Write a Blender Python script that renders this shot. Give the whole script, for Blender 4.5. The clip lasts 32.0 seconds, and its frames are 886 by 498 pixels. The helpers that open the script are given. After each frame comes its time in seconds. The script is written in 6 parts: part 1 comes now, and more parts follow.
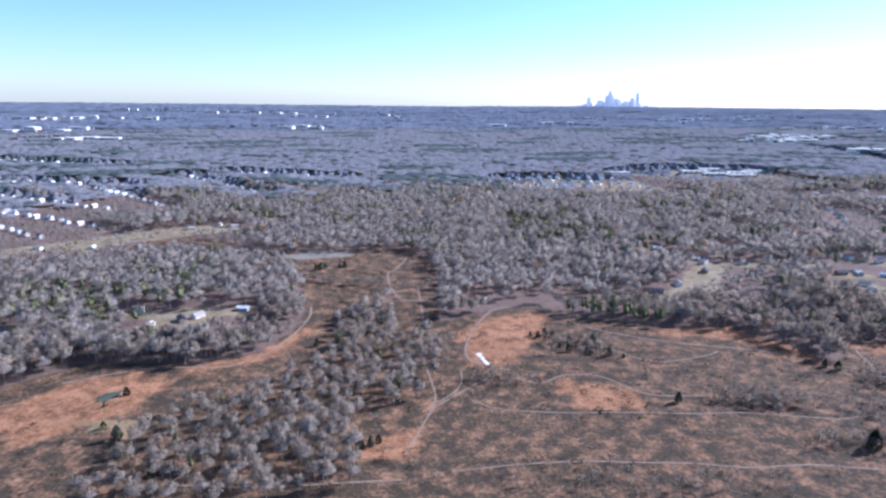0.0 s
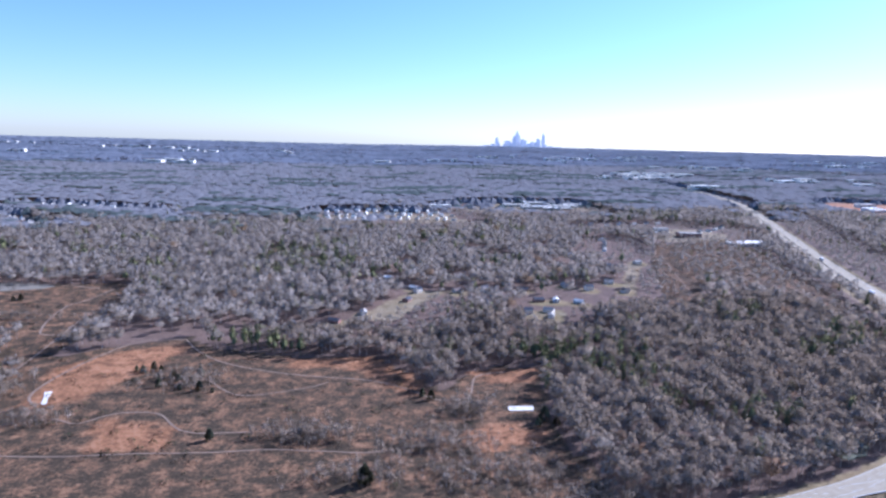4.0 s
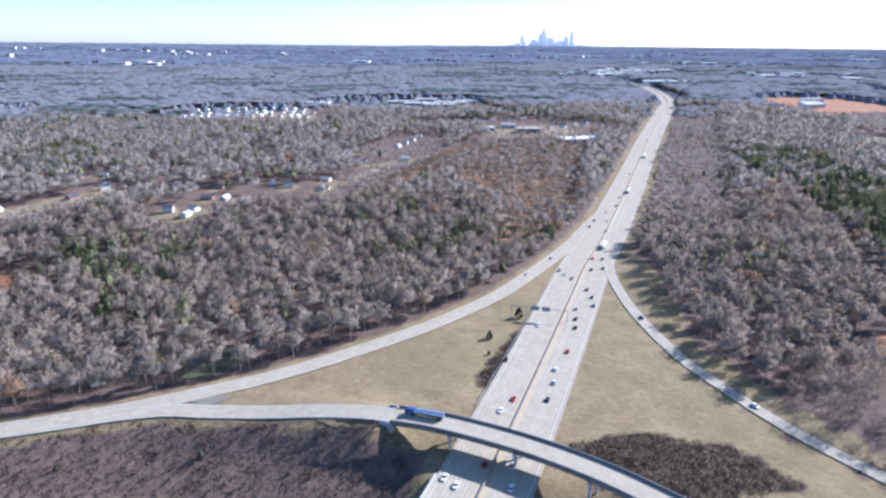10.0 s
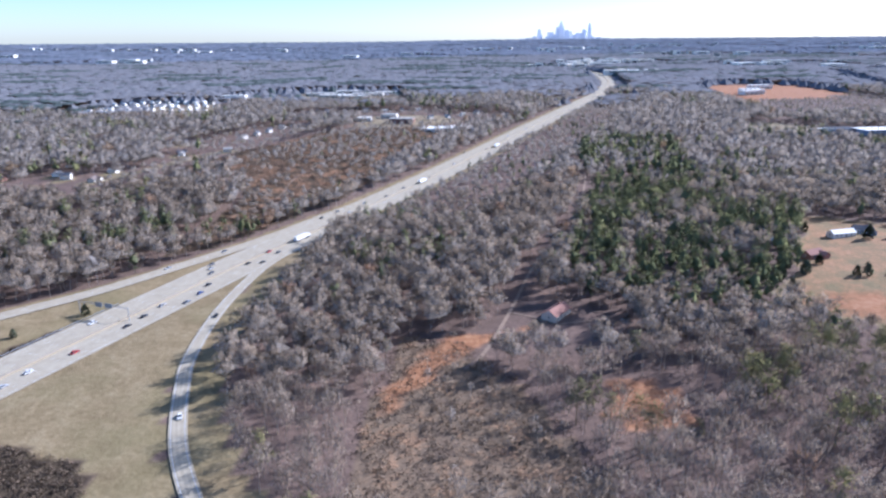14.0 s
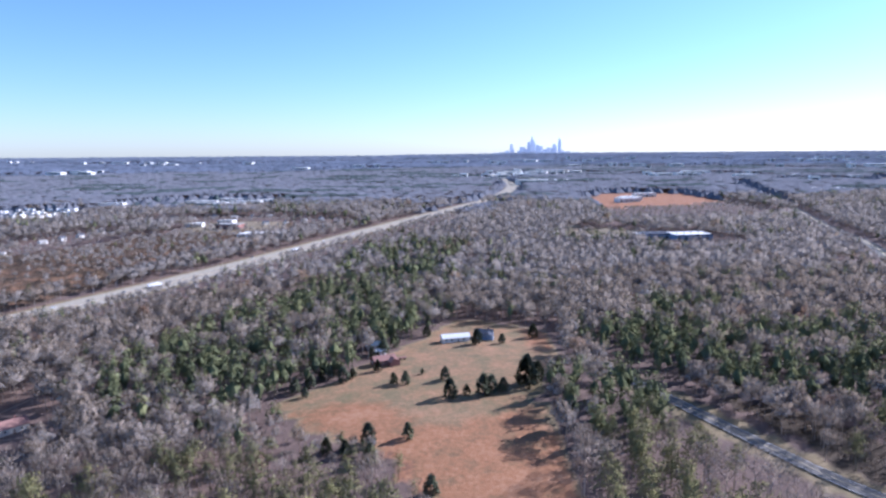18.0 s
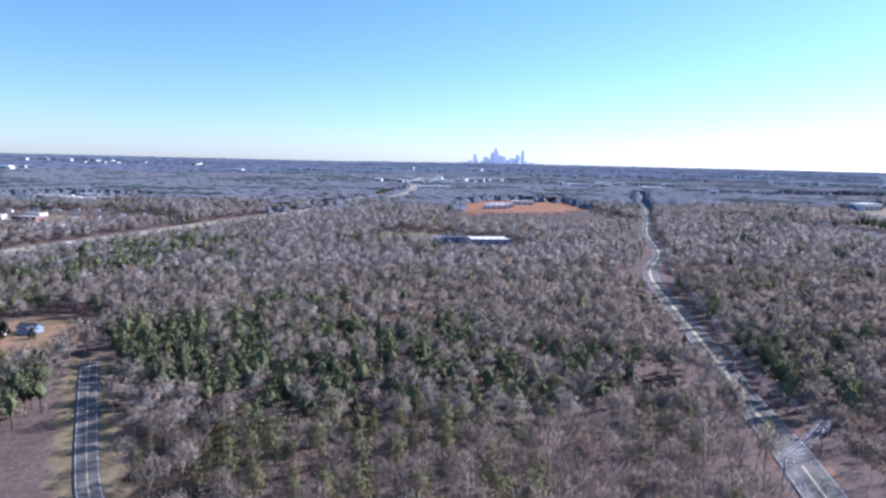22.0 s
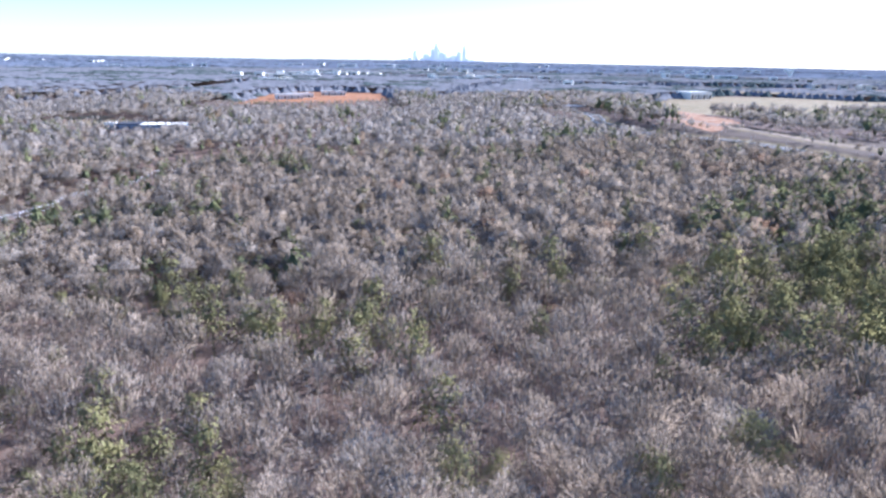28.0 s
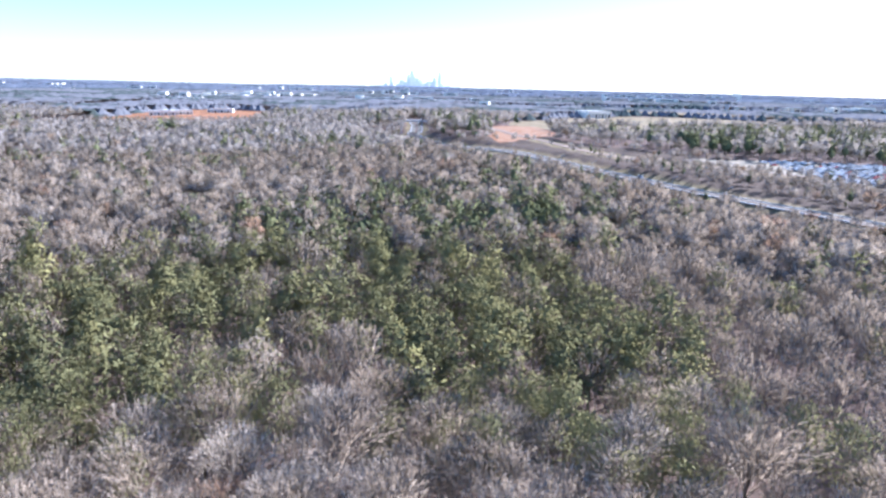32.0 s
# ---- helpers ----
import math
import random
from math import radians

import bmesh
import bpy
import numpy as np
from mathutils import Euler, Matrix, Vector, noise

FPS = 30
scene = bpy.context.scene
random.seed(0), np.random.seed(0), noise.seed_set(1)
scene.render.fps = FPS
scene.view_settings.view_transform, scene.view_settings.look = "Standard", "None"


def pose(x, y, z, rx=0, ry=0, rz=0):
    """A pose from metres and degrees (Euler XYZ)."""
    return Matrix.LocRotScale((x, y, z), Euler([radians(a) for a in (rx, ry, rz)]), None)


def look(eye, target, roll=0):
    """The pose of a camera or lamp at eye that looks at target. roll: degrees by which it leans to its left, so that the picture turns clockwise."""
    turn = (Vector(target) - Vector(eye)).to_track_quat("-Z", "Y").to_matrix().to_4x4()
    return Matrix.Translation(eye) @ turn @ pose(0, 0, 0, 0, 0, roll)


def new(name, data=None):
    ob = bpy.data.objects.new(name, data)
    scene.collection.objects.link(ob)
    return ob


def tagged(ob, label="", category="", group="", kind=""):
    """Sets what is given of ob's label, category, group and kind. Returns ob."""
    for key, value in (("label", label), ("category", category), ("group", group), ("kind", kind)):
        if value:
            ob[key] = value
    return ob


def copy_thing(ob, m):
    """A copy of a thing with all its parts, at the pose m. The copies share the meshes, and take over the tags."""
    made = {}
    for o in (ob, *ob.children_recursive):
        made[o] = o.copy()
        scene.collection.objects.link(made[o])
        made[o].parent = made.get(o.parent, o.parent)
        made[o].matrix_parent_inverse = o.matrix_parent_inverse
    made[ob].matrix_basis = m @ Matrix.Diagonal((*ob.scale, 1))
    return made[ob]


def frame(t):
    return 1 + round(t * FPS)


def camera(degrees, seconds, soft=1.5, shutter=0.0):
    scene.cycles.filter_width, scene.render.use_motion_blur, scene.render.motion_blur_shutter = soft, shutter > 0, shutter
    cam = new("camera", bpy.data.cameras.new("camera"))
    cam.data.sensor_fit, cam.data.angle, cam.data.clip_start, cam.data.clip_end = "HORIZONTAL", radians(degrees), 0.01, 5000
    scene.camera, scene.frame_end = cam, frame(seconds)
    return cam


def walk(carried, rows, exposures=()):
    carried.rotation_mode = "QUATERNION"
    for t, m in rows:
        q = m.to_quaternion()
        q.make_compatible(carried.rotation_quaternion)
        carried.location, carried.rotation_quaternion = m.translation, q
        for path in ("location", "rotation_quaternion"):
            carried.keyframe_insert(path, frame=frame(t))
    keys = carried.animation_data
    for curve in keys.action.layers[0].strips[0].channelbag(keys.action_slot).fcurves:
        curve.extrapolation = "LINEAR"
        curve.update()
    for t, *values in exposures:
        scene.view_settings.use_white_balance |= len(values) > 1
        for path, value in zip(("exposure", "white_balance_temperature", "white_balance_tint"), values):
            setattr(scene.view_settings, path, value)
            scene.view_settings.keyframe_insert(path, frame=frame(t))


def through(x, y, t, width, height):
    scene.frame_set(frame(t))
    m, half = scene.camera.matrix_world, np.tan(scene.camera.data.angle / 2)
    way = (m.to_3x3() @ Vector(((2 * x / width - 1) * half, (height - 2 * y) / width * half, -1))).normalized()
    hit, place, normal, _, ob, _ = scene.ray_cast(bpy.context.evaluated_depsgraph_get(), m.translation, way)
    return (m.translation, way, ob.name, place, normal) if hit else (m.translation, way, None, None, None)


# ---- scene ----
cam = camera(68.4, 32.0, soft=2.6)

# seconds, eye x y z, then heading to the left of +y, tilt up and roll in degrees
PATH = [
    (0, 0.02, 0.00, 97.01, 0.00, -13.04, 0.61),
    (0.5, 15.65, 1.05, 96.18, -1.86, -12.01, 2.71),
    (1, 31.31, 2.14, 95.35, -3.18, -11.59, 1.99),
    (1.5, 47.01, 3.29, 94.52, -5.40, -12.16, 0.67),
    (2, 62.73, 4.49, 93.70, -6.11, -12.32, 0.35),
    (2.5, 78.47, 5.73, 92.89, -6.22, -11.48, 0.95),
    (3, 94.24, 7.03, 92.07, -6.00, -9.94, 1.15),
    (3.5, 110.03, 8.36, 91.27, -6.36, -9.05, 1.56),
    (5.5, 173.36, 14.13, 88.08, -5.86, -14.69, 1.56),
    (6, 189.23, 15.67, 87.29, -5.83, -16.25, 2.82),
    (6.5, 205.10, 17.24, 86.50, -6.00, -17.62, 1.82),
    (7, 220.98, 18.85, 85.71, -5.35, -20.60, 0.46),
    (7.5, 236.87, 20.48, 84.93, -5.49, -20.05, -0.28),
    (8, 252.76, 22.15, 84.15, -4.50, -18.92, -0.20),
    (8.5, 268.64, 23.84, 83.37, -3.56, -17.97, -0.04),
    (9, 284.53, 25.55, 82.60, -3.26, -17.85, -0.04),
    (9.5, 300.42, 27.29, 81.82, -2.55, -17.51, 0.04),
    (10, 316.29, 29.06, 81.05, -2.04, -17.76, 0.60),
    (10.5, 332.17, 30.84, 80.27, -1.69, -17.71, 0.74),
    (11, 348.03, 32.64, 79.50, -0.38, -18.76, 1.21),
    (11.5, 363.88, 34.45, 78.73, -0.13, -18.18, 0.69),
    (12, 379.72, 36.28, 77.95, 0.47, -17.51, 0.47),
    (12.5, 395.54, 38.13, 77.18, 0.64, -16.86, 0.17),
    (13, 411.34, 39.98, 76.41, 0.77, -17.25, -0.53),
    (13.5, 427.12, 41.85, 75.64, 1.10, -18.35, -0.63),
    (15.5, 490.02, 49.36, 72.53, 1.06, -14.70, 0.01),
    (16, 505.68, 51.24, 71.75, 0.79, -13.13, -1.48),
    (16.5, 521.30, 53.12, 70.97, 0.55, -12.56, -1.14),
    (17, 536.89, 55.00, 70.19, 0.47, -11.43, -0.08),
    (17.5, 552.45, 56.87, 69.40, 0.42, -9.81, -0.91),
    (18, 567.96, 58.73, 68.61, 0.57, -8.55, -0.42),
    (18.5, 583.44, 60.59, 67.82, 0.52, -8.41, 0.71),
    (19, 598.87, 62.43, 67.03, 1.02, -9.20, -1.32),
    (19.5, 614.26, 64.27, 66.23, 0.17, -8.97, -1.49),
    (20, 629.61, 66.09, 65.43, -0.36, -7.93, 0.64),
    (20.5, 644.90, 67.89, 64.62, -0.57, -8.00, 0.47),
    (21, 660.15, 69.67, 63.81, -0.48, -8.62, 0.94),
    (21.5, 675.35, 71.44, 63.00, -0.91, -8.06, -0.10),
    (22, 690.48, 73.18, 62.18, -1.32, -7.73, 1.38),
    (22.5, 705.57, 74.90, 61.36, -1.44, -8.16, 2.04),
    (23, 720.59, 76.60, 60.53, -1.73, -9.39, 1.45),
    (23.5, 735.56, 78.27, 59.70, -1.88, -10.74, 1.23),
    (24, 750.46, 79.91, 58.86, -2.13, -11.84, 0.02),
    (24.5, 765.30, 81.52, 58.01, -2.24, -12.41, 0.95),
    (25, 780.07, 83.09, 57.16, -2.73, -12.31, -0.30),
    (25.5, 794.78, 84.64, 56.31, -3.54, -11.36, -0.35),
    (27.5, 852.87, 90.43, 52.81, -4.34, -14.10, 1.31),
    (28, 867.20, 91.78, 51.92, -4.42, -16.11, 1.17),
    (28.5, 881.45, 93.08, 51.03, -4.52, -16.69, 1.25),
    (29, 895.62, 94.33, 50.12, -4.63, -17.06, 0.55),
    (29.5, 909.70, 95.54, 49.21, -4.79, -17.09, 1.53),
    (30, 923.70, 96.70, 48.28, -4.83, -17.73, 0.88),
    (30.5, 937.61, 97.80, 47.35, -4.54, -17.47, 1.13),
    (31, 951.43, 98.85, 46.41, -4.76, -16.49, 1.46),
    (31.5, 965.15, 99.84, 45.46, -4.73, -15.79, 1.02),
    (32, 978.78, 100.78, 44.51, -5.10, -13.86, 1.40),
]


def path_pose(x, y, z, yaw, pitch, roll):
    a, b = radians(yaw), radians(pitch)
    ahead = Vector((-math.sin(a) * math.cos(b), math.cos(a) * math.cos(b), math.sin(b)))
    return look((x, y, z), Vector((x, y, z)) + ahead, roll)


walk(cam, [(t, path_pose(*p)) for t, *p in PATH],
     exposures=[(0, 1.32, 4820, 22), (3, 1.14, 4720, 26), (7, 1.58, 4840, 20), (11, 1.42, 4900, 19), (13, 1.28, 4900, 19), (16, 1.46, 4860, 22), (19, 1.1, 4800, 24), (23, 1.2, 4790, 23), (25, 1.54, 4800, 22), (28, 1.82, 4880, 19), (32, 2.0, 4900, 18)])

# ---- light: low winter sun ahead and to the right, clear hazy sky ----
SUN_AZ, SUN_EL = radians(62), radians(30)
world = bpy.data.worlds.new("winter_sky")
scene.world = world
world.use_nodes = True
nt = world.node_tree
sky = nt.nodes.new("ShaderNodeTexSky")
sky.sky_type, sky.sun_disc = "NISHITA", False
sky.sun_elevation, sky.sun_rotation = SUN_EL, SUN_AZ
sky.altitude, sky.air_density, sky.dust_density, sky.ozone_density = 200, 1.0, 0.3, 3.5
bg = nt.nodes["Background"]
nt.links.new(sky.outputs[0], bg.inputs[0])
bg.inputs[1].default_value = 0.072

sun_data = bpy.data.lights.new("sun", "SUN")
sun_data.energy, sun_data.angle, sun_data.color = 3.9, radians(0.6), (1.0, 0.94, 0.86)
sun = new("sun", sun_data)
sun.matrix_world = look((0, 0, 300), (-math.sin(SUN_AZ) * math.cos(SUN_EL) * 100, -math.cos(SUN_AZ) * math.cos(SUN_EL) * 100, 300 - 100 * math.sin(SUN_EL)))


# ---- materials ----
def node_mat(name, rough=0.9, spec=0.2):
    m = bpy.data.materials.new(name)
    m.use_nodes = True
    b = m.node_tree.nodes["Principled BSDF"]
    b.inputs["Roughness"].default_value = rough
    b.inputs["Specular IOR Level"].default_value = spec
    return m, m.node_tree, b


def add(t, kind, **values):
    n = t.nodes.new(kind)
    for k, v in values.items():
        n.inputs[k.replace("_", " ")].default_value = v
    return n


def noise_fac(t, scale, detail=4.0, rough=0.6, coords=None):
    n = add(t, "ShaderNodeTexNoise", Scale=scale, Detail=detail, Roughness=rough)
    if coords:
        t.links.new(coords, n.inputs["Vector"])
    return n.outputs["Fac"]


def ramp(t, fac, stops):
    r = t.nodes.new("ShaderNodeValToRGB")
    e = r.color_ramp.elements
    while len(e) < len(stops):
        e.new(0.5)
    for k, (p, c) in zip(e, stops):
        k.position, k.color = p, (*c, 1)
    t.links.new(fac, r.inputs["Fac"])
    return r.outputs["Color"]


def mix(t, fac, a, b):
    n = t.nodes.new("ShaderNodeMix")
    n.data_type = "RGBA"
    for v, s in ((fac, n.inputs[0]), (a, n.inputs[6]), (b, n.inputs[7])):
        if isinstance(v, (int, float)):
            s.default_value = v
        elif isinstance(v, tuple):
            s.default_value = (*v, 1)
        else:
            t.links.new(v, s)
    return n.outputs[2]


def calc(t, op, a, b=0.0, clamp=False):
    n = t.nodes.new("ShaderNodeMath")
    n.operation, n.use_clamp = op, clamp
    for v, s in ((a, n.inputs[0]), (b, n.inputs[1])):
        if isinstance(v, (int, float)):
            s.default_value = v
        else:
            t.links.new(v, s)
    return n.outputs[0]


def where(t):
    return t.nodes.new("ShaderNodeNewGeometry").outputs["Position"]


def attribute(t, name):
    n = t.nodes.new("ShaderNodeAttribute")
    n.attribute_name = name
    return n.outputs["Fac"]


def bump(t, b, fac, strength, distance):
    n = add(t, "ShaderNodeBump", Strength=strength, Distance=distance)
    t.links.new(fac, n.inputs["Height"])
    t.links.new(n.outputs[0], b.inputs["Normal"])


def plain(name, colour, rough=0.7, spread=0.25, scale=2.0, metal=0.0, spec=0.3, bump_at=0.0):
    """A surface of one colour with grain at two scales."""
    m, t, b = node_mat(name, rough, spec)
    p = where(t)
    f = calc(t, "ADD", calc(t, "MULTIPLY", noise_fac(t, scale, 5, 0.65, p), 0.6), calc(t, "MULTIPLY", noise_fac(t, scale * 0.13, 3, 0.5, p), 0.4))
    lo = tuple(c * (1 - spread) for c in colour)
    hi = tuple(min(1, c * (1 + spread)) for c in colour)
    t.links.new(ramp(t, f, [(0.3, lo), (0.7, hi)]), b.inputs["Base Color"])
    b.inputs["Metallic"].default_value = metal
    if bump_at:
        bump(t, b, f, 0.4, bump_at)
    return m


def varied(name, stops, spread=0.22, through=0.14, round_off=0.85, airy=0.0):
    """Plants: the colour of each plant from its tint, each twig or leaf a little off it, lit as the rounded tuft that it is part of; airy sprays of fine twigs let light through."""
    m, t, b = node_mat(name)
    g = t.nodes.new("ShaderNodeNewGeometry")
    c = ramp(t, attribute(t, "tint"), stops)
    v = calc(t, "ADD", calc(t, "MULTIPLY", g.outputs["Random Per Island"], 2 * spread), 1 - spread)
    h = t.nodes.new("ShaderNodeHueSaturation")
    t.links.new(c, h.inputs["Color"])
    t.links.new(v, h.inputs["Value"])
    puff = t.nodes.new("ShaderNodeAttribute")
    puff.attribute_name = "puff"
    n = t.nodes.new("ShaderNodeMix")
    n.data_type = "VECTOR"
    n.inputs[0].default_value = round_off
    t.links.new(g.outputs["Normal"], n.inputs[4])
    t.links.new(puff.outputs["Vector"], n.inputs[5])
    unit_n = t.nodes.new("ShaderNodeVectorMath")
    unit_n.operation = "NORMALIZE"
    t.links.new(n.outputs[1], unit_n.inputs[0])
    d, tr, mx = t.nodes.new("ShaderNodeBsdfDiffuse"), t.nodes.new("ShaderNodeBsdfTranslucent"), t.nodes.new("ShaderNodeMixShader")
    for s in (d, tr):
        t.links.new(h.outputs[0], s.inputs["Color"])
        t.links.new(unit_n.outputs[0], s.inputs["Normal"])
    mx.inputs[0].default_value = through
    t.links.new(d.outputs[0], mx.inputs[1])
    t.links.new(tr.outputs[0], mx.inputs[2])
    t.nodes.remove(b)
    out = mx.outputs[0]
    if airy:
        gap = t.nodes.new("ShaderNodeMixShader")
        clear = t.nodes.new("ShaderNodeBsdfTransparent")
        f = noise_fac(t, 3.2, 3.0, 0.7, g.outputs["Position"])
        r = add(t, "ShaderNodeMapRange", From_Min=0.38, From_Max=0.62, To_Min=min(1, airy + 0.25), To_Max=max(0, airy - 0.25))
        t.links.new(f, r.inputs["Value"])
        t.links.new(r.outputs[0], gap.inputs[0])
        t.links.new(out, gap.inputs[1])
        t.links.new(clear.outputs[0], gap.inputs[2])
        out = gap.outputs[0]
    t.links.new(out, t.nodes["Material Output"].inputs[0])
    return m


def ground_material():
    """Leaf litter under the woods, with scrub, red clay, mown grass and tan grass laid by the ground's cover."""
    m, t, b = node_mat("ground_cover", 0.95, 0.1)
    p = where(t)
    fine = noise_fac(t, 0.9, 6, 0.7, p)
    mid = noise_fac(t, 0.16, 5, 0.65, p)
    big = noise_fac(t, 0.03, 4, 0.6, p)
    grain = calc(t, "ADD", calc(t, "MULTIPLY", fine, 0.55), calc(t, "MULTIPLY", mid, 0.45))
    litter = ramp(t, grain, [(0.3, (0.085, 0.058, 0.042)), (0.52, (0.165, 0.110, 0.078)), (0.7, (0.26, 0.170, 0.115))])
    scrub = ramp(t, grain, [(0.3, (0.030, 0.022, 0.013)), (0.5, (0.077, 0.054, 0.031)), (0.66, (0.155, 0.108, 0.062))])
    clay = ramp(t, grain, [(0.3, (0.18, 0.075, 0.033)), (0.5, (0.33, 0.15, 0.065)), (0.7, (0.46, 0.26, 0.135))])
    grass = ramp(t, grain, [(0.3, (0.15, 0.105, 0.05)), (0.5, (0.25, 0.18, 0.088)), (0.68, (0.34, 0.26, 0.14))])
    green = ramp(t, grain, [(0.3, (0.16, 0.122, 0.052)), (0.7, (0.27, 0.208, 0.10))])
    grass = mix(t, ramp(t, big, [(0.48, (0, 0, 0)), (0.66, (1, 1, 1))]), grass, green)
    pale = ramp(t, grain, [(0.3, (0.24, 0.19, 0.12)), (0.7, (0.42, 0.35, 0.24))])

    def cover(name, base, colour, wobble=0.55, sharp=0.16):
        f = calc(t, "ADD", attribute(t, name), calc(t, "MULTIPLY", calc(t, "SUBTRACT", calc(t, "ADD", calc(t, "MULTIPLY", mid, 0.6), calc(t, "MULTIPLY", fine, 0.4)), 0.5), wobble * 2))
        s = add(t, "ShaderNodeMapRange", From_Min=0.5 - sharp, From_Max=0.5 + sharp)
        t.links.new(f, s.inputs["Value"])
        return mix(t, s.outputs[0], base, colour)

    c = cover("scrub", litter, scrub)
    c = cover("grass", c, grass, 0.2)
    c = cover("clay", c, clay, 0.8, 0.19)
    c = cover("pale", c, pale, 0.4)
    t.links.new(c, b.inputs["Base Color"])
    bump(t, b, grain, 0.8, 0.35)
    return m


def concrete_road(name, lo, hi, streak):
    """Paving with slabs' grain, tyre-darkened lanes running along it and cross joints."""
    m, t, b = node_mat(name, 0.92, 0.04)
    uv = t.nodes.new("ShaderNodeUVMap").outputs[0]
    sep = t.nodes.new("ShaderNodeSeparateXYZ")
    t.links.new(uv, sep.inputs[0])
    f = noise_fac(t, 0.5, 6, 0.7, where(t))
    base = ramp(t, f, [(0.3, lo), (0.7, hi)])
    wave = calc(t, "ADD", calc(t, "MULTIPLY", calc(t, "SINE", calc(t, "MULTIPLY", sep.outputs[0], 3.74 * 2)), 0.5), 0.5)
    long_noise = add(t, "ShaderNodeTexNoise", Scale=1.0, Detail=4.0)
    mp = add(t, "ShaderNodeMapping", Scale=(2.2, 0.03, 1.0))
    t.links.new(uv, mp.inputs[0])
    t.links.new(mp.outputs[0], long_noise.inputs["Vector"])
    dark = calc(t, "MULTIPLY", calc(t, "ADD", calc(t, "MULTIPLY", wave, 0.5), long_noise.outputs[0]), streak)
    mul = t.nodes.new("ShaderNodeMix")
    mul.data_type, mul.blend_type = "RGBA", "MULTIPLY"
    mul.inputs[0].default_value = 1.0
    t.links.new(base, mul.inputs[6])
    t.links.new(ramp(t, dark, [(0.0, (1, 1, 1)), (1.0, (0.45, 0.45, 0.46))]), mul.inputs[7])
    t.links.new(mul.outputs[2], b.inputs["Base Color"])
    return m


GROUND = ground_material()
CONCRETE = concrete_road("worn_concrete_paving", (0.41, 0.335, 0.22), (0.53, 0.445, 0.305), 0.38)
ASPHALT = concrete_road("grey_asphalt", (0.17, 0.145, 0.11), (0.25, 0.215, 0.165), 0.3)
OLD_ASPHALT = concrete_road("bleached_asphalt", (0.20, 0.172, 0.128), (0.285, 0.245, 0.182), 0.3)
DIRT = plain("pale_dirt", (0.26, 0.18, 0.115), 0.95, 0.3, 0.6)
MARK_WHITE = plain("white_road_paint", (0.55, 0.53, 0.48), 0.7, 0.12, 1.0)
MARK_YELLOW = plain("yellow_road_paint", (0.60, 0.46, 0.23), 0.7, 0.15, 1.0)
PARAPET = plain("cast_concrete", (0.42, 0.40, 0.37), 0.85, 0.2, 1.0)
MEDIAN_CONCRETE = plain("brown_median_concrete", (0.30, 0.255, 0.19), 0.9, 0.2, 0.8)
DARK_BAND = plain("dark_barrier_concrete", (0.13, 0.125, 0.12), 0.85, 0.3, 1.0)
BARK_STOPS = [(0.0, (0.404, 0.298, 0.199)), (0.35, (0.486, 0.373, 0.258)), (0.6, (0.552, 0.435, 0.311)), (0.8, (0.648, 0.534, 0.397)), (0.9, (0.494, 0.321, 0.202)), (1.0, (0.539, 0.332, 0.202))]
# Bark stops paled and cooled for distance: haze put into the colour.
HAZED_FAR_STOPS = [(0.0, (0.437, 0.363, 0.286)), (0.35, (0.529, 0.448, 0.360)), (0.6, (0.601, 0.517, 0.421)), (0.8, (0.671, 0.593, 0.488)), (0.9, (0.469, 0.331, 0.203)), (1.0, (0.512, 0.341, 0.203))]
BARK = varied("bare_twigs_and_bark", BARK_STOPS, 0.08, 0.05)
BARK_FAR = varied("hazed_bare_twigs", HAZED_FAR_STOPS, 0.04, 0.1, 0.95)
# Crown fill: twig colours darkened to stand in for shade between close twigs.
CROWN_HEART = varied("shade_darkened_inner_twigs", [(p, (0.64 * c[0], 0.62 * c[1], 0.58 * c[2])) for p, c in HAZED_FAR_STOPS], 0.06, 0.15, 0.95, 0.56)
TWIG_HAZE = varied("sprays_of_fine_twigs", BARK_STOPS, 0.05, 0.08, 0.95, 0.70)
TWIG_HAZE_FAR = varied("hazed_sprays_of_fine_twigs", HAZED_FAR_STOPS, 0.04, 0.18, 0.97, 0.60)
# Middle, distant and horizon woods: greyer, then bluer base colours stand in for haze.
HORIZON_WOOD = varied("hazed_horizon_woods", [(0.0, (0.175, 0.200, 0.260)), (1.0, (0.205, 0.230, 0.295))], 0.03)
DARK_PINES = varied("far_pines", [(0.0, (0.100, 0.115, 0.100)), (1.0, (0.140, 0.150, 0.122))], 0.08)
MID_WOOD = varied("hazed_middle_woods", [(0.0, (0.165, 0.156, 0.150)), (0.4, (0.205, 0.194, 0.186)), (0.8, (0.240, 0.227, 0.217)), (1.0, (0.225, 0.190, 0.165))], 0.07)
NEEDLES = varied("pine_needles", [(0.0, (0.15, 0.142, 0.064)), (0.5, (0.255, 0.230, 0.096)), (1.0, (0.365, 0.318, 0.122))], 0.12, 0.2, 0.88)
NEEDLES_FAR = varied("pine_needles_further_off", [(0.0, (0.119, 0.124, 0.061)), (0.5, (0.189, 0.189, 0.082)), (1.0, (0.270, 0.254, 0.105))], 0.14, 0.2, 0.85)
FAR_WOOD = varied("hazed_distant_woods", [(0.0, (0.130, 0.145, 0.160)), (0.25, (0.148, 0.162, 0.178)), (0.5, (0.190, 0.200, 0.222)), (1.0, (0.222, 0.232, 0.255))], 0.05)
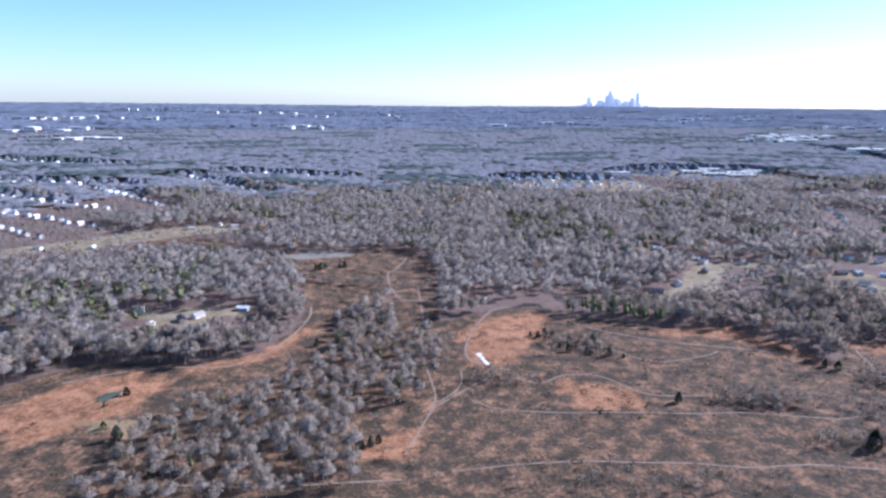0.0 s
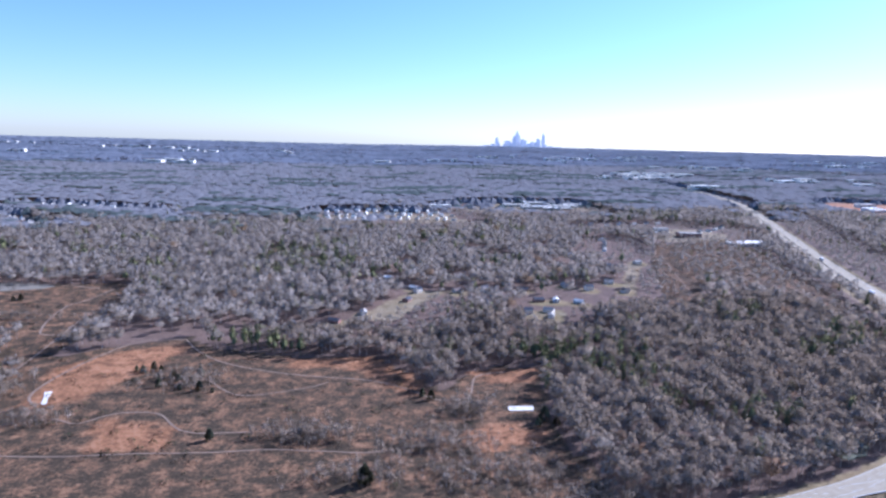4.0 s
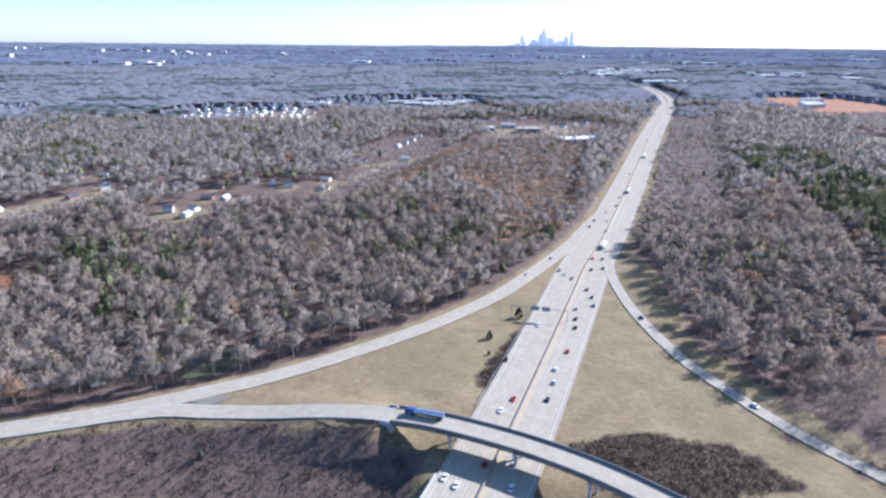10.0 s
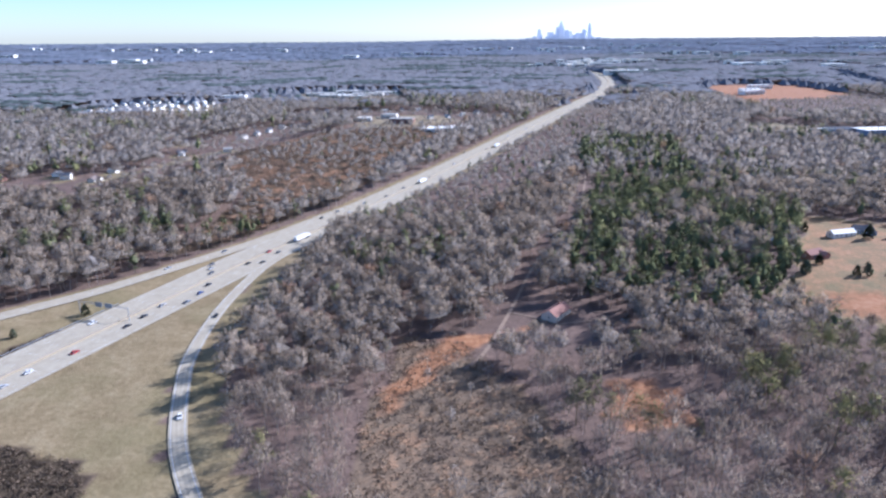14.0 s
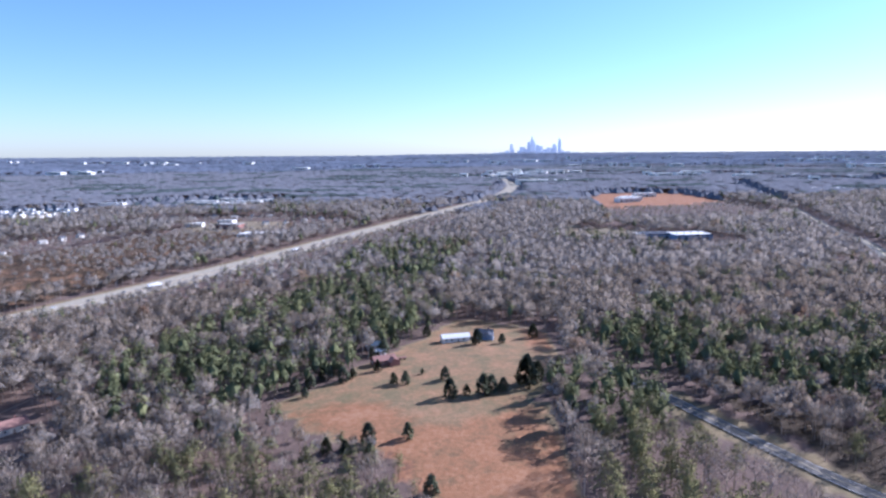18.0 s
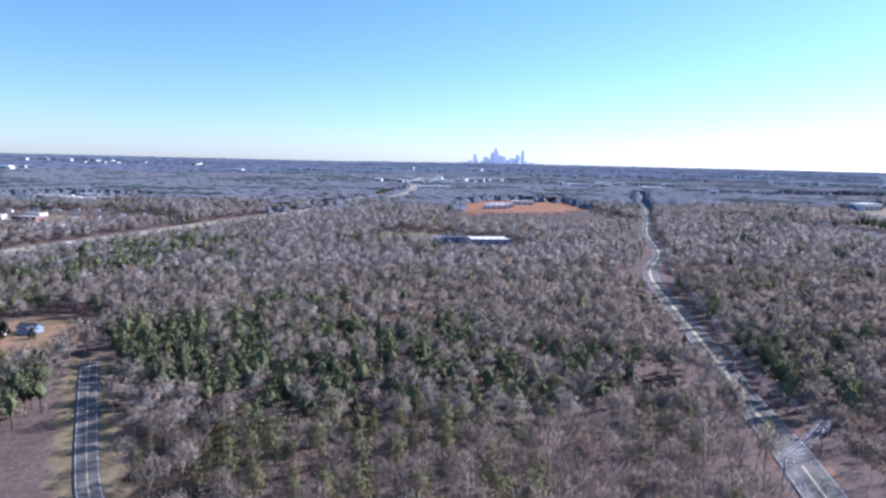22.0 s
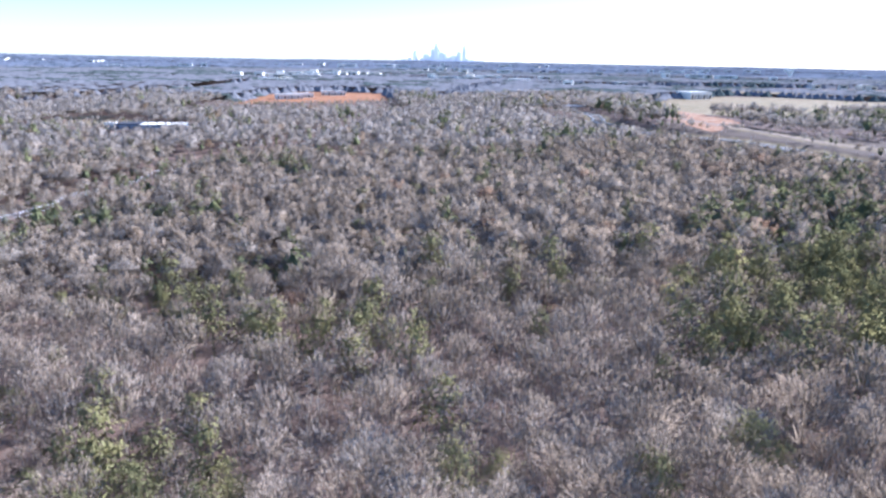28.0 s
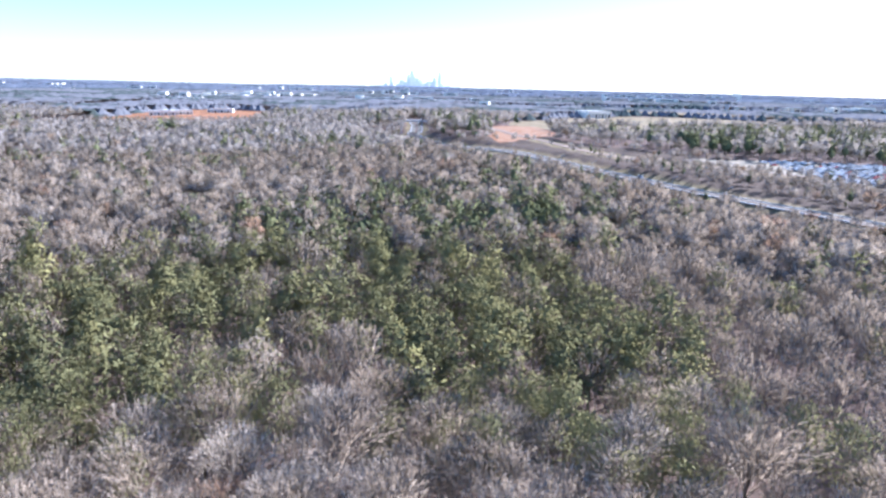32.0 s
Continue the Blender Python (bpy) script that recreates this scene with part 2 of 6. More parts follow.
SHRUBS = varied("dry_brush", [(0.0, (0.085, 0.068, 0.050)), (0.5, (0.175, 0.128, 0.086)), (0.8, (0.28, 0.20, 0.130)), (1.0, (0.085, 0.092, 0.045))])


def window_glass():
    m, t, b = node_mat("dark_window_glass", 0.15, 0.35)
    b.inputs["Base Color"].default_value = (0.025, 0.03, 0.035, 1)
    return m


def car_paint(name, colour):
    m, t, b = node_mat(name, 0.5, 0.3)
    t.links.new(ramp(t, noise_fac(t, 6.0, 3, 0.5, where(t)), [(0.3, tuple(c * 0.88 for c in colour)), (0.7, colour)]), b.inputs["Base Color"])
    b.inputs["Coat Weight"].default_value = 0.1
    return m


def water():
    m, t, b = node_mat("still_water", 0.4, 0.2)
    t.links.new(ramp(t, noise_fac(t, 0.25, 4, 0.6, where(t)), [(0.35, (0.05, 0.055, 0.035)), (0.65, (0.12, 0.12, 0.06))]), b.inputs["Base Color"])
    return m


GLASS = window_glass()
WATER = water()
RUBBER = plain("black_rubber", (0.02, 0.02, 0.02), 0.8, 0.2, 5.0)
STEEL = plain("galvanised_steel", (0.42, 0.43, 0.44), 0.45, 0.15, 2.0, 0.6)
POLE_WOOD = plain("weathered_pole_wood", (0.20, 0.165, 0.135), 0.9, 0.3, 2.0)
CABLE = plain("aluminium_cable", (0.45, 0.45, 0.45), 0.5, 0.1, 1.0, 0.4)
SIGN_BACK = plain("grey_sign_backs", (0.22, 0.23, 0.24), 0.6, 0.15, 1.0)
SIDING = {
    "white": plain("white_siding", (0.84, 0.76, 0.62), 0.7, 0.08, 3.0),
    "cream": plain("cream_siding", (0.60, 0.54, 0.43), 0.75, 0.1, 3.0),
    "grey": plain("grey_siding", (0.40, 0.41, 0.42), 0.75, 0.12, 3.0),
    "brick": plain("red_brick", (0.30, 0.155, 0.11), 0.9, 0.25, 5.0),
    "blue": plain("blue_grey_siding", (0.27, 0.32, 0.38), 0.75, 0.12, 3.0),
}
ROOFING = {
    "dark": plain("dark_shingles", (0.10, 0.10, 0.105), 0.9, 0.25, 4.0, 0.0, 0.06),
    "brown": plain("brown_shingles", (0.20, 0.155, 0.125), 0.9, 0.25, 4.0, 0.0, 0.06),
    "red": plain("red_brown_shingles", (0.33, 0.18, 0.13), 0.9, 0.22, 4.0, 0.0, 0.06),
    "grey": plain("grey_shingles", (0.38, 0.34, 0.28), 0.9, 0.2, 4.0, 0.0, 0.06),
    "white": plain("white_metal_roof", (0.88, 0.81, 0.66), 0.6, 0.08, 1.5, 0.0, 0.12),
}
TAN_CONCRETE = plain("sand_stained_concrete", (0.44, 0.34, 0.20), 0.9, 0.15, 0.6)
CONCRETE_SLAB = plain("bleached_concrete_slab", (0.72, 0.65, 0.52), 0.9, 0.15, 1.0)
TOWER_STONE = plain("haze_paled_glowing_stone", (0.70, 0.71, 0.74), 0.6, 0.06, 0.05)
TOWER_GLASS = plain("haze_paled_glowing_curtain_wall", (0.58, 0.61, 0.67), 0.5, 0.08, 0.05)
PAINTS = {k: car_paint(k + "_car_paint", c) for k, c in (("white", (0.82, 0.79, 0.72)), ("silver", (0.52, 0.50, 0.46)), ("black", (0.03, 0.03, 0.035)), ("red", (0.42, 0.03, 0.03)), ("blue", (0.06, 0.10, 0.24)), ("grey", (0.16, 0.165, 0.17)))}
# Added emission and pale base colours lift the shaded towers towards the hazy sky.
for glow in (TOWER_STONE, TOWER_GLASS):
    shader = glow.node_tree.nodes["Principled BSDF"]
    shader.inputs["Emission Color"].default_value = (0.88, 0.87, 0.90, 1)
    shader.inputs["Emission Strength"].default_value = 0.10
TANK = plain("polished_tank_metal", (0.50, 0.53, 0.58), 0.3, 0.1, 1.0, 0.7)


# ---- plan: lines and areas of the land, in metres ----
HIGHWAY = [(305, 73), (315, 97), (325, 121), (334, 143), (350, 183), (363, 216), (374, 244), (390, 280), (414, 338), (440, 402), (482, 506), (520, 597), (566, 706), (618, 835), (652, 970), (668, 1100), (665, 1230), (690, 1420)]
RAMP_WEST = [(401, 322), (388, 298), (376, 274), (360, 247), (343, 221), (330, 206), (316, 192.5), (298, 178.5), (281, 167.5), (268, 161.5), (253, 155.5), (242, 152.2), (227, 148.5), (213, 145.5), (200, 142.5), (182, 138), (164, 133.5), (140, 127), (110, 118)]
FLYOVER = [(200, 142.2), (222, 146.6), (240, 150.2), (252, 153.0), (262, 154.0), (270, 152.8), (281, 151), (293, 149), (305, 146.4), (317, 142.7), (328, 137.8), (338, 132.2), (347, 125.8), (354, 119.5), (362, 111), (372, 98), (378, 86)]
RAMP_EAST = [(416, 338), (403, 306), (396, 287), (389, 265), (382, 240), (379.6, 216), (379.8, 196), (382, 176), (385, 165), (389, 153), (393.5, 142), (400, 130.5), (408, 118), (418, 104)]
LOOP_A = [(195, 101), (217, 113), (230, 118.6), (244, 122.3), (256, 123.6), (267, 123.4), (289, 121.2), (307, 118), (325, 112), (342, 103)]
LOOP_B = [(224, 100), (236, 110.5), (246, 115.6), (254, 118.4), (264, 120.5), (275, 120.6), (289, 119.2)]
EAST_ROAD = [(750, 120), (752, 140), (754.5, 159), (757.5, 174), (762, 195), (766.5, 222), (774, 256), (786, 318), (803, 396), (832, 466), (856, 560), (896, 680), (930, 790), (960, 900), (1010, 1050)]
LANE = [(661.9, 119.7), (653.8, 143.8), (645.7, 159.7), (638.6, 169.6), (631.4, 182.7), (623.2, 198.9), (611.8, 221.7), (607.8, 230.7)]
AIRPORT_ROAD = [(1000.2, 692.4), (1000.5, 598.5), (997.1, 509.8), (994.8, 496.2), (1007.2, 452.2), (1035.4, 404.6), (1058.6, 348.5), (1081.1, 300.3), (1107.1, 257), (1140, 205), (1180, 150)]
SERVICE_ROAD = [(1061.2, 660.5), (1050, 541.8), (1053.1, 484.1), (1060.6, 448.8), (1072.1, 388.5), (1096, 355.9), (1149.9, 312.6)]


def smooth(a, b, x):
    u = np.clip((x - a) / (b - a), 0, 1)
    return u * u * (3 - 2 * u)


def hills(x, y):
    """Rises: the houses' ridge west of the motorway, the knoll by the old yard, the farm's hill, the airport's bank."""
    motorway = np.interp(y, [p[1] for p in HIGHWAY], [p[0] for p in HIGHWAY])
    ridge = 4.5 * smooth(255, 330, y) * smooth(60, 130, x) * (1 - smooth(motorway - 70, motorway - 15, x)) * (1 - smooth(850, 1050, y))
    knoll = 4.5 * np.exp(-(((x + 100) / 42) ** 2) - ((y - 325) / 90) ** 2)
    farm_hill = 5.2 * np.exp(-(((x - 570) / 105) ** 2) - ((y - 235) / 85) ** 2)
    bank = 4.2 * smooth(230, 420, y) * smooth(900, 1000, x) * (1 - smooth(600, 850, y))
    return ridge + knoll + farm_hill + bank


def land(x, y):
    """The lie of the land before roads are graded into it."""
    x, y = np.asarray(x, float), np.asarray(y, float)
    rise = 5 * smooth(120, 320, x) + 3 * smooth(420, 760, x) + 2 * smooth(780, 1000, x) * smooth(190, 330, y) - 1.5 * smooth(800, 880, x) * (1 - smooth(190, 330, y))
    slope = 0.0106 * np.clip(y - 350, 0, 1250) * smooth(300, 600, y) + 0.0050 * np.maximum(0, y - 1600)
    bank_foot = 4 * smooth(1012, 1036, x + 0.42 * (y - 429)) * (1 - smooth(500, 620, y)) * smooth(850, 1000, x)
    return rise + slope + bank_foot + hills(x, y)


def course(pts, step=3.0):
    """Points at even steps along a smooth line through pts."""
    p = np.array(pts, float)
    q = np.vstack([2 * p[0] - p[1], p, 2 * p[-1] - p[-2]])
    out = []
    for i in range(1, len(q) - 2):
        n = max(2, int(np.linalg.norm(q[i + 1] - q[i]) / step))
        u = np.linspace(0, 1, n, endpoint=False)[:, None]
        a, b, c, d = q[i - 1], q[i], q[i + 1], q[i + 2]
        out.append(0.5 * (2 * b + (c - a) * u + (2 * a - 5 * b + 4 * c - d) * u**2 + (3 * b - a - 3 * c + d) * u**3))
    return np.vstack(out + [p[-1:]])


def level(pts, z=None):
    """A course with heights: the land's, or heights given along x."""
    c = course(pts)
    h = land(c[:, 0], c[:, 1]) if z is None else z(c[:, 0], c[:, 1])
    k = np.ones(9) / 9
    h = np.convolve(np.pad(h, 4, mode="edge"), k, "valid")
    return np.column_stack([c, h])


def fly_height(x, y):
    return land(x, y) + 0.57 + 3.5 * smooth(270, 314, x)


def loop_height(x, y):
    return 0 * x - 0.6


WAYS = {  # course, half width, paving
    "highway": (level(HIGHWAY), 9.0),
    "ramp_west": (level(RAMP_WEST, lambda x, y: land(x, y) - 0.02 + 0.62 * (1 - smooth(225, 268, y))), 2.7),
    "flyover": (level(FLYOVER, fly_height), 2.7),
    "ramp_east": (level(RAMP_EAST, lambda x, y: land(x, y) - 0.02), 1.7),
    "loop_a": (level(LOOP_A, loop_height), 2.2),
    "loop_b": (level(LOOP_B, lambda x, y: loop_height(x, y) - 0.02), 1.8),
    "east_road": (level(EAST_ROAD), 3.9),
    "lane": (level(LANE), 1.9),
    "airport_road": (level(AIRPORT_ROAD), 3.4),
    "service_road": (level(SERVICE_ROAD), 2.4),
}


def far_from(x, y, line, limit=60.0):
    """Distance from points to a course, and the height of its nearest point."""
    d, h = np.full(x.shape, 1e9), np.zeros(x.shape)
    lo, hi = line[:, :2].min(0) - limit, line[:, :2].max(0) + limit
    m = (x > lo[0]) & (x < hi[0]) & (y > lo[1]) & (y < hi[1])
    px, py = x[m], y[m]
    best, bh = np.full(px.shape, 1e9), np.zeros(px.shape)
    for a, b in zip(line[:-1], line[1:]):
        v = b[:2] - a[:2]
        u = np.clip(((px - a[0]) * v[0] + (py - a[1]) * v[1]) / (v @ v), 0, 1)
        dd = np.hypot(px - a[0] - u * v[0], py - a[1] - u * v[1])
        hit = dd < best
        best = np.where(hit, dd, best)
        bh = np.where(hit, a[2] + u * (b[2] - a[2]), bh)
    d[m], h[m] = best, bh
    return d, h


RAMP_LINE = np.array(sorted([tuple(p) for p in RAMP_WEST if p[0] < 260] + FLYOVER[:8]))
LOOP_LINE = np.array(sorted(LOOP_A))


def relief(x, y):
    """The land with the sunken loop road, and every road graded into it."""
    x, y = np.asarray(x, float), np.asarray(y, float)
    z = land(x, y) + 0.35 * np.sin(x * 0.031 + 1.3) * np.sin(y * 0.027) + 0.2 * np.sin(x * 0.083) * np.cos(y * 0.071 + x * 0.02)
    top = np.interp(x, RAMP_LINE[:, 0], RAMP_LINE[:, 1]) - 3.4
    foot = np.interp(x, LOOP_LINE[:, 0], LOOP_LINE[:, 1]) + 5.0
    inside = smooth(130, 200, x) * (1 - smooth(340, 360, x))
    down = np.clip((top - y) / np.maximum(top - foot, 4), 0, 1) * inside * smooth(50, 84, y)
    z = z * (1 - down) + (-0.9) * down
    for name, reach in (("highway", 7), ("ramp_east", 5), ("east_road", 5), ("lane", 4), ("airport_road", 5), ("service_road", 4), ("ramp_west", 5), ("loop_a", 3), ("loop_b", 3)):
        line, half = WAYS[name]
        d, h = far_from(x, y, line)
        k = 1 - smooth(half + 1.2, half + 1.2 + reach, d)
        if name == "highway":
            k = k * smooth(122, 130, y)
        z = z * (1 - k) + (h - 0.22) * k
    d, h = far_from(x, y, WAYS["flyover"][0])
    k = (1 - smooth(3.4, 11, d)) * (1 - smooth(309, 313, x))
    return z * (1 - k) + np.maximum(z, h - 0.25) * k


def inside(x, y, poly):
    p = np.array(poly, float)
    r = np.zeros(np.shape(x), bool)
    for (ax, ay), (bx, by) in zip(p, np.roll(p, -1, 0)):
        if ay != by:
            r ^= ((ay > y) != (by > y)) & (x < (bx - ax) * (y - ay) / (by - ay) + ax)
    return r


CLEARING = [(-260, 395), (-205, 388), (-202, 455), (-147.6, 432.7), (-100.1, 386.7), (-27, 412.6), (-5, 391.9), (-2, 319.9), (0, 275), (16, 286), (45, 302), (55, 287), (91.9, 274.1), (126.9, 270.6), (143, 249), (151, 230), (158, 243), (174, 257), (193, 252), (188, 225), (184, 207), (187, 174), (188, 159), (207, 151), (181, 145), (120, 122), (-20, 90), (-200, 90), (-250, 200), (-149.8, 199.7), (-131, 224.3), (-92.9, 221.3), (-69.3, 233.7), (-60.2, 271.4), (-72.7, 320), (-91.1, 351.2), (-121.7, 374), (-159.4, 392.6)]
COPSES = [[(-46.7, 279), (-25.9, 304.4), (-19, 253.8), (-8, 210), (-11, 193), (-30, 200.9), (-42.9, 228.5)], [(-89.9, 137.9), (-83.7, 189.2), (-63.8, 201.3), (-46.9, 227.3), (-27, 199.9), (-21, 165), (-18, 150), (-40, 140)], [(-25, 190), (-8, 196), (0, 225), (-4, 262), (-14, 249.9)]]
CLAYS = [[(-139.8, 179.7), (-127.3, 207.8), (-106.9, 215.7), (-93.3, 206.3), (-97.6, 186.2), (-117.8, 163.7)], [(6, 262), (27, 284), (48, 290), (44, 262), (28, 233), (12, 222)], [(40, 216), (68, 207), (68, 192), (44, 194)], [(89.9, 273.2), (127.9, 270.6), (144, 248), (150, 228), (138, 232), (120, 257.9), (95, 261.9)], [(-74.2, 229.6), (-57.4, 265.1), (-54.5, 259.8), (-65.5, 226.4), (-94.1, 212), (-92.9, 219.5)], [(152, 196), (166, 205), (180, 199), (178, 188), (160, 186)], [(162, 252), (192, 253), (187, 236), (170, 240)], [(-30, 165), (-8, 180), (-2, 200), (-8, 160)]]
GRASS = [[(262, 158), (287, 171), (312, 187), (340, 212), (374, 268), (366, 246), (348, 202), (328, 152), (316, 147), (294, 152)], [(379, 236), (381, 204), (381, 176), (385, 158), (391, 142), (398, 129), (409, 112), (356, 106), (340, 125), (344, 140), (352, 159), (368, 200)], [(396, 300), (402, 296), (399, 271), (397, 240), (394, 216), (391, 193), (392, 169), (399, 151), (406, 137), (418, 120), (410, 112), (393, 140), (384, 165), (380, 200), (382, 240)], [(200, 110), (230, 126), (256, 131), (290, 128), (312, 123), (310, 110), (250, 108)], [(-120, 180), (-85, 182), (-90, 170)]]
SCRUBS = [[(429.9, 188.6), (445.8, 182.2), (457.9, 161.7), (465.9, 142.2), (470, 124.6), (425, 124.8), (424, 149.6)], [(332, 152), (342, 158), (350, 189.9), (343, 192.9), (330, 168)], [(345, 140), (362, 143), (378, 137.9), (386, 125.9), (362, 120), (350, 126)], [(273, 307.1), (289.5, 356.2), (314.2, 428.4), (350, 506.4), (415.7, 536.8), (445.8, 524.4), (415.6, 422.3), (392, 329.4), (358, 257.7), (345, 249.9), (351, 316.8), (328.4, 378.5), (288.9, 312.2)], [(770, 149.9), (790, 150), (792, 184.9), (776, 199.8)], [(737.9, 207.1), (756.9, 213.5), (758.9, 227.4), (743.9, 233)], [(644.7, 167.1), (659.7, 172.3), (651.4, 199.3), (633.2, 206.8)], [(200, 136), (312, 138), (316, 126), (256, 129), (200, 118), (150, 112), (150, 126)]]
BARN_FIELD = [(526.1, 204.6), (539.9, 218.4), (543.7, 228.9), (548.6, 236.8), (558.6, 253.6), (570.7, 281.5), (583.7, 274.8), (598.6, 264.8), (599.6, 233.4), (592.7, 223.9), (588.9, 205.6), (592.1, 196.4), (589.3, 177.6), (591.7, 147.5), (567.7, 147.4), (565.5, 163.5), (557.3, 179.2), (548.3, 182.8), (535.3, 190.2)]
FIELD_CLAY = [[(529.2, 197.4), (547, 205.1), (565.1, 191), (589, 201.4), (589.6, 161), (565.6, 160.9), (551.3, 182.8)], [(592.7, 269.7), (600.6, 262.8), (599.6, 239.9), (590.5, 245.9)], [(469.9, 148.9), (473.8, 165), (481.8, 165.7), (489.8, 157.9), (489.8, 146.6)], [(425, 149.6), (431.9, 171), (439.8, 188.3), (461.7, 191), (445.9, 178.4)]]
SITE = [(728, 830), (760, 880), (800, 905), (858, 870), (862, 756), (800, 712), (724, 704)]
AIRFIELD = [(1090.8, 696.6), (1179.5, 828.2), (1301, 917), (1438.9, 828.2), (1687.4, 787.8), (1630.6, 660.5), (1291.4, 625.4), (1148.2, 523), (1090.2, 548.2), (1077.1, 635.1)]
CUTTING = [(1059.7, 615), (1094.8, 609), (1077.7, 481.1), (1035, 428), (1037, 471.3), (1043.4, 498.7)]
CAR_LOT = [(1109.7, 369.7), (1184, 357.3), (1351.5, 304.9), (1276.1, 265.9), (1143.1, 303.3), (1129.5, 331.9), (1109.2, 358.8)]
AIR_OPEN = [(1009.7, 464.1), (1035.4, 404.6), (1058.6, 348.5), (1081.1, 300.3), (1107.1, 257), (1140, 205), (1210, 180), (1299.7, 239.9), (1279, 293), (1156.1, 310.3), (1114.5, 385.4), (1080.3, 417.4), (1069.1, 478.8), (1032.1, 466.7)]
PALE_LOTS = [[(363.8, 534.6), (374.5, 592.9), (430.4, 595.8), (446.8, 565.2), (423.9, 521.5), (370.9, 524.2)], [(177.3, 762.5), (241, 808.2), (274.9, 814.3), (379.6, 798.6), (388.9, 729.5), (283.2, 705.7)], [(69.9, 698.3), (66.9, 773), (209.4, 713), (226.6, 642), (105.4, 653.8)], [(650, 540), (680, 560), (715, 540), (705, 515), (660, 510)], [(111.2, 311.3), (148.7, 371.4), (168.7, 369.3), (139, 315.7)], [(-137.8, 277.6), (-114.1, 282.3), (-86.9, 285.7), (-85.3, 275.4), (-111.9, 262.8), (-132.7, 267.4)], [(260.6, 346.1), (273.6, 352.6), (313.2, 436.1), (301.2, 438.2)], [(194.1, 307.6), (221, 312), (223.8, 319.9), (198.8, 325.3)], [(-300, 380), (-215, 470), (-160, 491.9), (-149.9, 469.6), (-240, 400)]]
HOUSES = [(121.9, 325.4, 0), (108.2, 314.4, 1), (151.7, 367.5, 3), (121.7, 388.6, 0), (135.6, 403.2, 4), (144.7, 348.4, 1), (233.7, 332.2, 4), (306.3, 431.4, 0), (266.6, 352.7, 2), (215.3, 464.8, 0), (281.3, 424.2, 1), (252.1, 504.4, 4), (-89.8, 280.1, 4), (-106.6, 270.3, 0), (-111.8, 266.3, 1), (-137.7, 281.3, 2), (-123.5, 259.7, 0), (-178.9, 250.8, 3), (-156.9, 480.8, 0), (-226, 409, 4), (-258, 404, 0), (-248, 464, 1), (150.4, 452.2, 0), (248.6, 360.6, 3), (222.7, 337.1, 4), (213.9, 318.4, 0), (173.7, 366.4, 2), (283.3, 419.3, 0), (211.6, 365, 1), (178.5, 405.7, 2), (203.3, 493.8, 0), (202.9, 316.9, 3), (213, 310.5, 0), (149.7, 375.2, 4), (189.6, 367.2, 3), (237.6, 371.3, 0), (265.5, 374.6, 0), (268.2, 460.9, 3), (237.4, 422.1, 0), (213.7, 338.2, 1), (251.3, 432.4, 2), (163.2, 530.8, 0), (-185, 470, 0), (-170, 485.9, 2), (-139.9, 495.8, 0), (-121.9, 499.6, 3)]
ESTATES = [
    [(75.7, 695.9, 212.6, 656.7, 15), (71.8, 727.5, 212.5, 687.2, 14), (69.9, 760.1, 202.5, 714.2, 12)],
    [(-470, 560, -300, 500, 13), (-430, 610, -280, 545, 12), (-380, 540, -255, 470, 10), (-360, 660, -240, 560, 12), (-500, 700, -330, 680, 11), (-300, 760, -180, 640, 10), (-330, 470, -270, 430, 5), (-620, 900, -420, 860, 9), (-260, 800, -120, 760, 8)],
    [(327.5, 605.9, 417.3, 630.8, 6), (417.6, 567.3, 467.7, 608.6, 4), (298.1, 474.7, 317.9, 531.4, 4)],
]
FAR_APRON = [(1180, 1010), (1700, 960), (3600, 960), (3600, 1180), (1300, 1180)]
FAR_GROUPS = [((-1376, 3079), 4, 160), ((-1156, 2100), 9, 170), ((-938, 2112), 5, 120), ((-796, 2870), 8, 220), ((-1300, 1967), 5, 120), ((-560, 2500), 4, 160), ((-900, 1500), 5, 140), ((-700, 1280), 4, 110),
              ((640, 1300), 7, 70), ((740, 1352), 7, 80), ((800, 1420), 6, 80), ((1017, 1288), 8, 130), ((720, 1437), 6, 90), ((685, 1101), 3, 40), ((1153, 1100), 3, 80), ((1150, 1700), 9, 220), ((1500, 1500), 7, 200),
              ((1700, 1150), 9, 160), ((1950, 1300), 8, 200), ((1650, 2000), 9, 320), ((2300, 1800), 9, 320), ((900, 2200), 9, 300), ((540, 2400), 5, 200), ((1300, 2700), 8, 350), ((2100, 2600), 8, 400), ((-200, 2700), 5, 300), ((280, 1900), 4, 150), ((-420, 1700), 4, 150)]
# ---- ground: one sheet to the horizon ----
def steps(near_lo, near_hi, step, lo, hi, grow=1.22):
    v, s = list(np.arange(near_lo, near_hi + step, step)), step
    while v[-1] < hi:
        s *= grow
        v.append(min(hi, v[-1] + s))
    s, front = step, []
    while (front[-1] if front else near_lo) > lo:
        s *= grow
        front.append(max(lo, (front[-1] if front else near_lo) - s))
    return np.array(front[::-1] + v)


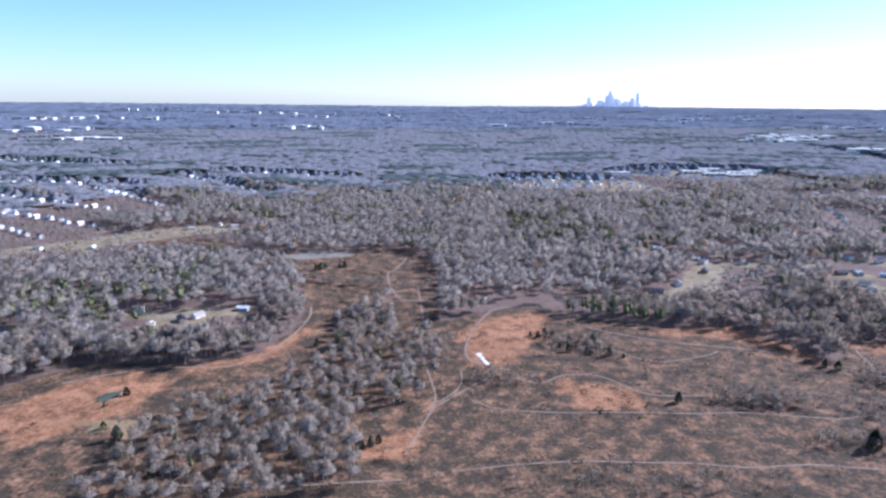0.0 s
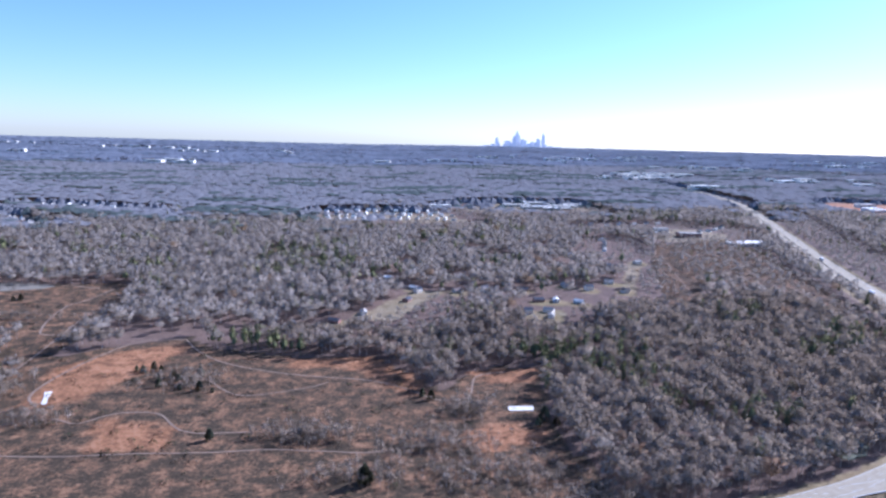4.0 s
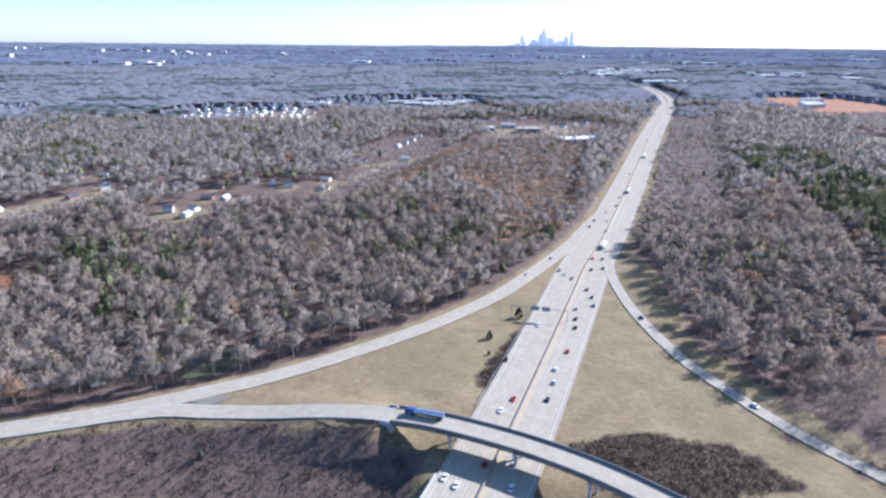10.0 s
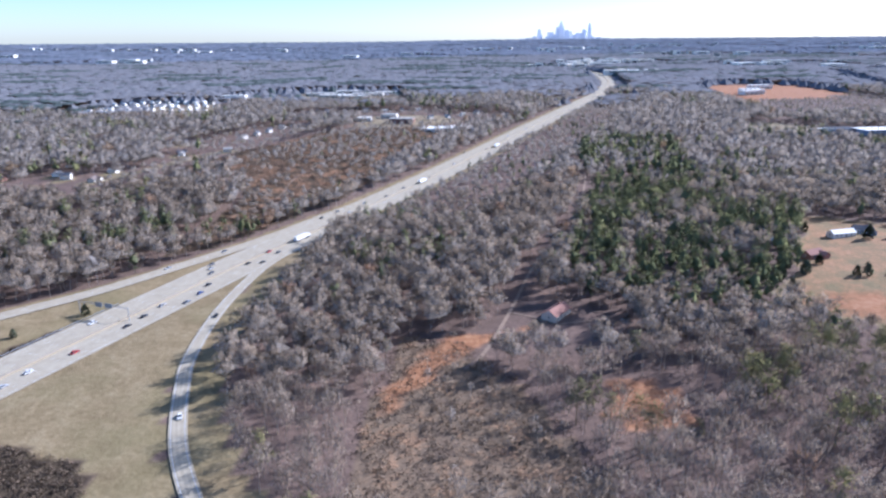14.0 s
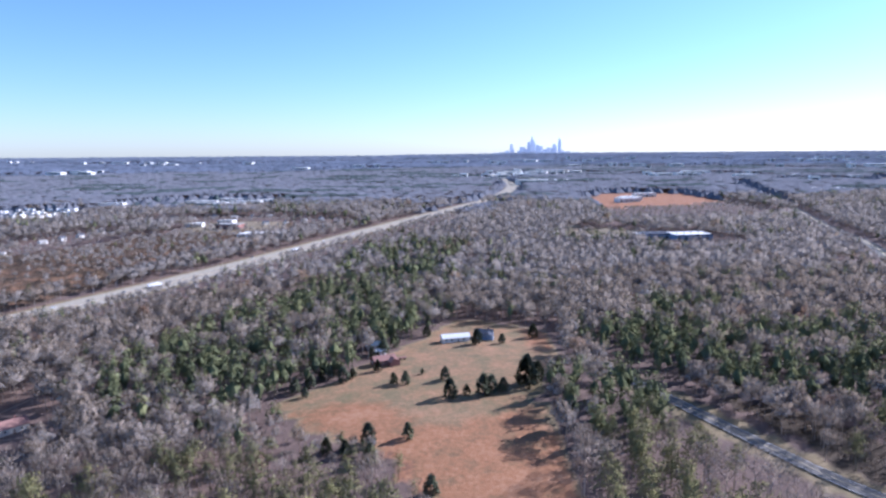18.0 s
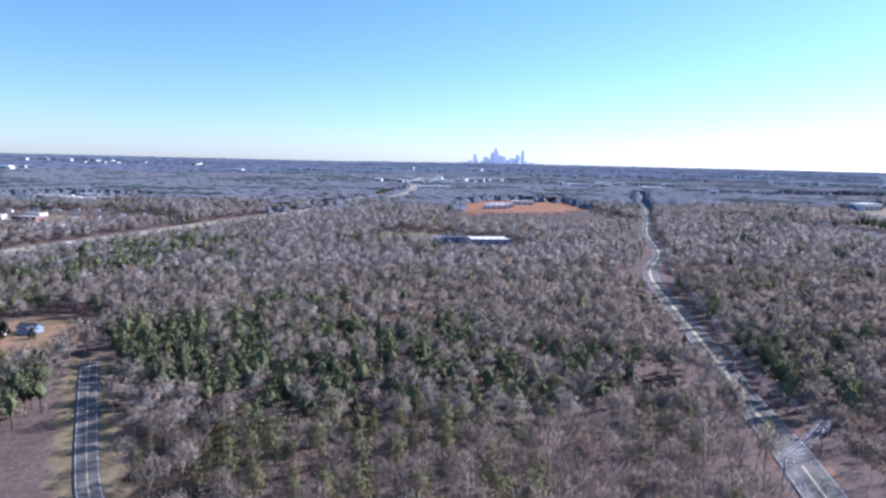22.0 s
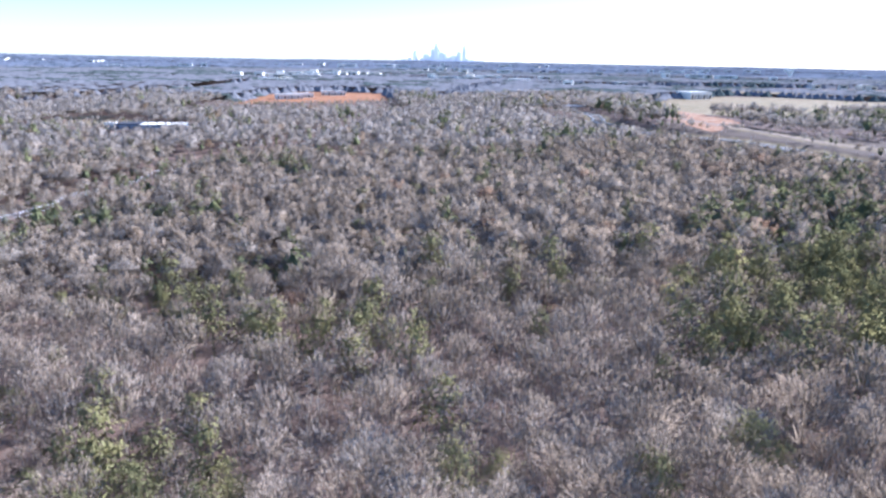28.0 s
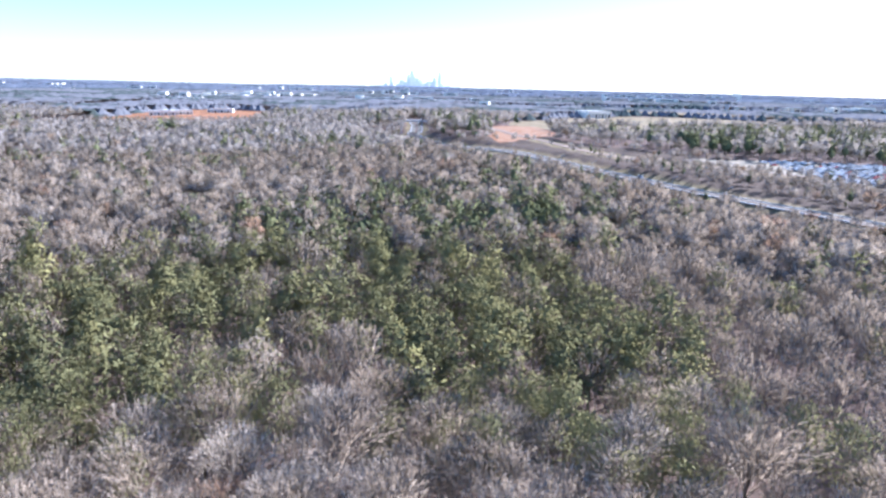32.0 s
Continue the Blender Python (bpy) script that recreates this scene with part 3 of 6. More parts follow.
def fast_mesh(name, co, faces_per, mats, tint=None, material_index=None, puff=None):
    """A mesh of loose triangles or quads from an array of corners."""
    co = np.ascontiguousarray(co, np.float32).reshape(-1, 3)
    me = bpy.data.meshes.new(name)
    n = len(co) // faces_per
    me.vertices.add(len(co))
    me.vertices.foreach_set("co", co.ravel())
    me.loops.add(len(co))
    me.loops.foreach_set("vertex_index", np.arange(len(co), dtype=np.int32))
    me.polygons.add(n)
    me.polygons.foreach_set("loop_start", np.arange(0, len(co), faces_per, dtype=np.int32))
    for m in mats:
        me.materials.append(m)
    if material_index is not None:
        me.polygons.foreach_set("material_index", np.asarray(material_index, np.int32))
    if tint is not None:
        me.attributes.new("tint", "FLOAT", "FACE").data.foreach_set("value", np.asarray(tint, np.float32))
    if puff is not None:
        me.attributes.new("puff", "FLOAT_VECTOR", "FACE").data.foreach_set("vector", np.ascontiguousarray(puff, np.float32).ravel())
    me.update(calc_edges=True)
    return me


def build_ground():
    xs = steps(-300, 1250, 3.8, -5600, 6800)
    ys = steps(84, 600, 3.8, -900, 4750)
    gx, gy = np.meshgrid(xs, ys)
    x, y = gx.ravel(), gy.ravel()
    z = relief(x, y)
    nx, ny = len(xs), len(ys)
    LIE.update(xs=xs, ys=ys, z=z.reshape(ny, nx))
    i = (np.arange(ny - 1)[:, None] * nx + np.arange(nx - 1)).ravel()
    quads = np.column_stack([i, i + 1, i + nx + 1, i + nx]).astype(np.int32)
    me = bpy.data.meshes.new("ground")
    me.vertices.add(len(x))
    me.vertices.foreach_set("co", np.column_stack([x, y, z]).astype(np.float32).ravel())
    me.loops.add(quads.size)
    me.loops.foreach_set("vertex_index", quads.ravel())
    me.polygons.add(len(quads))
    me.polygons.foreach_set("loop_start", np.arange(0, quads.size, 4, dtype=np.int32))
    me.polygons.foreach_set("use_smooth", np.ones(len(quads), bool))
    me.update(calc_edges=True)

    def any_of(areas):
        m = np.zeros(x.shape, bool)
        for a in areas:
            m |= inside(x, y, a)
        return m.astype(np.float32)

    verge = np.zeros(x.shape, np.float32)
    for name, w in (("highway", 4.0), ("ramp_west", 2.6), ("flyover", 2.4), ("loop_a", 3.0), ("lane", 3.6), ("airport_road", 4.0), ("service_road", 4.0)):
        d, _ = far_from(x, y, WAYS[name][0])
        verge = np.maximum(verge, 1 - smooth(WAYS[name][1] + w * 0.6, WAYS[name][1] + w * 1.4, d))
    red = 1 - smooth(4.4, 6.6, far_from(x, y, WAYS["east_road"][0])[0])
    brushy = any_of(SCRUBS[1:3])
    yards = np.zeros(x.shape, np.float32)
    for hx, hy, _ in HOUSES:
        yards = np.maximum(yards, 1 - smooth(4, 9, np.hypot(x - hx, (y - hy + 3) * 0.8)))
    covers = {
        "scrub": np.maximum(any_of([CLEARING] + SCRUBS[1:7]), any_of([AIR_OPEN]) * 0.55),
        "grass": np.maximum.reduce([any_of(PALE_LOTS) * 0.6, yards * 0.75, any_of(GRASS + [BARN_FIELD, AIRFIELD, FAR_APRON]), any_of([SCRUBS[0]]) * 0.46, any_of([AIR_OPEN]) * 0.2, verge * 0.9]) * (1 - brushy),
        "clay": np.maximum.reduce([any_of(CLAYS) * 0.62, any_of([CLEARING]) * 0.35, any_of(FIELD_CLAY) * 0.66, any_of([BARN_FIELD]) * 0.43, any_of([SCRUBS[0]]) * 0.3, any_of([SITE, CUTTING]) * 0.95, red * 0.5 * (x > 690) * (y < 520), any_of(SCRUBS[4:6]) * 0.24, any_of(SCRUBS[3:4]) * 0.36]),
        "pale": np.maximum.reduce([any_of(PALE_LOTS) * 0.42, any_of([CAR_LOT]) * 1.0, any_of([AIRFIELD]) * 0.36, any_of([SITE]) * 0.25, any_of([CUTTING]) * 0.42]),
    }
    for k, v in covers.items():
        me.attributes.new(k, "FLOAT", "POINT").data.foreach_set("value", np.asarray(v, np.float32))
    me.materials.append(GROUND)
    return tagged(new("ground", me), "brown winter ground with red clay, dry grass and scrub", "ground", kind="structure")


LIE = {}
build_ground()


def ground_z(x, y):
    """The height of the ground sheet, between its grid points."""
    x, y = np.asarray(x, float), np.asarray(y, float)
    xs, ys, z = LIE["xs"], LIE["ys"], LIE["z"]
    i = np.clip(np.searchsorted(xs, x) - 1, 0, len(xs) - 2)
    j = np.clip(np.searchsorted(ys, y) - 1, 0, len(ys) - 2)
    u, v = (x - xs[i]) / (xs[i + 1] - xs[i]), (y - ys[j]) / (ys[j + 1] - ys[j])
    return (z[j, i] * (1 - u) + z[j, i + 1] * u) * (1 - v) + (z[j + 1, i] * (1 - u) + z[j + 1, i + 1] * u) * v


# ---- roads ----
def ribbon(name, line, left, right, lift, material, parent=None, thick=0.0):
    """A strip along a course between two offsets to its right, with its length along v."""
    p = line[:, :2]
    d = np.gradient(p, axis=0)
    d /= np.linalg.norm(d, axis=1)[:, None]
    side = np.column_stack([d[:, 1], -d[:, 0]])
    s = np.r_[0, np.cumsum(np.linalg.norm(np.diff(p, axis=0), axis=1))]
    bm = bmesh.new()
    uv = bm.loops.layers.uv.new("uv")
    offs = np.linspace(left, right, 3)
    rows = [[bm.verts.new((*(p[i] + side[i] * o), line[i, 2] + lift)) for o in offs] for i in range(len(p))]
    for i in range(len(p) - 1):
        for j in range(2):
            f = bm.faces.new((rows[i][j], rows[i][j + 1], rows[i + 1][j + 1], rows[i + 1][j]))
            for loop, (o, v) in zip(f.loops, ((offs[j], s[i]), (offs[j + 1], s[i]), (offs[j + 1], s[i + 1]), (offs[j], s[i + 1]))):
                loop[uv].uv = (o, v)
    if thick:
        geo = bmesh.ops.extrude_face_region(bm, geom=bm.faces[:])
        low = [v for v in geo["geom"] if isinstance(v, bmesh.types.BMVert)]
        bmesh.ops.translate(bm, verts=low, vec=(0, 0, -thick))
    bmesh.ops.recalc_face_normals(bm, faces=bm.faces)
    return part(name, bm, material, parent)


def part(name, bm, material, parent=None, label=""):
    me = bpy.data.meshes.new(name)
    bm.to_mesh(me)
    bm.free()
    for m in material if isinstance(material, (list, tuple)) else [material]:
        me.materials.append(m)
    ob = new(name, me)
    ob.parent = parent
    if label:
        ob["label"] = label
    return ob


def dashes(line, offset, width, lift, on, off):
    """Short painted bars along a course, as one mesh of quads."""
    p = line[:, :2]
    s = np.r_[0, np.cumsum(np.linalg.norm(np.diff(p, axis=0), axis=1))]
    out = []
    for a in np.arange(0, s[-1] - on, on + off):
        q = [np.array([np.interp(v, s, p[:, 0]), np.interp(v, s, p[:, 1]), np.interp(v, s, line[:, 2]) + lift]) for v in (a, a + on)]
        d = (q[1] - q[0])[:2]
        d /= np.linalg.norm(d)
        n = np.array([d[1], -d[0], 0])
        out.append([q[0] + n * (offset - width), q[0] + n * (offset + width), q[1] + n * (offset + width), q[1] + n * (offset - width)])
    return np.array(out)


def marking(name, quads, material, parent):
    ob = new(name, fast_mesh(name, quads, 4, [material]))
    ob.parent = parent
    return ob


def line_solid(line, offset, width, lift):
    p = line[:, :2]
    d = np.gradient(p, axis=0)
    d /= np.linalg.norm(d, axis=1)[:, None]
    n = np.column_stack([d[:, 1], -d[:, 0], 0 * d[:, 0]])
    c = line + [0, 0, lift]
    a, b = c + n * (offset - width), c + n * (offset + width)
    return np.stack([a[:-1], b[:-1], b[1:], a[1:]], 1)


def roads():
    hw = WAYS["highway"][0]
    road = tagged(ribbon("highway", hw, -9.0, 9.0, 0.0, CONCRETE), "worn pale concrete motorway with two carriageways", "road", kind="structure")
    for o in (-8.1, -0.95, 0.95, 8.1):
        marking("edge_line", line_solid(hw, o, 0.045, 0.02), MARK_YELLOW if abs(o) < 1 else MARK_WHITE, road)
    for o in (-6.2, -4.4, -2.6, 2.6, 4.4, 6.2):
        marking("lane_line", dashes(hw, o, 0.035, 0.02, 1.4, 4.2), MARK_WHITE, road)
    ribbon("median_wall", hw, -0.14, 0.14, 0.42, MEDIAN_CONCRETE, road, 0.6)
    ribbon("median_strip", hw, 0.15, 0.85, 0.012, TAN_CONCRETE, road)
    ribbon("median_strip", hw, -0.85, -0.15, 0.012, TAN_CONCRETE, road)
    for name, label in (("ramp_west", "curving two-lane concrete motorway ramp"), ("ramp_east", "narrow curving concrete slip road"), ("loop_a", "sunken concrete loop road"), ("loop_b", "concrete branch of the sunken loop road")):
        line, half = WAYS[name]
        r = tagged(ribbon(name, line, -half, half, 0.0, CONCRETE if name != "loop_b" else OLD_ASPHALT), label, "road", kind="structure")
        for o in (-half + 0.45, half - 0.45):
            marking("edge_line", line_solid(line, o, 0.05, 0.03), MARK_WHITE, r)
        if half > 2.5:
            marking("lane_line", dashes(line, 0.0, 0.05, 0.03, 1.4, 4.2), MARK_WHITE, r)
    line, half = WAYS["east_road"]
    r = tagged(ribbon("road", line, -half, half, 0.0, OLD_ASPHALT), "grey asphalt road with a yellow-hatched middle lane", "road", kind="structure")
    for o in (-half + 0.3, half - 0.3):
        marking("edge_line", line_solid(line, o, 0.05, 0.02), MARK_WHITE, r)
    marking("middle_lane", line_solid(line[26:], -0.1, 0.55, 0.015), MARK_YELLOW, r)
    marking("centre_line", line_solid(line[:22], 0.1, 0.2, 0.02), MARK_YELLOW, r)
    for o in (-2.2, 2.2):
        marking("lane_line", dashes(line, o, 0.05, 0.02, 1.4, 4.2), MARK_WHITE, r)
    line, half = WAYS["lane"]
    r = tagged(ribbon("road", line, -half, half, 0.0, ASPHALT), "narrow grey two-lane asphalt road with sandy verges", "road", kind="structure")
    marking("centre_line", line_solid(line, 0.0, 0.08, 0.02), MARK_YELLOW, r)
    for o in (-half + 0.2, half - 0.2):
        marking("edge_line", line_solid(line, o, 0.05, 0.02), MARK_WHITE, r)
    line, half = WAYS["airport_road"]
    r = tagged(ribbon("road", line, -half, half, 0.0, OLD_ASPHALT), "pale divided road past the airfield", "road", kind="structure")
    for o in (-half, half):
        ribbon("barrier", line, o - 0.3, o + 0.3, 0.2, PARAPET, r, 0.35)
    ribbon("median_strip", line, -0.5, 0.5, 0.03, GROUND, r)
    line, half = WAYS["service_road"]
    tagged(ribbon("road", line, -half, half, 0.0, DIRT), "pale unpaved service road beside the cutting", "road", kind="structure")


roads()


# ---- woods ----
RNG = np.random.default_rng(7)
PINES = [([(521, 464), (584, 473), (544, 293.2), (538.8, 230.1), (528.4, 185.3), (491.5, 190.1), (475.5, 223), (495.5, 305.9)], 0.55),
    ([(493.8, 155.9), (528.5, 174.8), (544.5, 168.2), (563.7, 151), (555.8, 136.3), (494.9, 139.8)], 0.5), ([(604.6, 247), (634, 264.7), (682.5, 256.7), (729.8, 248.4), (699.8, 195.9), (649.4, 201.9), (611, 208.5)], 0.62),
    ([(592.8, 216.9), (610.9, 212.8), (621.4, 179.6), (617.7, 147.9), (593.7, 147.5)], 0.6), ([(626.9, 257.5), (668.4, 238.3), (712.7, 247.4), (726.9, 209.7), (706.9, 179.8), (691.9, 163.9), (649.8, 157.9), (654.5, 195)], 0.4),
    ([(772, 231.6), (791, 231.8), (783, 195.8), (768, 195.7)], 0.7), ([(925, 222), (974.6, 286.1), (1041, 272.3), (1000, 184), (958, 157), (944, 164)], 0.30), ([(918, 212), (975, 225), (1000, 205), (1020, 190), (950, 168), (925, 172)], 0.38),
    ([(966, 194), (990, 192), (1018, 186), (1016, 157), (1011, 145), (990, 145), (972, 158)], 0.6), ([(928, 190), (955, 186), (961, 157), (940, 145)], 0.5),
    ([(191.8, 273.9), (235.8, 273.8), (240, 181), (204, 228)], 0.3), ([(493.4, 297.3), (570.8, 283.8), (529.3, 192.2), (474.7, 188.4)], 0.5), ([(61, 300), (101.9, 276.3), (99, 265.6), (60, 284)], 0.8),
    ([(182.9, 267.1), (208, 258.9), (198, 244), (177, 252)], 0.75), ([(42, 527), (114.5, 522.7), (120.7, 408), (42, 427)], 0.35), ([(-230, 315), (-163.2, 313.5), (-125.9, 327.3), (-108.3, 275.6), (-139.5, 255.3), (-195, 250)], 0.4),
    ([(1071.5, 484.1), (1111.5, 390), (1158.6, 316.4), (1288.6, 293), (1436.6, 451.5), (1290.5, 615), (1146.1, 512.3), (1087.8, 532.3)], 0.35), ([(995.2, 503.5), (1029.8, 484.1), (1041, 541.8), (1002.3, 546.9)], 0.6)]


def path_y(x):
    return 0.105 * np.clip(x, 0, 980)


def near(x, y):
    """Distance from the flight line."""
    return np.hypot(np.maximum(np.maximum(-x, x - 985), 0), y - path_y(x))


LANE_Y, LANE_X = np.array(LANE)[:, 1], np.array(LANE)[:, 0]


def bare_of_trees(x, y):
    m = np.zeros(x.shape, bool)
    for a in [CLEARING] + GRASS + SCRUBS[:6] + SCRUBS[7:] + [BARN_FIELD, SITE, AIRFIELD, CUTTING, CAR_LOT, FAR_APRON] + PALE_LOTS + FIELD_CLAY:
        m |= inside(x, y, a)
    for a in COPSES:
        m &= ~(inside(x, y, a) & (wave(x, y, 2.6, 0.3) < 0.78))
    for a in PALE_LOTS:
        m &= ~(inside(x, y, a) & (wave(x, y, 3.1) > 0.62))
    for name, gap in (("highway", 3.0), ("ramp_west", 3.0), ("flyover", 5.0), ("ramp_east", 5.0), ("loop_a", 9.0), ("loop_b", 9.0), ("east_road", 2.2), ("lane", 2.6), ("airport_road", 5.0), ("service_road", 5.0)):
        line, half = WAYS[name]
        m |= far_from(x, y, line)[0] < half + gap
    m |= (x > 300) & (x < 392) & (y < 150)
    for hx, hy, _ in HOUSES + [(569.5, 249.3, 0), (465.7, 197.4, 0), (736, 498, 0), (712, 500, 0), (401.7, 539.8, 0)]:
        m |= ((x - hx) * 0.9) ** 2 + ((y - hy + 5.0) * 0.7) ** 2 < 62
    m |= (x - 469) ** 2 + (y - 189) ** 2 < 190
    drive = level([(509.9, 375.8), (492.5, 301.8), (468.5, 238.1), (457.7, 202.7), (449.8, 179.2)])
    m |= far_from(x, y, drive)[0] < 2.6
    for x0, y0, x1, y1, _ in sum(ESTATES, []):
        d, _ = far_from(x, y, np.array([(x0, y0 - 3, 0.0), (x1, y1 - 3, 0.0)]), 10)
        m |= (d < 8) & (wave(x, y, 4.0) < 0.7)
    m |= (x > 60) & (x < 330) & (y < np.interp(x, RAMP_LINE[:, 0], RAMP_LINE[:, 1]) + 3)
    m |= (far_from(x, y, np.array([(735, 120, 0.0), (744, 154, 0.0), (750, 172, 0.0), (766, 186, 0.0)]))[0] < 3.6)
    m |= (far_from(x, y, WAYS["east_road"][0])[0] < 5.9) & (y > 250)
    m |= (far_from(x, y, WAYS["east_road"][0] + [3, 0, 0])[0] < 6.2) & (y < 205)
    m |= inside(x, y, AIR_OPEN) & (wave(x, y, 13, 0.2) < 0.2)
    m |= (y < 205) & (x < np.interp(y, LANE_Y, LANE_X) + 5) & (x > np.interp(y, LANE_Y, LANE_X) - 13 * smooth(205, 185, y) - 2)
    m &= ~(inside(x, y, SCRUBS[3]) & (wave(x, y, 6.5, 0.9) > 0.22) & (far_from(x, y, np.array([(300, 330, 0.0), (322, 400, 0.0), (350, 520, 0.0)]))[0] > 5))
    m |= far_from(x, y, np.array([(466, 203, 0.0), (477, 180, 0.0)]))[0] < 6
    m |= ((x - 462) / 9) ** 2 + ((y - 191) / 15) ** 2 < 1
    return m


def wave(x, y, s, k=0.0):
    return np.sin(x / s + 1.7 * np.sin(y / s * 0.7 + k)) * np.sin(y / s * 1.3 + 1.1 * np.sin(x / s * 0.6 + 2 * k)) * 0.5 + 0.5


def pine_share(x, y):
    s = 0.02 + 0.05 * (x > 690) + 0.5 * (wave(x, y, 19) + 0.5 * wave(x, y, 61, 1.0) > np.where(x < 400, 1.13, 1.06))
    for a, v in PINES:
        s = np.where(inside(x, y, a), np.minimum(0.92, v * np.where(x > 900, 1.2, 1.0) * (0.75 + 1.0 * (wave(x, y, 11, 0.5) > 0.38))), s)
    for a in COPSES:
        s = np.where(inside(x, y, a), 0.03, s)
    return s


def young(x, y):
    """Lower growth in front of the lots, estates and yards: a factor on the height of trees."""
    f = np.ones(x.shape)
    for k in (0.02, 0.05, 0.08):
        for a in PALE_LOTS + [SITE, CAR_LOT, BARN_FIELD]:
            c = np.mean(a, 0)
            f = np.where(inside(x + k * (c[0] - 500) * 0.5, y + k * c[1], a), 0.5, f)
    for x0, y0, x1, y1, _ in sum(ESTATES, []):
        d, _ = far_from(x, y, np.array([(x0, y0 - 20, 0.0), (x1, y1 - 20, 0.0)]), 30)
        f = np.where(d < 26, 0.42, f)
    d, _ = far_from(x, y, WAYS["airport_road"][0] - [14, 14, 0])
    f = np.where((d < 18) & (y < 560), 0.55, f)
    d, _ = far_from(x, y, WAYS["highway"][0] + [26, -12, 0])
    f = np.where((d < 26) & (y > 280) & (y < 760), 0.55, f)
    f = np.where(inside(x, y, AIR_OPEN) | inside(x, y, SCRUBS[3]), 0.5, f)
    for a in COPSES:
        f = np.where(inside(x, y, a), 0.8, f)
    for (cx, cy), _, spread in FAR_GROUPS:
        f = np.where(((x - cx) / spread) ** 2 + ((y - cy + 0.35 * spread) / (0.8 * spread)) ** 2 < 1, 0.6, f)
    d, _ = far_from(x, y, np.array([(632, 860, 0.0), (648, 950, 0.0), (655, 1050, 0.0)]))
    f = np.where(d < 24, 0.25, f)
    d, _ = far_from(x, y, WAYS["east_road"][0] - [11, 4, 0])
    f = np.where((d < 9) & (y > 240) & (y < 640), 0.6, f)
    f = np.where(inside(x, y, PINES[-2][0]) & (y > 430), 0.62, f)
    for k in (0.1, 0.13, 0.16):
        f = np.where(inside(x + k * 140, y + k * 800, SITE) | inside(x - k * 60, y + k * 800, SITE), 0.36, f)
    f = np.where(((x - 722) / 34) ** 2 + ((y - 476) / 44) ** 2 < 1, 0.35, f)
    for hx, hy, _ in HOUSES:
        f = np.where(((x - hx) / 7) ** 2 + ((y - hy + 11) / 11) ** 2 < 1, 0.45, f)
    return f


def old_growth(x, y):
    """Taller timber in the damp bottom by the airport: a factor on the height of trees."""
    return 1 + 0.26 * smooth(790, 870, x) * (1 - smooth(230, 360, y))


def seed(y0, y1, cell, x0, x1, dist):
    """Places for trees, one to a cell, within a band of distance from the flight line and in the land that is looked over."""
    gx, gy = np.meshgrid(np.arange(x0, x1, cell), np.arange(y0, y1, cell))
    x = (gx + RNG.uniform(-0.48, 0.48, gx.shape) * cell).ravel()
    y = (gy + RNG.uniform(-0.48, 0.48, gx.shape) * cell).ravel()
    d = near(x, y)
    if dist[1] > 300:
        d = d + 130 * (wave(x, y, 37, 0.7) - 0.5) + RNG.normal(0, 25, d.shape)
    m = (d >= dist[0]) & (d < dist[1]) & (x > -0.74 * y - 25) & (x < 1000 + 0.9 * (y - 100)) & (y > path_y(x) + 38)
    x, y = x[m], y[m]
    m = ~bare_of_trees(x, y)
    return x[m], y[m]


def unit(v):
    return v / np.maximum(np.linalg.norm(v, axis=-1, keepdims=True), 1e-6)


def slivers(a, b, width):
    """One thin tapering triangle from each a to each b."""
    side = unit(np.cross(b - a, RNG.normal(size=a.shape)))
    w = np.asarray(width)[..., None]
    return np.stack([a - side * w, a + side * w, b], -2)


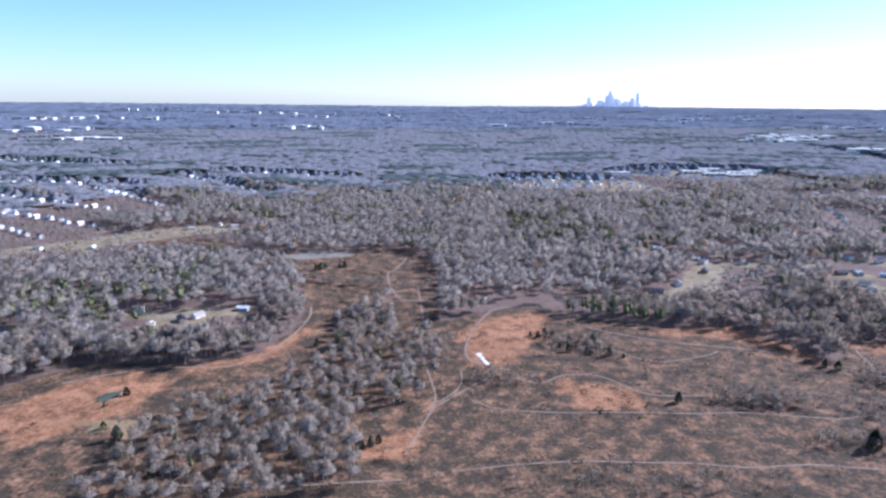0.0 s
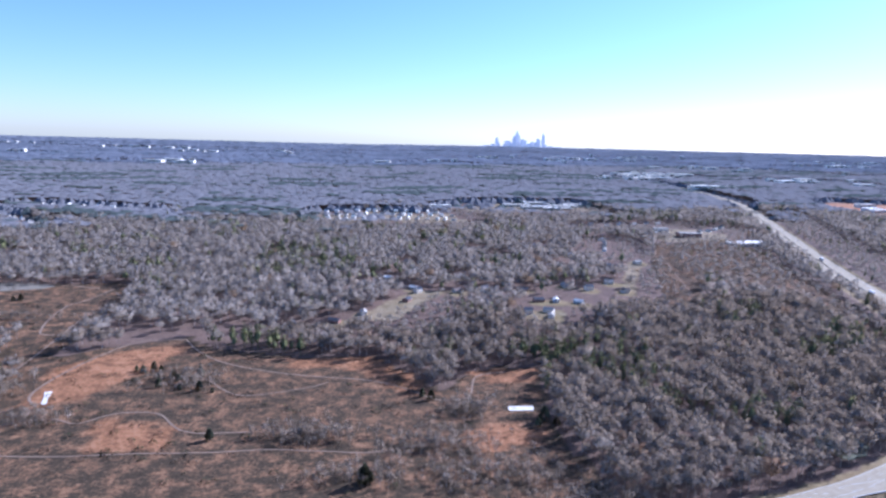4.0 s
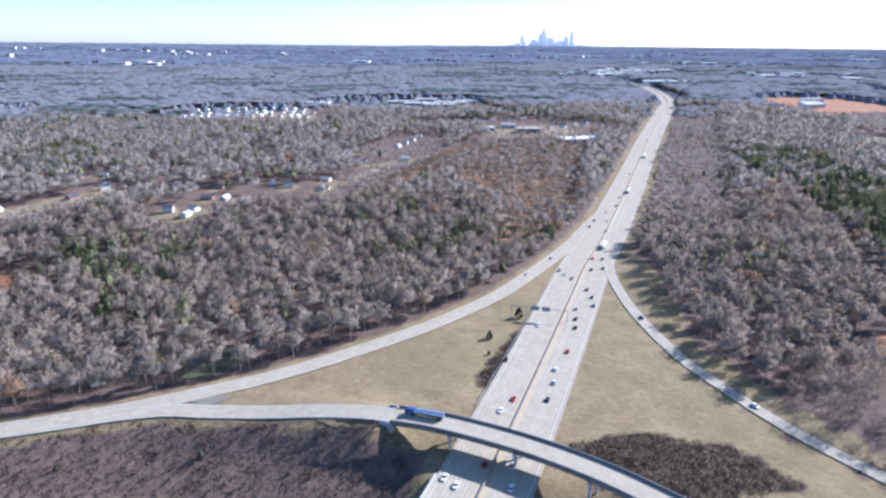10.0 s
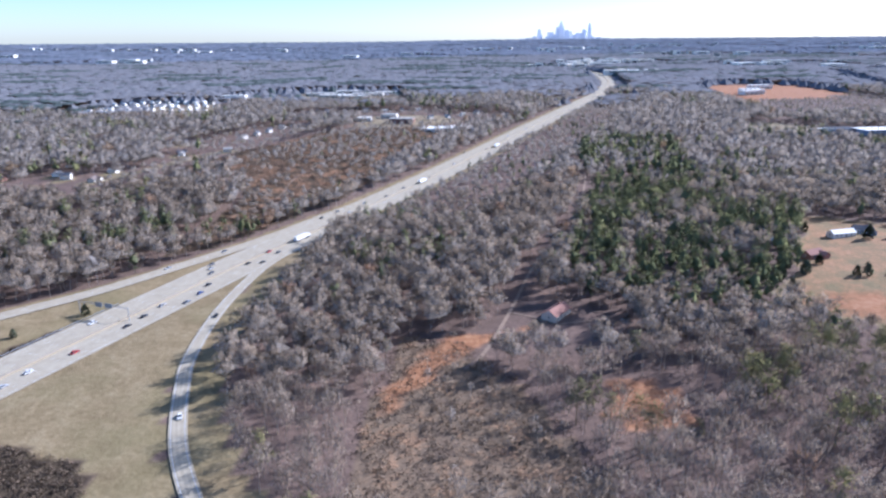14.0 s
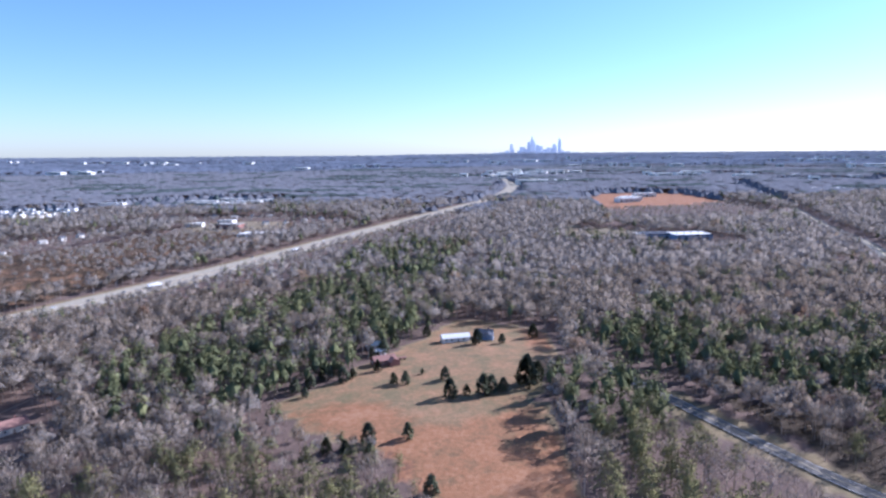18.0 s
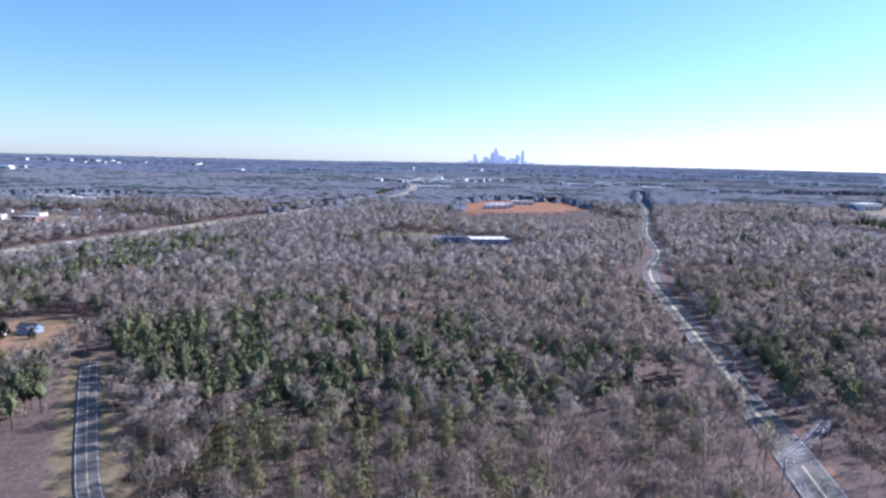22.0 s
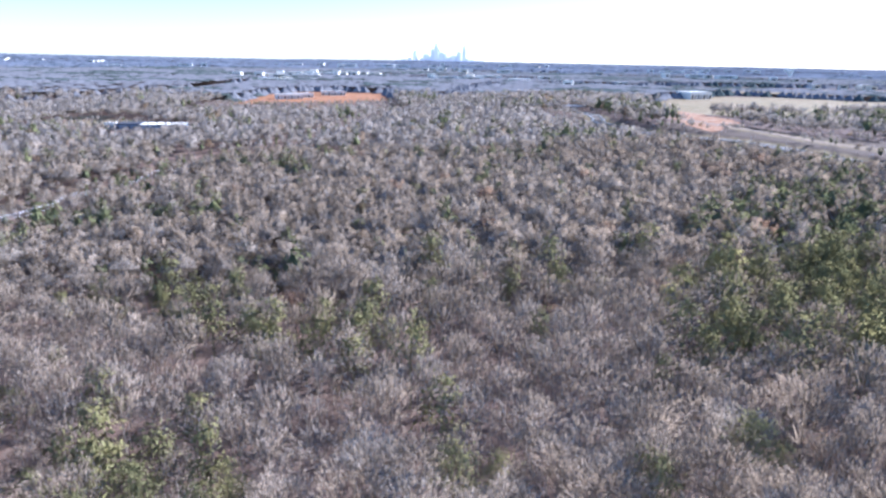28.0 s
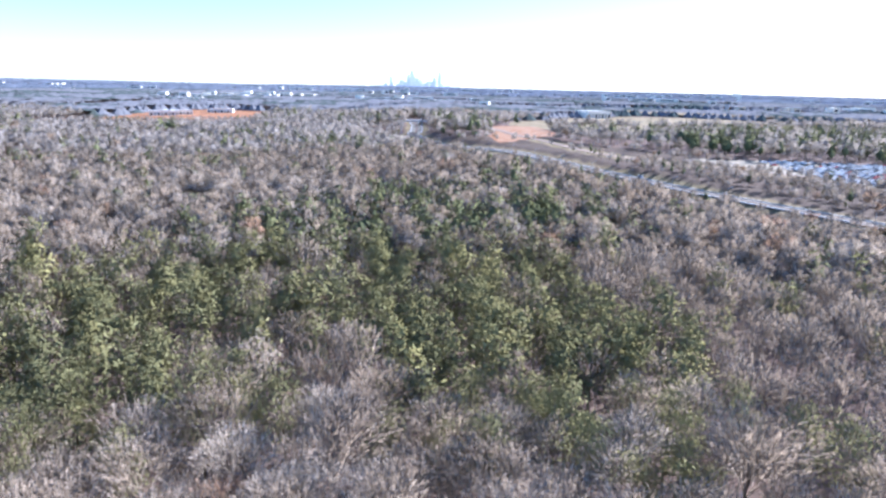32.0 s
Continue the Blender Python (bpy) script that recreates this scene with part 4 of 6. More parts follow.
def bare_trees(x, y, z, h, limbs, twigs, fat, sprays=0, spray=0.1):
    """Leafless trees: a tall tapering trunk that forks under a broad domed crown, limbs and twigs that fan out from the fork, and airy sprays of the finest twigs over the dome."""
    n = len(x)
    base = np.column_stack([x, y, z])
    up = unit(np.array([0, 0, 1.0]) + RNG.normal(0, 0.06, (n, 3)) * [1, 1, 0])
    tall = h[:, None]
    tris = []
    top = base + up * tall * 0.86
    for a in (0, 2.1, 4.2):
        c = np.array([math.cos(a), math.sin(a), 0])
        e = np.array([math.cos(a + 2.1), math.sin(a + 2.1), 0])
        r = tall * 0.0135
        tris.append(np.stack([base + c * r, base + e * r, top], 1)[:, None])
    wide = RNG.uniform(0.27, 0.42, (n, 1)) * tall
    deep = RNG.uniform(0.21, 0.31, (n, 1)) * tall
    heart = base + up * (tall - deep)
    fork = base + up * tall * RNG.uniform(0.32, 0.46, (n, 1))

    def dome(k, inner):
        d = unit(RNG.normal(size=(n, k, 3)) + [0, 0, 0.45])
        lumps = 1 + 0.16 * np.sin(3.0 * np.arctan2(d[..., 1], d[..., 0]) + 9.0 * wide / tall)[..., None]
        return d, heart[:, None] + d * lumps * np.stack([wide + 0 * d[..., 0], wide + 0 * d[..., 0], deep + 0 * d[..., 0]], -1) * RNG.uniform(inner, 1, (n, k, 1))

    s0 = RNG.uniform(0.34, 0.66, (n, limbs))
    a = base[:, None] + up[:, None] * (tall * s0)[..., None]
    _, b = dome(limbs, 0.75)
    tris.append(slivers(a, b, 0.0085 * tall * fat**0.35 * np.ones((n, limbs))))
    half = twigs // 2
    k = RNG.integers(0, limbs, (n, half))
    rows = np.arange(n)[:, None]
    u = RNG.uniform(0.4, 1.0, (n, half))[..., None]
    p = a[rows, k] * (1 - u) + b[rows, k] * u
    way = unit(unit(b[rows, k] - a[rows, k]) * 0.8 + RNG.normal(0, 0.35, (n, half, 3)) + [0, 0, 0.3])
    tris.append(slivers(p, p + way * (tall * RNG.uniform(0.08, 0.17, (n, half)))[..., None], 0.0068 * tall * fat * np.ones((n, half))))
    d, p = dome(twigs - half, 0.5)
    way = unit(unit(p - fork[:, None]) + RNG.normal(0, 0.32, d.shape))
    p = p - way * (tall * 0.09)[..., None]
    tris.append(slivers(p, p + way * (tall * RNG.uniform(0.09, 0.17, d.shape[:2]))[..., None], 0.0068 * tall * fat * np.ones(d.shape[:2])))
    if sprays:
        d, p = dome(sprays, 0.45)
        p = p - (p - heart[:, None]) * 0.10
        way = unit(unit(p - fork[:, None]) + RNG.normal(0, 0.42, d.shape))
        tall_by = (tall * spray * RNG.uniform(0.8, 1.5, d.shape[:2]))[..., None]
        side = unit(np.cross(way, RNG.normal(size=d.shape))) * tall_by * (0.17 if spray < 0.1 else 0.37)
        tip = p + way * tall_by * 0.75
        tris.append(np.stack([p - way * tall_by * 0.75, tip + side, tip - side], -2))
    return np.concatenate(tris, 1)


def pine_trees(x, y, z, h, tufts, leaves, size):
    """Pines: a bare lower trunk and needle tufts on rising whorls of boughs."""
    n = len(x)
    base = np.column_stack([x, y, z])
    tris = []
    top = base + [0, 0, 1] * h[:, None]
    for a in (0, 2.1, 4.2):
        c, e = np.array([math.cos(a), math.sin(a), 0]), np.array([math.cos(a + 2.1), math.sin(a + 2.1), 0])
        tris.append(np.stack([base + c * h[:, None] * 0.014, base + e * h[:, None] * 0.014, top], 1)[:, None])
    s = np.linspace(0.38, 0.98, tufts)[None] + RNG.normal(0, 0.03, (n, tufts))
    az = RNG.uniform(0, 6.283, (n, tufts))
    r = h[:, None] * (0.03 + 0.235 * np.clip(1 - (s - 0.35) / 0.68, 0, 1) ** 0.75) * RNG.uniform(0.35, 1.1, (n, tufts))
    c = base[:, None] + np.stack([np.cos(az) * r, np.sin(az) * r, s * h[:, None]], -1)
    p = c[:, :, None] + RNG.normal(0, 1, (n, tufts, leaves, 3)) * [1, 1, 0.6] * (h[:, None, None, None] * 0.055)
    d1 = unit(RNG.normal(0, 1, p.shape) + [0, 0, 0.3])
    d2 = unit(np.cross(d1, RNG.normal(0, 1, p.shape)))
    w = (h[:, None, None] * size * RNG.uniform(0.7, 1.3, p.shape[:3]))[..., None]
    leaf = np.stack([p - d1 * w, p + d2 * w * 0.55, p + d1 * w], -2)
    tris.append(leaf.reshape(n, -1, 3, 3))
    return np.concatenate(tris, 1)


def cores(x, y, z, h, size):
    """The dense heart of each crown: a small ragged dome of close needles or twigs."""
    n, k = len(x), 6
    az = np.arange(k) * 2 * np.pi / k + RNG.uniform(0, 1, (n, 1))
    r = h[:, None] * 0.30 * size * RNG.uniform(0.7, 1.15, (n, k))
    ring = np.stack([x[:, None] + np.cos(az) * r, y[:, None] + np.sin(az) * r, z[:, None] + h[:, None] * RNG.uniform(0.42, 0.68, (n, k))], -1)
    top = np.column_stack([x, y, z + h * (0.62 + 0.3 * size)])[:, None]
    low = np.column_stack([x, y, z + h * 0.3])[:, None]
    nxt = np.roll(ring, -1, 1)
    return np.concatenate([np.stack([np.repeat(top, k, 1), ring, nxt], -2), np.stack([np.repeat(low, k, 1), nxt, ring], -2)], 1)


def crown_hearts(x, y, z, h, size):
    """The close twigs inside each leafless crown: a shallow ragged dome, its colour darkened for inner shade."""
    n, k = len(x), 6
    az = np.arange(k) * 2 * np.pi / k + RNG.uniform(0, 1, (n, 1))
    r = h[:, None] * 0.40 * size * RNG.uniform(0.75, 1.2, (n, k))
    ring = np.stack([x[:, None] + np.cos(az) * r, y[:, None] + np.sin(az) * r, z[:, None] + h[:, None] * RNG.uniform(0.56, 0.72, (n, k))], -1)
    top = np.column_stack([x, y, z + h * 0.86])[:, None]
    low = np.column_stack([x, y, z + h * 0.42])[:, None]
    nxt = np.roll(ring, -1, 1)
    return np.concatenate([np.stack([np.repeat(top, k, 1), ring, nxt], -2), np.stack([np.repeat(low, k, 1), nxt, ring], -2)], 1)


def stand(name, label, x, y, h, kind, dens, tint, material, core=0.0):
    z = ground_z(x, y) - 0.1
    t = bare_trees(x, y, z, h, *dens) if kind == "bare" else pine_trees(x, y, z, h, *dens)
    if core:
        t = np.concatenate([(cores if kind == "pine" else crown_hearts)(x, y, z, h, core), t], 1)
    sprays = dens[3] if len(dens) > 3 else 0
    which = np.zeros((len(x), t.shape[1]), np.int32)
    if sprays:
        which[:, -sprays:] = 1
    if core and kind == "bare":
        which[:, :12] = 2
    if kind == "bare":
        heart = np.column_stack([x, y, z + 0.58 * h])[:, None]
        puff = unit(unit(t.mean(2) - heart) * (0.5 if core < 0.9 else 0.4) + [0, 0, 0.75])
        first = 12 if core else 0
        for i, a in enumerate((1.05, 3.15, 5.25)):
            puff[:, first + i] = (math.cos(a), math.sin(a), 0.4)
        puff[:, :first] = unit(puff[:, :first] * 0.4 + [0, 0, 1.0])
    else:
        axis = np.stack([x[:, None] + 0 * t[:, :, 0, 2], y[:, None] + 0 * t[:, :, 0, 2], t[:, :, :, 2].mean(2) - 0.12 * h[:, None]], -1)
        puff = unit(unit(t.mean(2) - axis) + [0, 0, 0.35])
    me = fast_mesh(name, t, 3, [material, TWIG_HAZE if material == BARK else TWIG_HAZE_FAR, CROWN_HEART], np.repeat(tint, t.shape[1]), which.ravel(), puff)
    return tagged(new(name, me), label, "woods", kind="stuff")


def tree_tints(n, x, y):
    t = np.clip(RNG.normal(0.42, 0.1, n) + 0.16 * (wave(x, y, 45, 2.0) - 0.5), 0.0, 0.8)
    return np.where(RNG.random(n) < 0.02, RNG.uniform(0.88, 1.0, n), t)


def near_spots():
    """Places of the trees that stand nearest to the flight line, which are built one by one."""
    x, y = seed(100, 330, 4.3, -100, 1150, (30, 135))
    d = near(x, y) - 0.03 * x
    order = np.argsort(d)[:385]
    x, y = x[order], y[order]
    return x, y, RNG.random(len(x)) < np.clip(pine_share(x, y), 0.08, 0.72)


def taken(x, y, hero):
    m = np.zeros(x.shape, bool)
    for hx, hy in zip(hero[0], hero[1]):
        m |= (x - hx) ** 2 + (y - hy) ** 2 < 2.9**2
    return m


def tree_thing(name, label, h, kind, dens, tint, material, category="tree", group="trees of the near woods"):
    """One tree on its own: trunk and crown, and the crown's finest twigs."""
    one = np.zeros(1)
    t = (bare_trees if kind == "bare" else pine_trees)(one, one, one, np.array([h]), *dens)[0]
    heart = np.array([0, 0, 0.58 * h]) if kind == "bare" else np.column_stack([0 * t[:, 0, 2], 0 * t[:, 0, 2], t[:, :, 2].mean(1) - 0.12 * h])
    puff = unit(unit(t.mean(1) - heart) * (0.5 if kind == "bare" else 0.9) + [0, 0, 0.72])
    for i, a in enumerate((1.05, 3.15, 5.25)):
        puff[i] = (math.cos(a), math.sin(a), 0.4)
    ob = base_at(name, label, category, group)
    k = 3 + (dens[0] if kind == "bare" else 0)
    last = len(t) - (dens[3] if kind == "bare" else 0)
    for part_name, a, b, mats in (("trunk", 0, k, [BARK]), ("crown", k, len(t), [material, TWIG_HAZE])):
        o = new(part_name, fast_mesh(part_name, t[a:b], 3, mats, np.full(b - a, tint if part_name != "trunk" or kind == "bare" else 0.2), (np.arange(a, b) >= last).astype(int), puff[a:b]))
        o.parent = ob
    return ob


def base_at(name, label, category, group):
    ob = new(name)
    ob.matrix_world = pose(0, 0, -500)
    return tagged(ob, label, category, group)


def plant_near(hero):
    bare = [tree_thing("bare_tree", lab, h, "bare", (18, n // 2, 0.36, 1100, 0.044), tint, BARK) for h, n, tint, lab in (
        (8.4, 620, 0.40, "leafless grey-brown hardwood with a domed crown"), (7.6, 520, 0.55, "leafless pale grey hardwood with fine twigs"), (9.2, 680, 0.30, "tall leafless brown hardwood in the woods"),
        (8.0, 560, 0.70, "leafless hardwood with whitish limbs"), (6.8, 460, 0.45, "smaller leafless hardwood among taller trees"), (7.2, 560, 0.95, "oak still holding rust-brown leaves"))]
    pine = [tree_thing("pine_tree", lab, h, "pine", (40, 44, 0.0165), tint, NEEDLES, "pine tree") for h, tint, lab in (
        (8.6, 0.5, "olive-green pine with tiered tufts"), (7.6, 0.75, "yellow-green young pine in the woods"), (9.2, 0.35, "tall dark green pine in the woods"), (6.6, 0.6, "short bushy green pine"))]
    for x, y, p in zip(*hero):
        kinds = pine if p else bare
        w = (1, 1, 1, 1) if p else (5, 5, 4, 2, 4, 1)
        ob = random.choices(kinds, w)[0]
        m = pose(x, y, float(ground_z(x, y)) - 0.1, random.uniform(-3, 3), random.uniform(-3, 3), random.uniform(0, 360)) @ Matrix.Scale(random.uniform(0.9, 1.2) * float(old_growth(x, y)), 4)
        c = copy_thing(ob, m)
        c.matrix_basis = m
    for k in bare + pine:
        for o in (*k.children_recursive, k):
            bpy.data.objects.remove(o)


BANDS = [  # distance from the flight line, cell, bare tree's limbs and twigs and fatness, pine's tufts and leaves and size, height factor
    ((30, 120), 4.1, (9, 60, 0.55, 300, 0.064), (26, 16, 0.032), 1.0),
    ((120, 290), 4.2, (4, 14, 1.0, 76, 0.115), (13, 6, 0.065), 1.0),
    ((290, 680), 5.2, (1, 2, 1.6, 20, 0.19), (7, 3, 0.115), 1.0),
]


def woods():
    hero = near_spots()
    for i, (dist, cell, bare, pine, tall) in enumerate(BANDS):
        x, y = seed(80, dist[1] + 110, cell, -560, 1700, dist)
        if i == 0:
            keep = ~taken(x, y, hero)
            x, y = x[keep], y[keep]
        share = pine_share(x, y)
        isp = RNG.random(len(x)) < share
        hb = np.clip(RNG.normal(7.7, 1.3, len(x)), 3.5, 10.5) * tall * young(x, y) * old_growth(x, y)
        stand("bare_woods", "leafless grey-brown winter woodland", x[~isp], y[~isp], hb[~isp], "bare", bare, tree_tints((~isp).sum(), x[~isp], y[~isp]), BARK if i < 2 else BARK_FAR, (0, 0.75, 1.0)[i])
        stand("pine_woods", "dark green pines among the bare woods", x[isp], y[isp], hb[isp] * 1.1, "pine", pine, np.clip(RNG.normal(0.46, 0.2, isp.sum()), 0, 1), NEEDLES if i == 0 else NEEDLES_FAR, (0, 0.5, 0.6)[i])
    plant_near(hero)
    # saplings and brush under the near woods
    x, y = seed(80, 420, 4.7, -300, 1300, (30, 215))
    stand("undergrowth", "leafless saplings and brush under the trees", x, y, RNG.uniform(2.0, 4.2, len(x)), "bare", (3, 10, 2.0, 8, 0.16), np.clip(tree_tints(len(x), x, y) - 0.1, 0, 1), BARK)
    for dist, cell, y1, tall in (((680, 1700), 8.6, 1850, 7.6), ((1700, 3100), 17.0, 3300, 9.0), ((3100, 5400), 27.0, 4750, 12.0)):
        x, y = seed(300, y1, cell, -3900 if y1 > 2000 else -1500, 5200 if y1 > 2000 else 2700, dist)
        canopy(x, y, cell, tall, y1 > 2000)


def canopy(x, y, cell, tall, hazy):
    """Far woods: a rounded, ragged crown for each tree, with haze put into the wood colours."""
    n, k = len(x), 6
    green = RNG.random(n) < 0.03 + 0.75 * (wave(x, y * 1.6, 58, 0.4) + 0.4 * wave(x, y, 150, 2.0) > 0.98)
    h = RNG.uniform(0.82, 1.08, n) * tall * (1 + 0.12 * green) * young(x, y)
    z = ground_z(x, y)
    top = np.column_stack([x, y, z + h])
    az = np.arange(k) * 2 * np.pi / k + RNG.uniform(0, 1, (n, 1))
    r = cell * RNG.uniform(0.72, 1.0, (n, k))
    ring = np.stack([x[:, None] + np.cos(az) * r, y[:, None] + np.sin(az) * r, (z + h * 0.87)[:, None] + h[:, None] * RNG.uniform(-0.09, 0.05, (n, k))], -1)
    edge = bare_of_trees(x, y - 1.6 * cell) | bare_of_trees(x - 1.2 * cell, y - cell) | bare_of_trees(x + 1.2 * cell, y - cell) | (young(x, y - 1.6 * cell) < young(x, y))
    ring[..., 2] = np.where(edge[:, None], z[:, None] + 0.08 * h[:, None], ring[..., 2])
    t = np.stack([np.repeat(top[:, None], k, 1), ring, np.roll(ring, -1, 1)], -2)
    puff = unit(unit(t.mean(2) - np.column_stack([x, y, z + h * 0.2])[:, None]) + [0, 0, 3.6])
    tint = np.where(green, RNG.uniform(0.0, 0.3, n), 0.5 + 0.5 * (tree_tints(n, x, y) - 0.2))
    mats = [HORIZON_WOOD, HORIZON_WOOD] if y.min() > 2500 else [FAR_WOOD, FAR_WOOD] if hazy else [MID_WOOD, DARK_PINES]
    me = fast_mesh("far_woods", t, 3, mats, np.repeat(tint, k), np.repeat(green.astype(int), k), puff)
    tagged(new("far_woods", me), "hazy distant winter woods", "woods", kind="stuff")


woods()


# ---- bridges and the interchange ----
def base(name, at, label, category, group="", turn=0.0):
    ob = new(name)
    ob.matrix_world = pose(*at, 0, 0, turn)
    return tagged(ob, label, category, group)


def box(bm, x0, x1, y0, y1, z0, z1):
    r = bmesh.ops.create_cube(bm, size=1.0)
    bmesh.ops.scale(bm, verts=r["verts"], vec=(x1 - x0, y1 - y0, z1 - z0))
    bmesh.ops.translate(bm, verts=r["verts"], vec=((x0 + x1) / 2, (y0 + y1) / 2, (z0 + z1) / 2))
    return r["verts"]


def boxes(*sizes):
    bm = bmesh.new()
    for s in sizes:
        box(bm, *s)
    return bm


def rod(bm, a, b, r0, r1=None, sides=8):
    a, b = Vector(a), Vector(b)
    r = bmesh.ops.create_cone(bm, cap_ends=True, segments=sides, radius1=r0, radius2=r0 if r1 is None else r1, depth=(b - a).length)
    m = Matrix.Translation((a + b) / 2) @ (b - a).to_track_quat("Z", "Y").to_matrix().to_4x4()
    bmesh.ops.transform(bm, matrix=m, verts=r["verts"])


def flyover():
    line, half = WAYS["flyover"]
    road = tagged(ribbon("flyover_ramp", line, -half, half, 0.0, CONCRETE), "curving pale concrete flyover ramp", "road", kind="structure")
    marking("lane_line", dashes(line, 0.0, 0.05, 0.02, 1.4, 4.2), MARK_WHITE, road)
    for o in (-half + 0.4, half - 0.4):
        marking("edge_line", line_solid(line, o, 0.05, 0.02), MARK_WHITE, road)
    span = line[line[:, 0] > 309]
    bridge = base("flyover_bridge", (0, 0, 0), "curved concrete flyover bridge with dark parapets and steel girders", "bridge")
    ribbon("deck", span, -half - 0.25, half + 0.25, -0.03, PARAPET, bridge, 0.35)
    for o in (-half - 0.13, half + 0.13):
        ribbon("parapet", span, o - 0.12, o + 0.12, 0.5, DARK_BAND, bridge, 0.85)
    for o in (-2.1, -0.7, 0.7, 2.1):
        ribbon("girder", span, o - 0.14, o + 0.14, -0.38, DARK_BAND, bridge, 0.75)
    d = np.gradient(line[:, :2], axis=0)
    for px in (323.0, 334.6, 347.0, 356.0):
        i = int(np.argmin(abs(line[:, 0] - px)))
        cx, cy, cz = line[i]
        turn = math.degrees(math.atan2(d[i, 1], d[i, 0]))
        foot = float(ground_z(cx, cy)) - 0.5 if px > 345 else WAYS["highway"][0][np.argmin(abs(WAYS["highway"][0][:, 1] - cy)), 2] - 6.0 * (px < 330)
        pier = part("pier", boxes((-0.3, 0.3, -2.5, 2.5, cz - 1.75, cz - 1.1)), PARAPET, bridge)
        pier.matrix_world = pose(cx, cy, 0, 0, 0, turn)
        for o in (-1.6, 1.6):
            bm = bmesh.new()
            rod(bm, (0, o, foot), (0, o, cz - 1.7), 0.28, 0.28, 10)
            part("column", bm, PARAPET, pier)
    i = int(np.argmin(abs(line[:, 0] - 310)))
    cx, cy, cz = line[i]
    wall = part("abutment", boxes((-0.6, 0.25, -3.1, 3.1, cz - 4.5, cz - 0.4), (-2.2, -0.5, -3.2, -2.9, cz - 3.5, cz + 0.3), (-2.2, -0.5, 2.9, 3.2, cz - 3.5, cz + 0.3)), PARAPET, bridge)
    wall.matrix_world = pose(cx, cy, 0, 0, 0, math.degrees(math.atan2(d[i, 1], d[i, 0])))


def motorway_bridge():
    line = WAYS["highway"][0]
    span = line[(line[:, 1] > 80) & (line[:, 1] < 129)]
    bridge = base("motorway_bridge", (0, 0, 0), "wide concrete motorway bridge over the sunken loop road", "bridge")
    ribbon("deck", span, -9.3, 9.3, -0.05, PARAPET, bridge, 0.9)
    for o in (-9.15, 9.15):
        ribbon("parapet", span, o - 0.12, o + 0.12, 0.45, PARAPET, bridge, 0.9)
    for y in (98.0, 112.0, 128.0):
        i = int(np.argmin(abs(line[:, 1] - y)))
        cx, cy, cz = line[i]
        p = part("pier", boxes(*[(o - 0.3, o + 0.3, -0.35, 0.35, -3.0, cz - 0.9) for o in (-8, -5, -2, 2, 5, 8)], (-9, 9, -0.4, 0.4, cz - 1.4, cz - 0.9)), PARAPET, bridge)
        p.matrix_world = pose(cx, cy, 0, 0, 0, -22)


def guard_rail(line, offset, name, label):
    p = line[:, :2]
    d = np.gradient(p, axis=0)
    d /= np.linalg.norm(d, axis=1)[:, None]
    side = np.column_stack([d[:, 1], -d[:, 0]])
    rail = base(name, (0, 0, 0), label, "guard rail")
    ribbon("beam", line, offset - 0.03, offset + 0.03, 0.34, STEEL, rail, 0.14)
    bm = bmesh.new()
    for i in range(0, len(p), 2):
        q = p[i] + side[i] * offset
        box(bm, q[0] - 0.04, q[0] + 0.04, q[1] - 0.04, q[1] + 0.04, line[i, 2] - 0.3, line[i, 2] + 0.3)
    part("posts", bm, STEEL, rail)["kind"] = "stuff"


def gantry():
    g = base("sign_gantry", (0, 0, 0), "grey steel sign gantry over the motorway with sign panels", "sign gantry")
    a, b = Vector((342.4, 202.6, 5.0)), Vector((357.8, 198.0, 5.0))
    for foot in (a, b):
        bm = bmesh.new()
        rod(bm, foot - Vector((0, 0, 0.4)), foot + Vector((0, 0, 3.6)), 0.13, 0.1)
        part("post", bm, STEEL, g)
    bm = bmesh.new()
    for h in (3.2, 3.6):
        rod(bm, a + Vector((0, 0, h)), b + Vector((0, 0, h)), 0.05, None, 6)
    for k in range(12):
        u, v = a.lerp(b, k / 12), a.lerp(b, (k + 1) / 12)
        rod(bm, u + Vector((0, 0, 3.2)), v + Vector((0, 0, 3.6)), 0.025, None, 5)
    part("truss", bm, STEEL, g)
    for k in (0.42, 0.62):
        p = a.lerp(b, k)
        s = part("sign_panel", boxes((-1.1, 1.1, -0.05, 0.05, 2.7, 4.0)), SIGN_BACK, g)
        s.matrix_world = pose(p.x, p.y - 0.15, p.z, 0, 0, -17)


flyover()
motorway_bridge()
guard_rail(WAYS["flyover"][0][WAYS["flyover"][0][:, 0] < 309][8:], 2.95, "guard_rail", "thin galvanised guard rail along the flyover ramp")
guard_rail(WAYS["highway"][0][(WAYS["highway"][0][:, 1] > 150) & (WAYS["highway"][0][:, 1] < 205)], -9.4, "guard_rail", "thin galvanised guard rail beside the motorway")
gantry()


# ---- tracks and bare spots ----
def track(name, pts, width, material, label):
    line = level(pts)
    line = np.column_stack([line[:, :2], ground_z(line[:, 0], line[:, 1])])
    line[:, 2] = np.convolve(np.pad(line[:, 2], 1, mode="edge"), np.ones(3) / 3, "valid")
    return tagged(ribbon(name, line, -width / 2, width / 2, 0.10, material), label, "track", kind="structure")


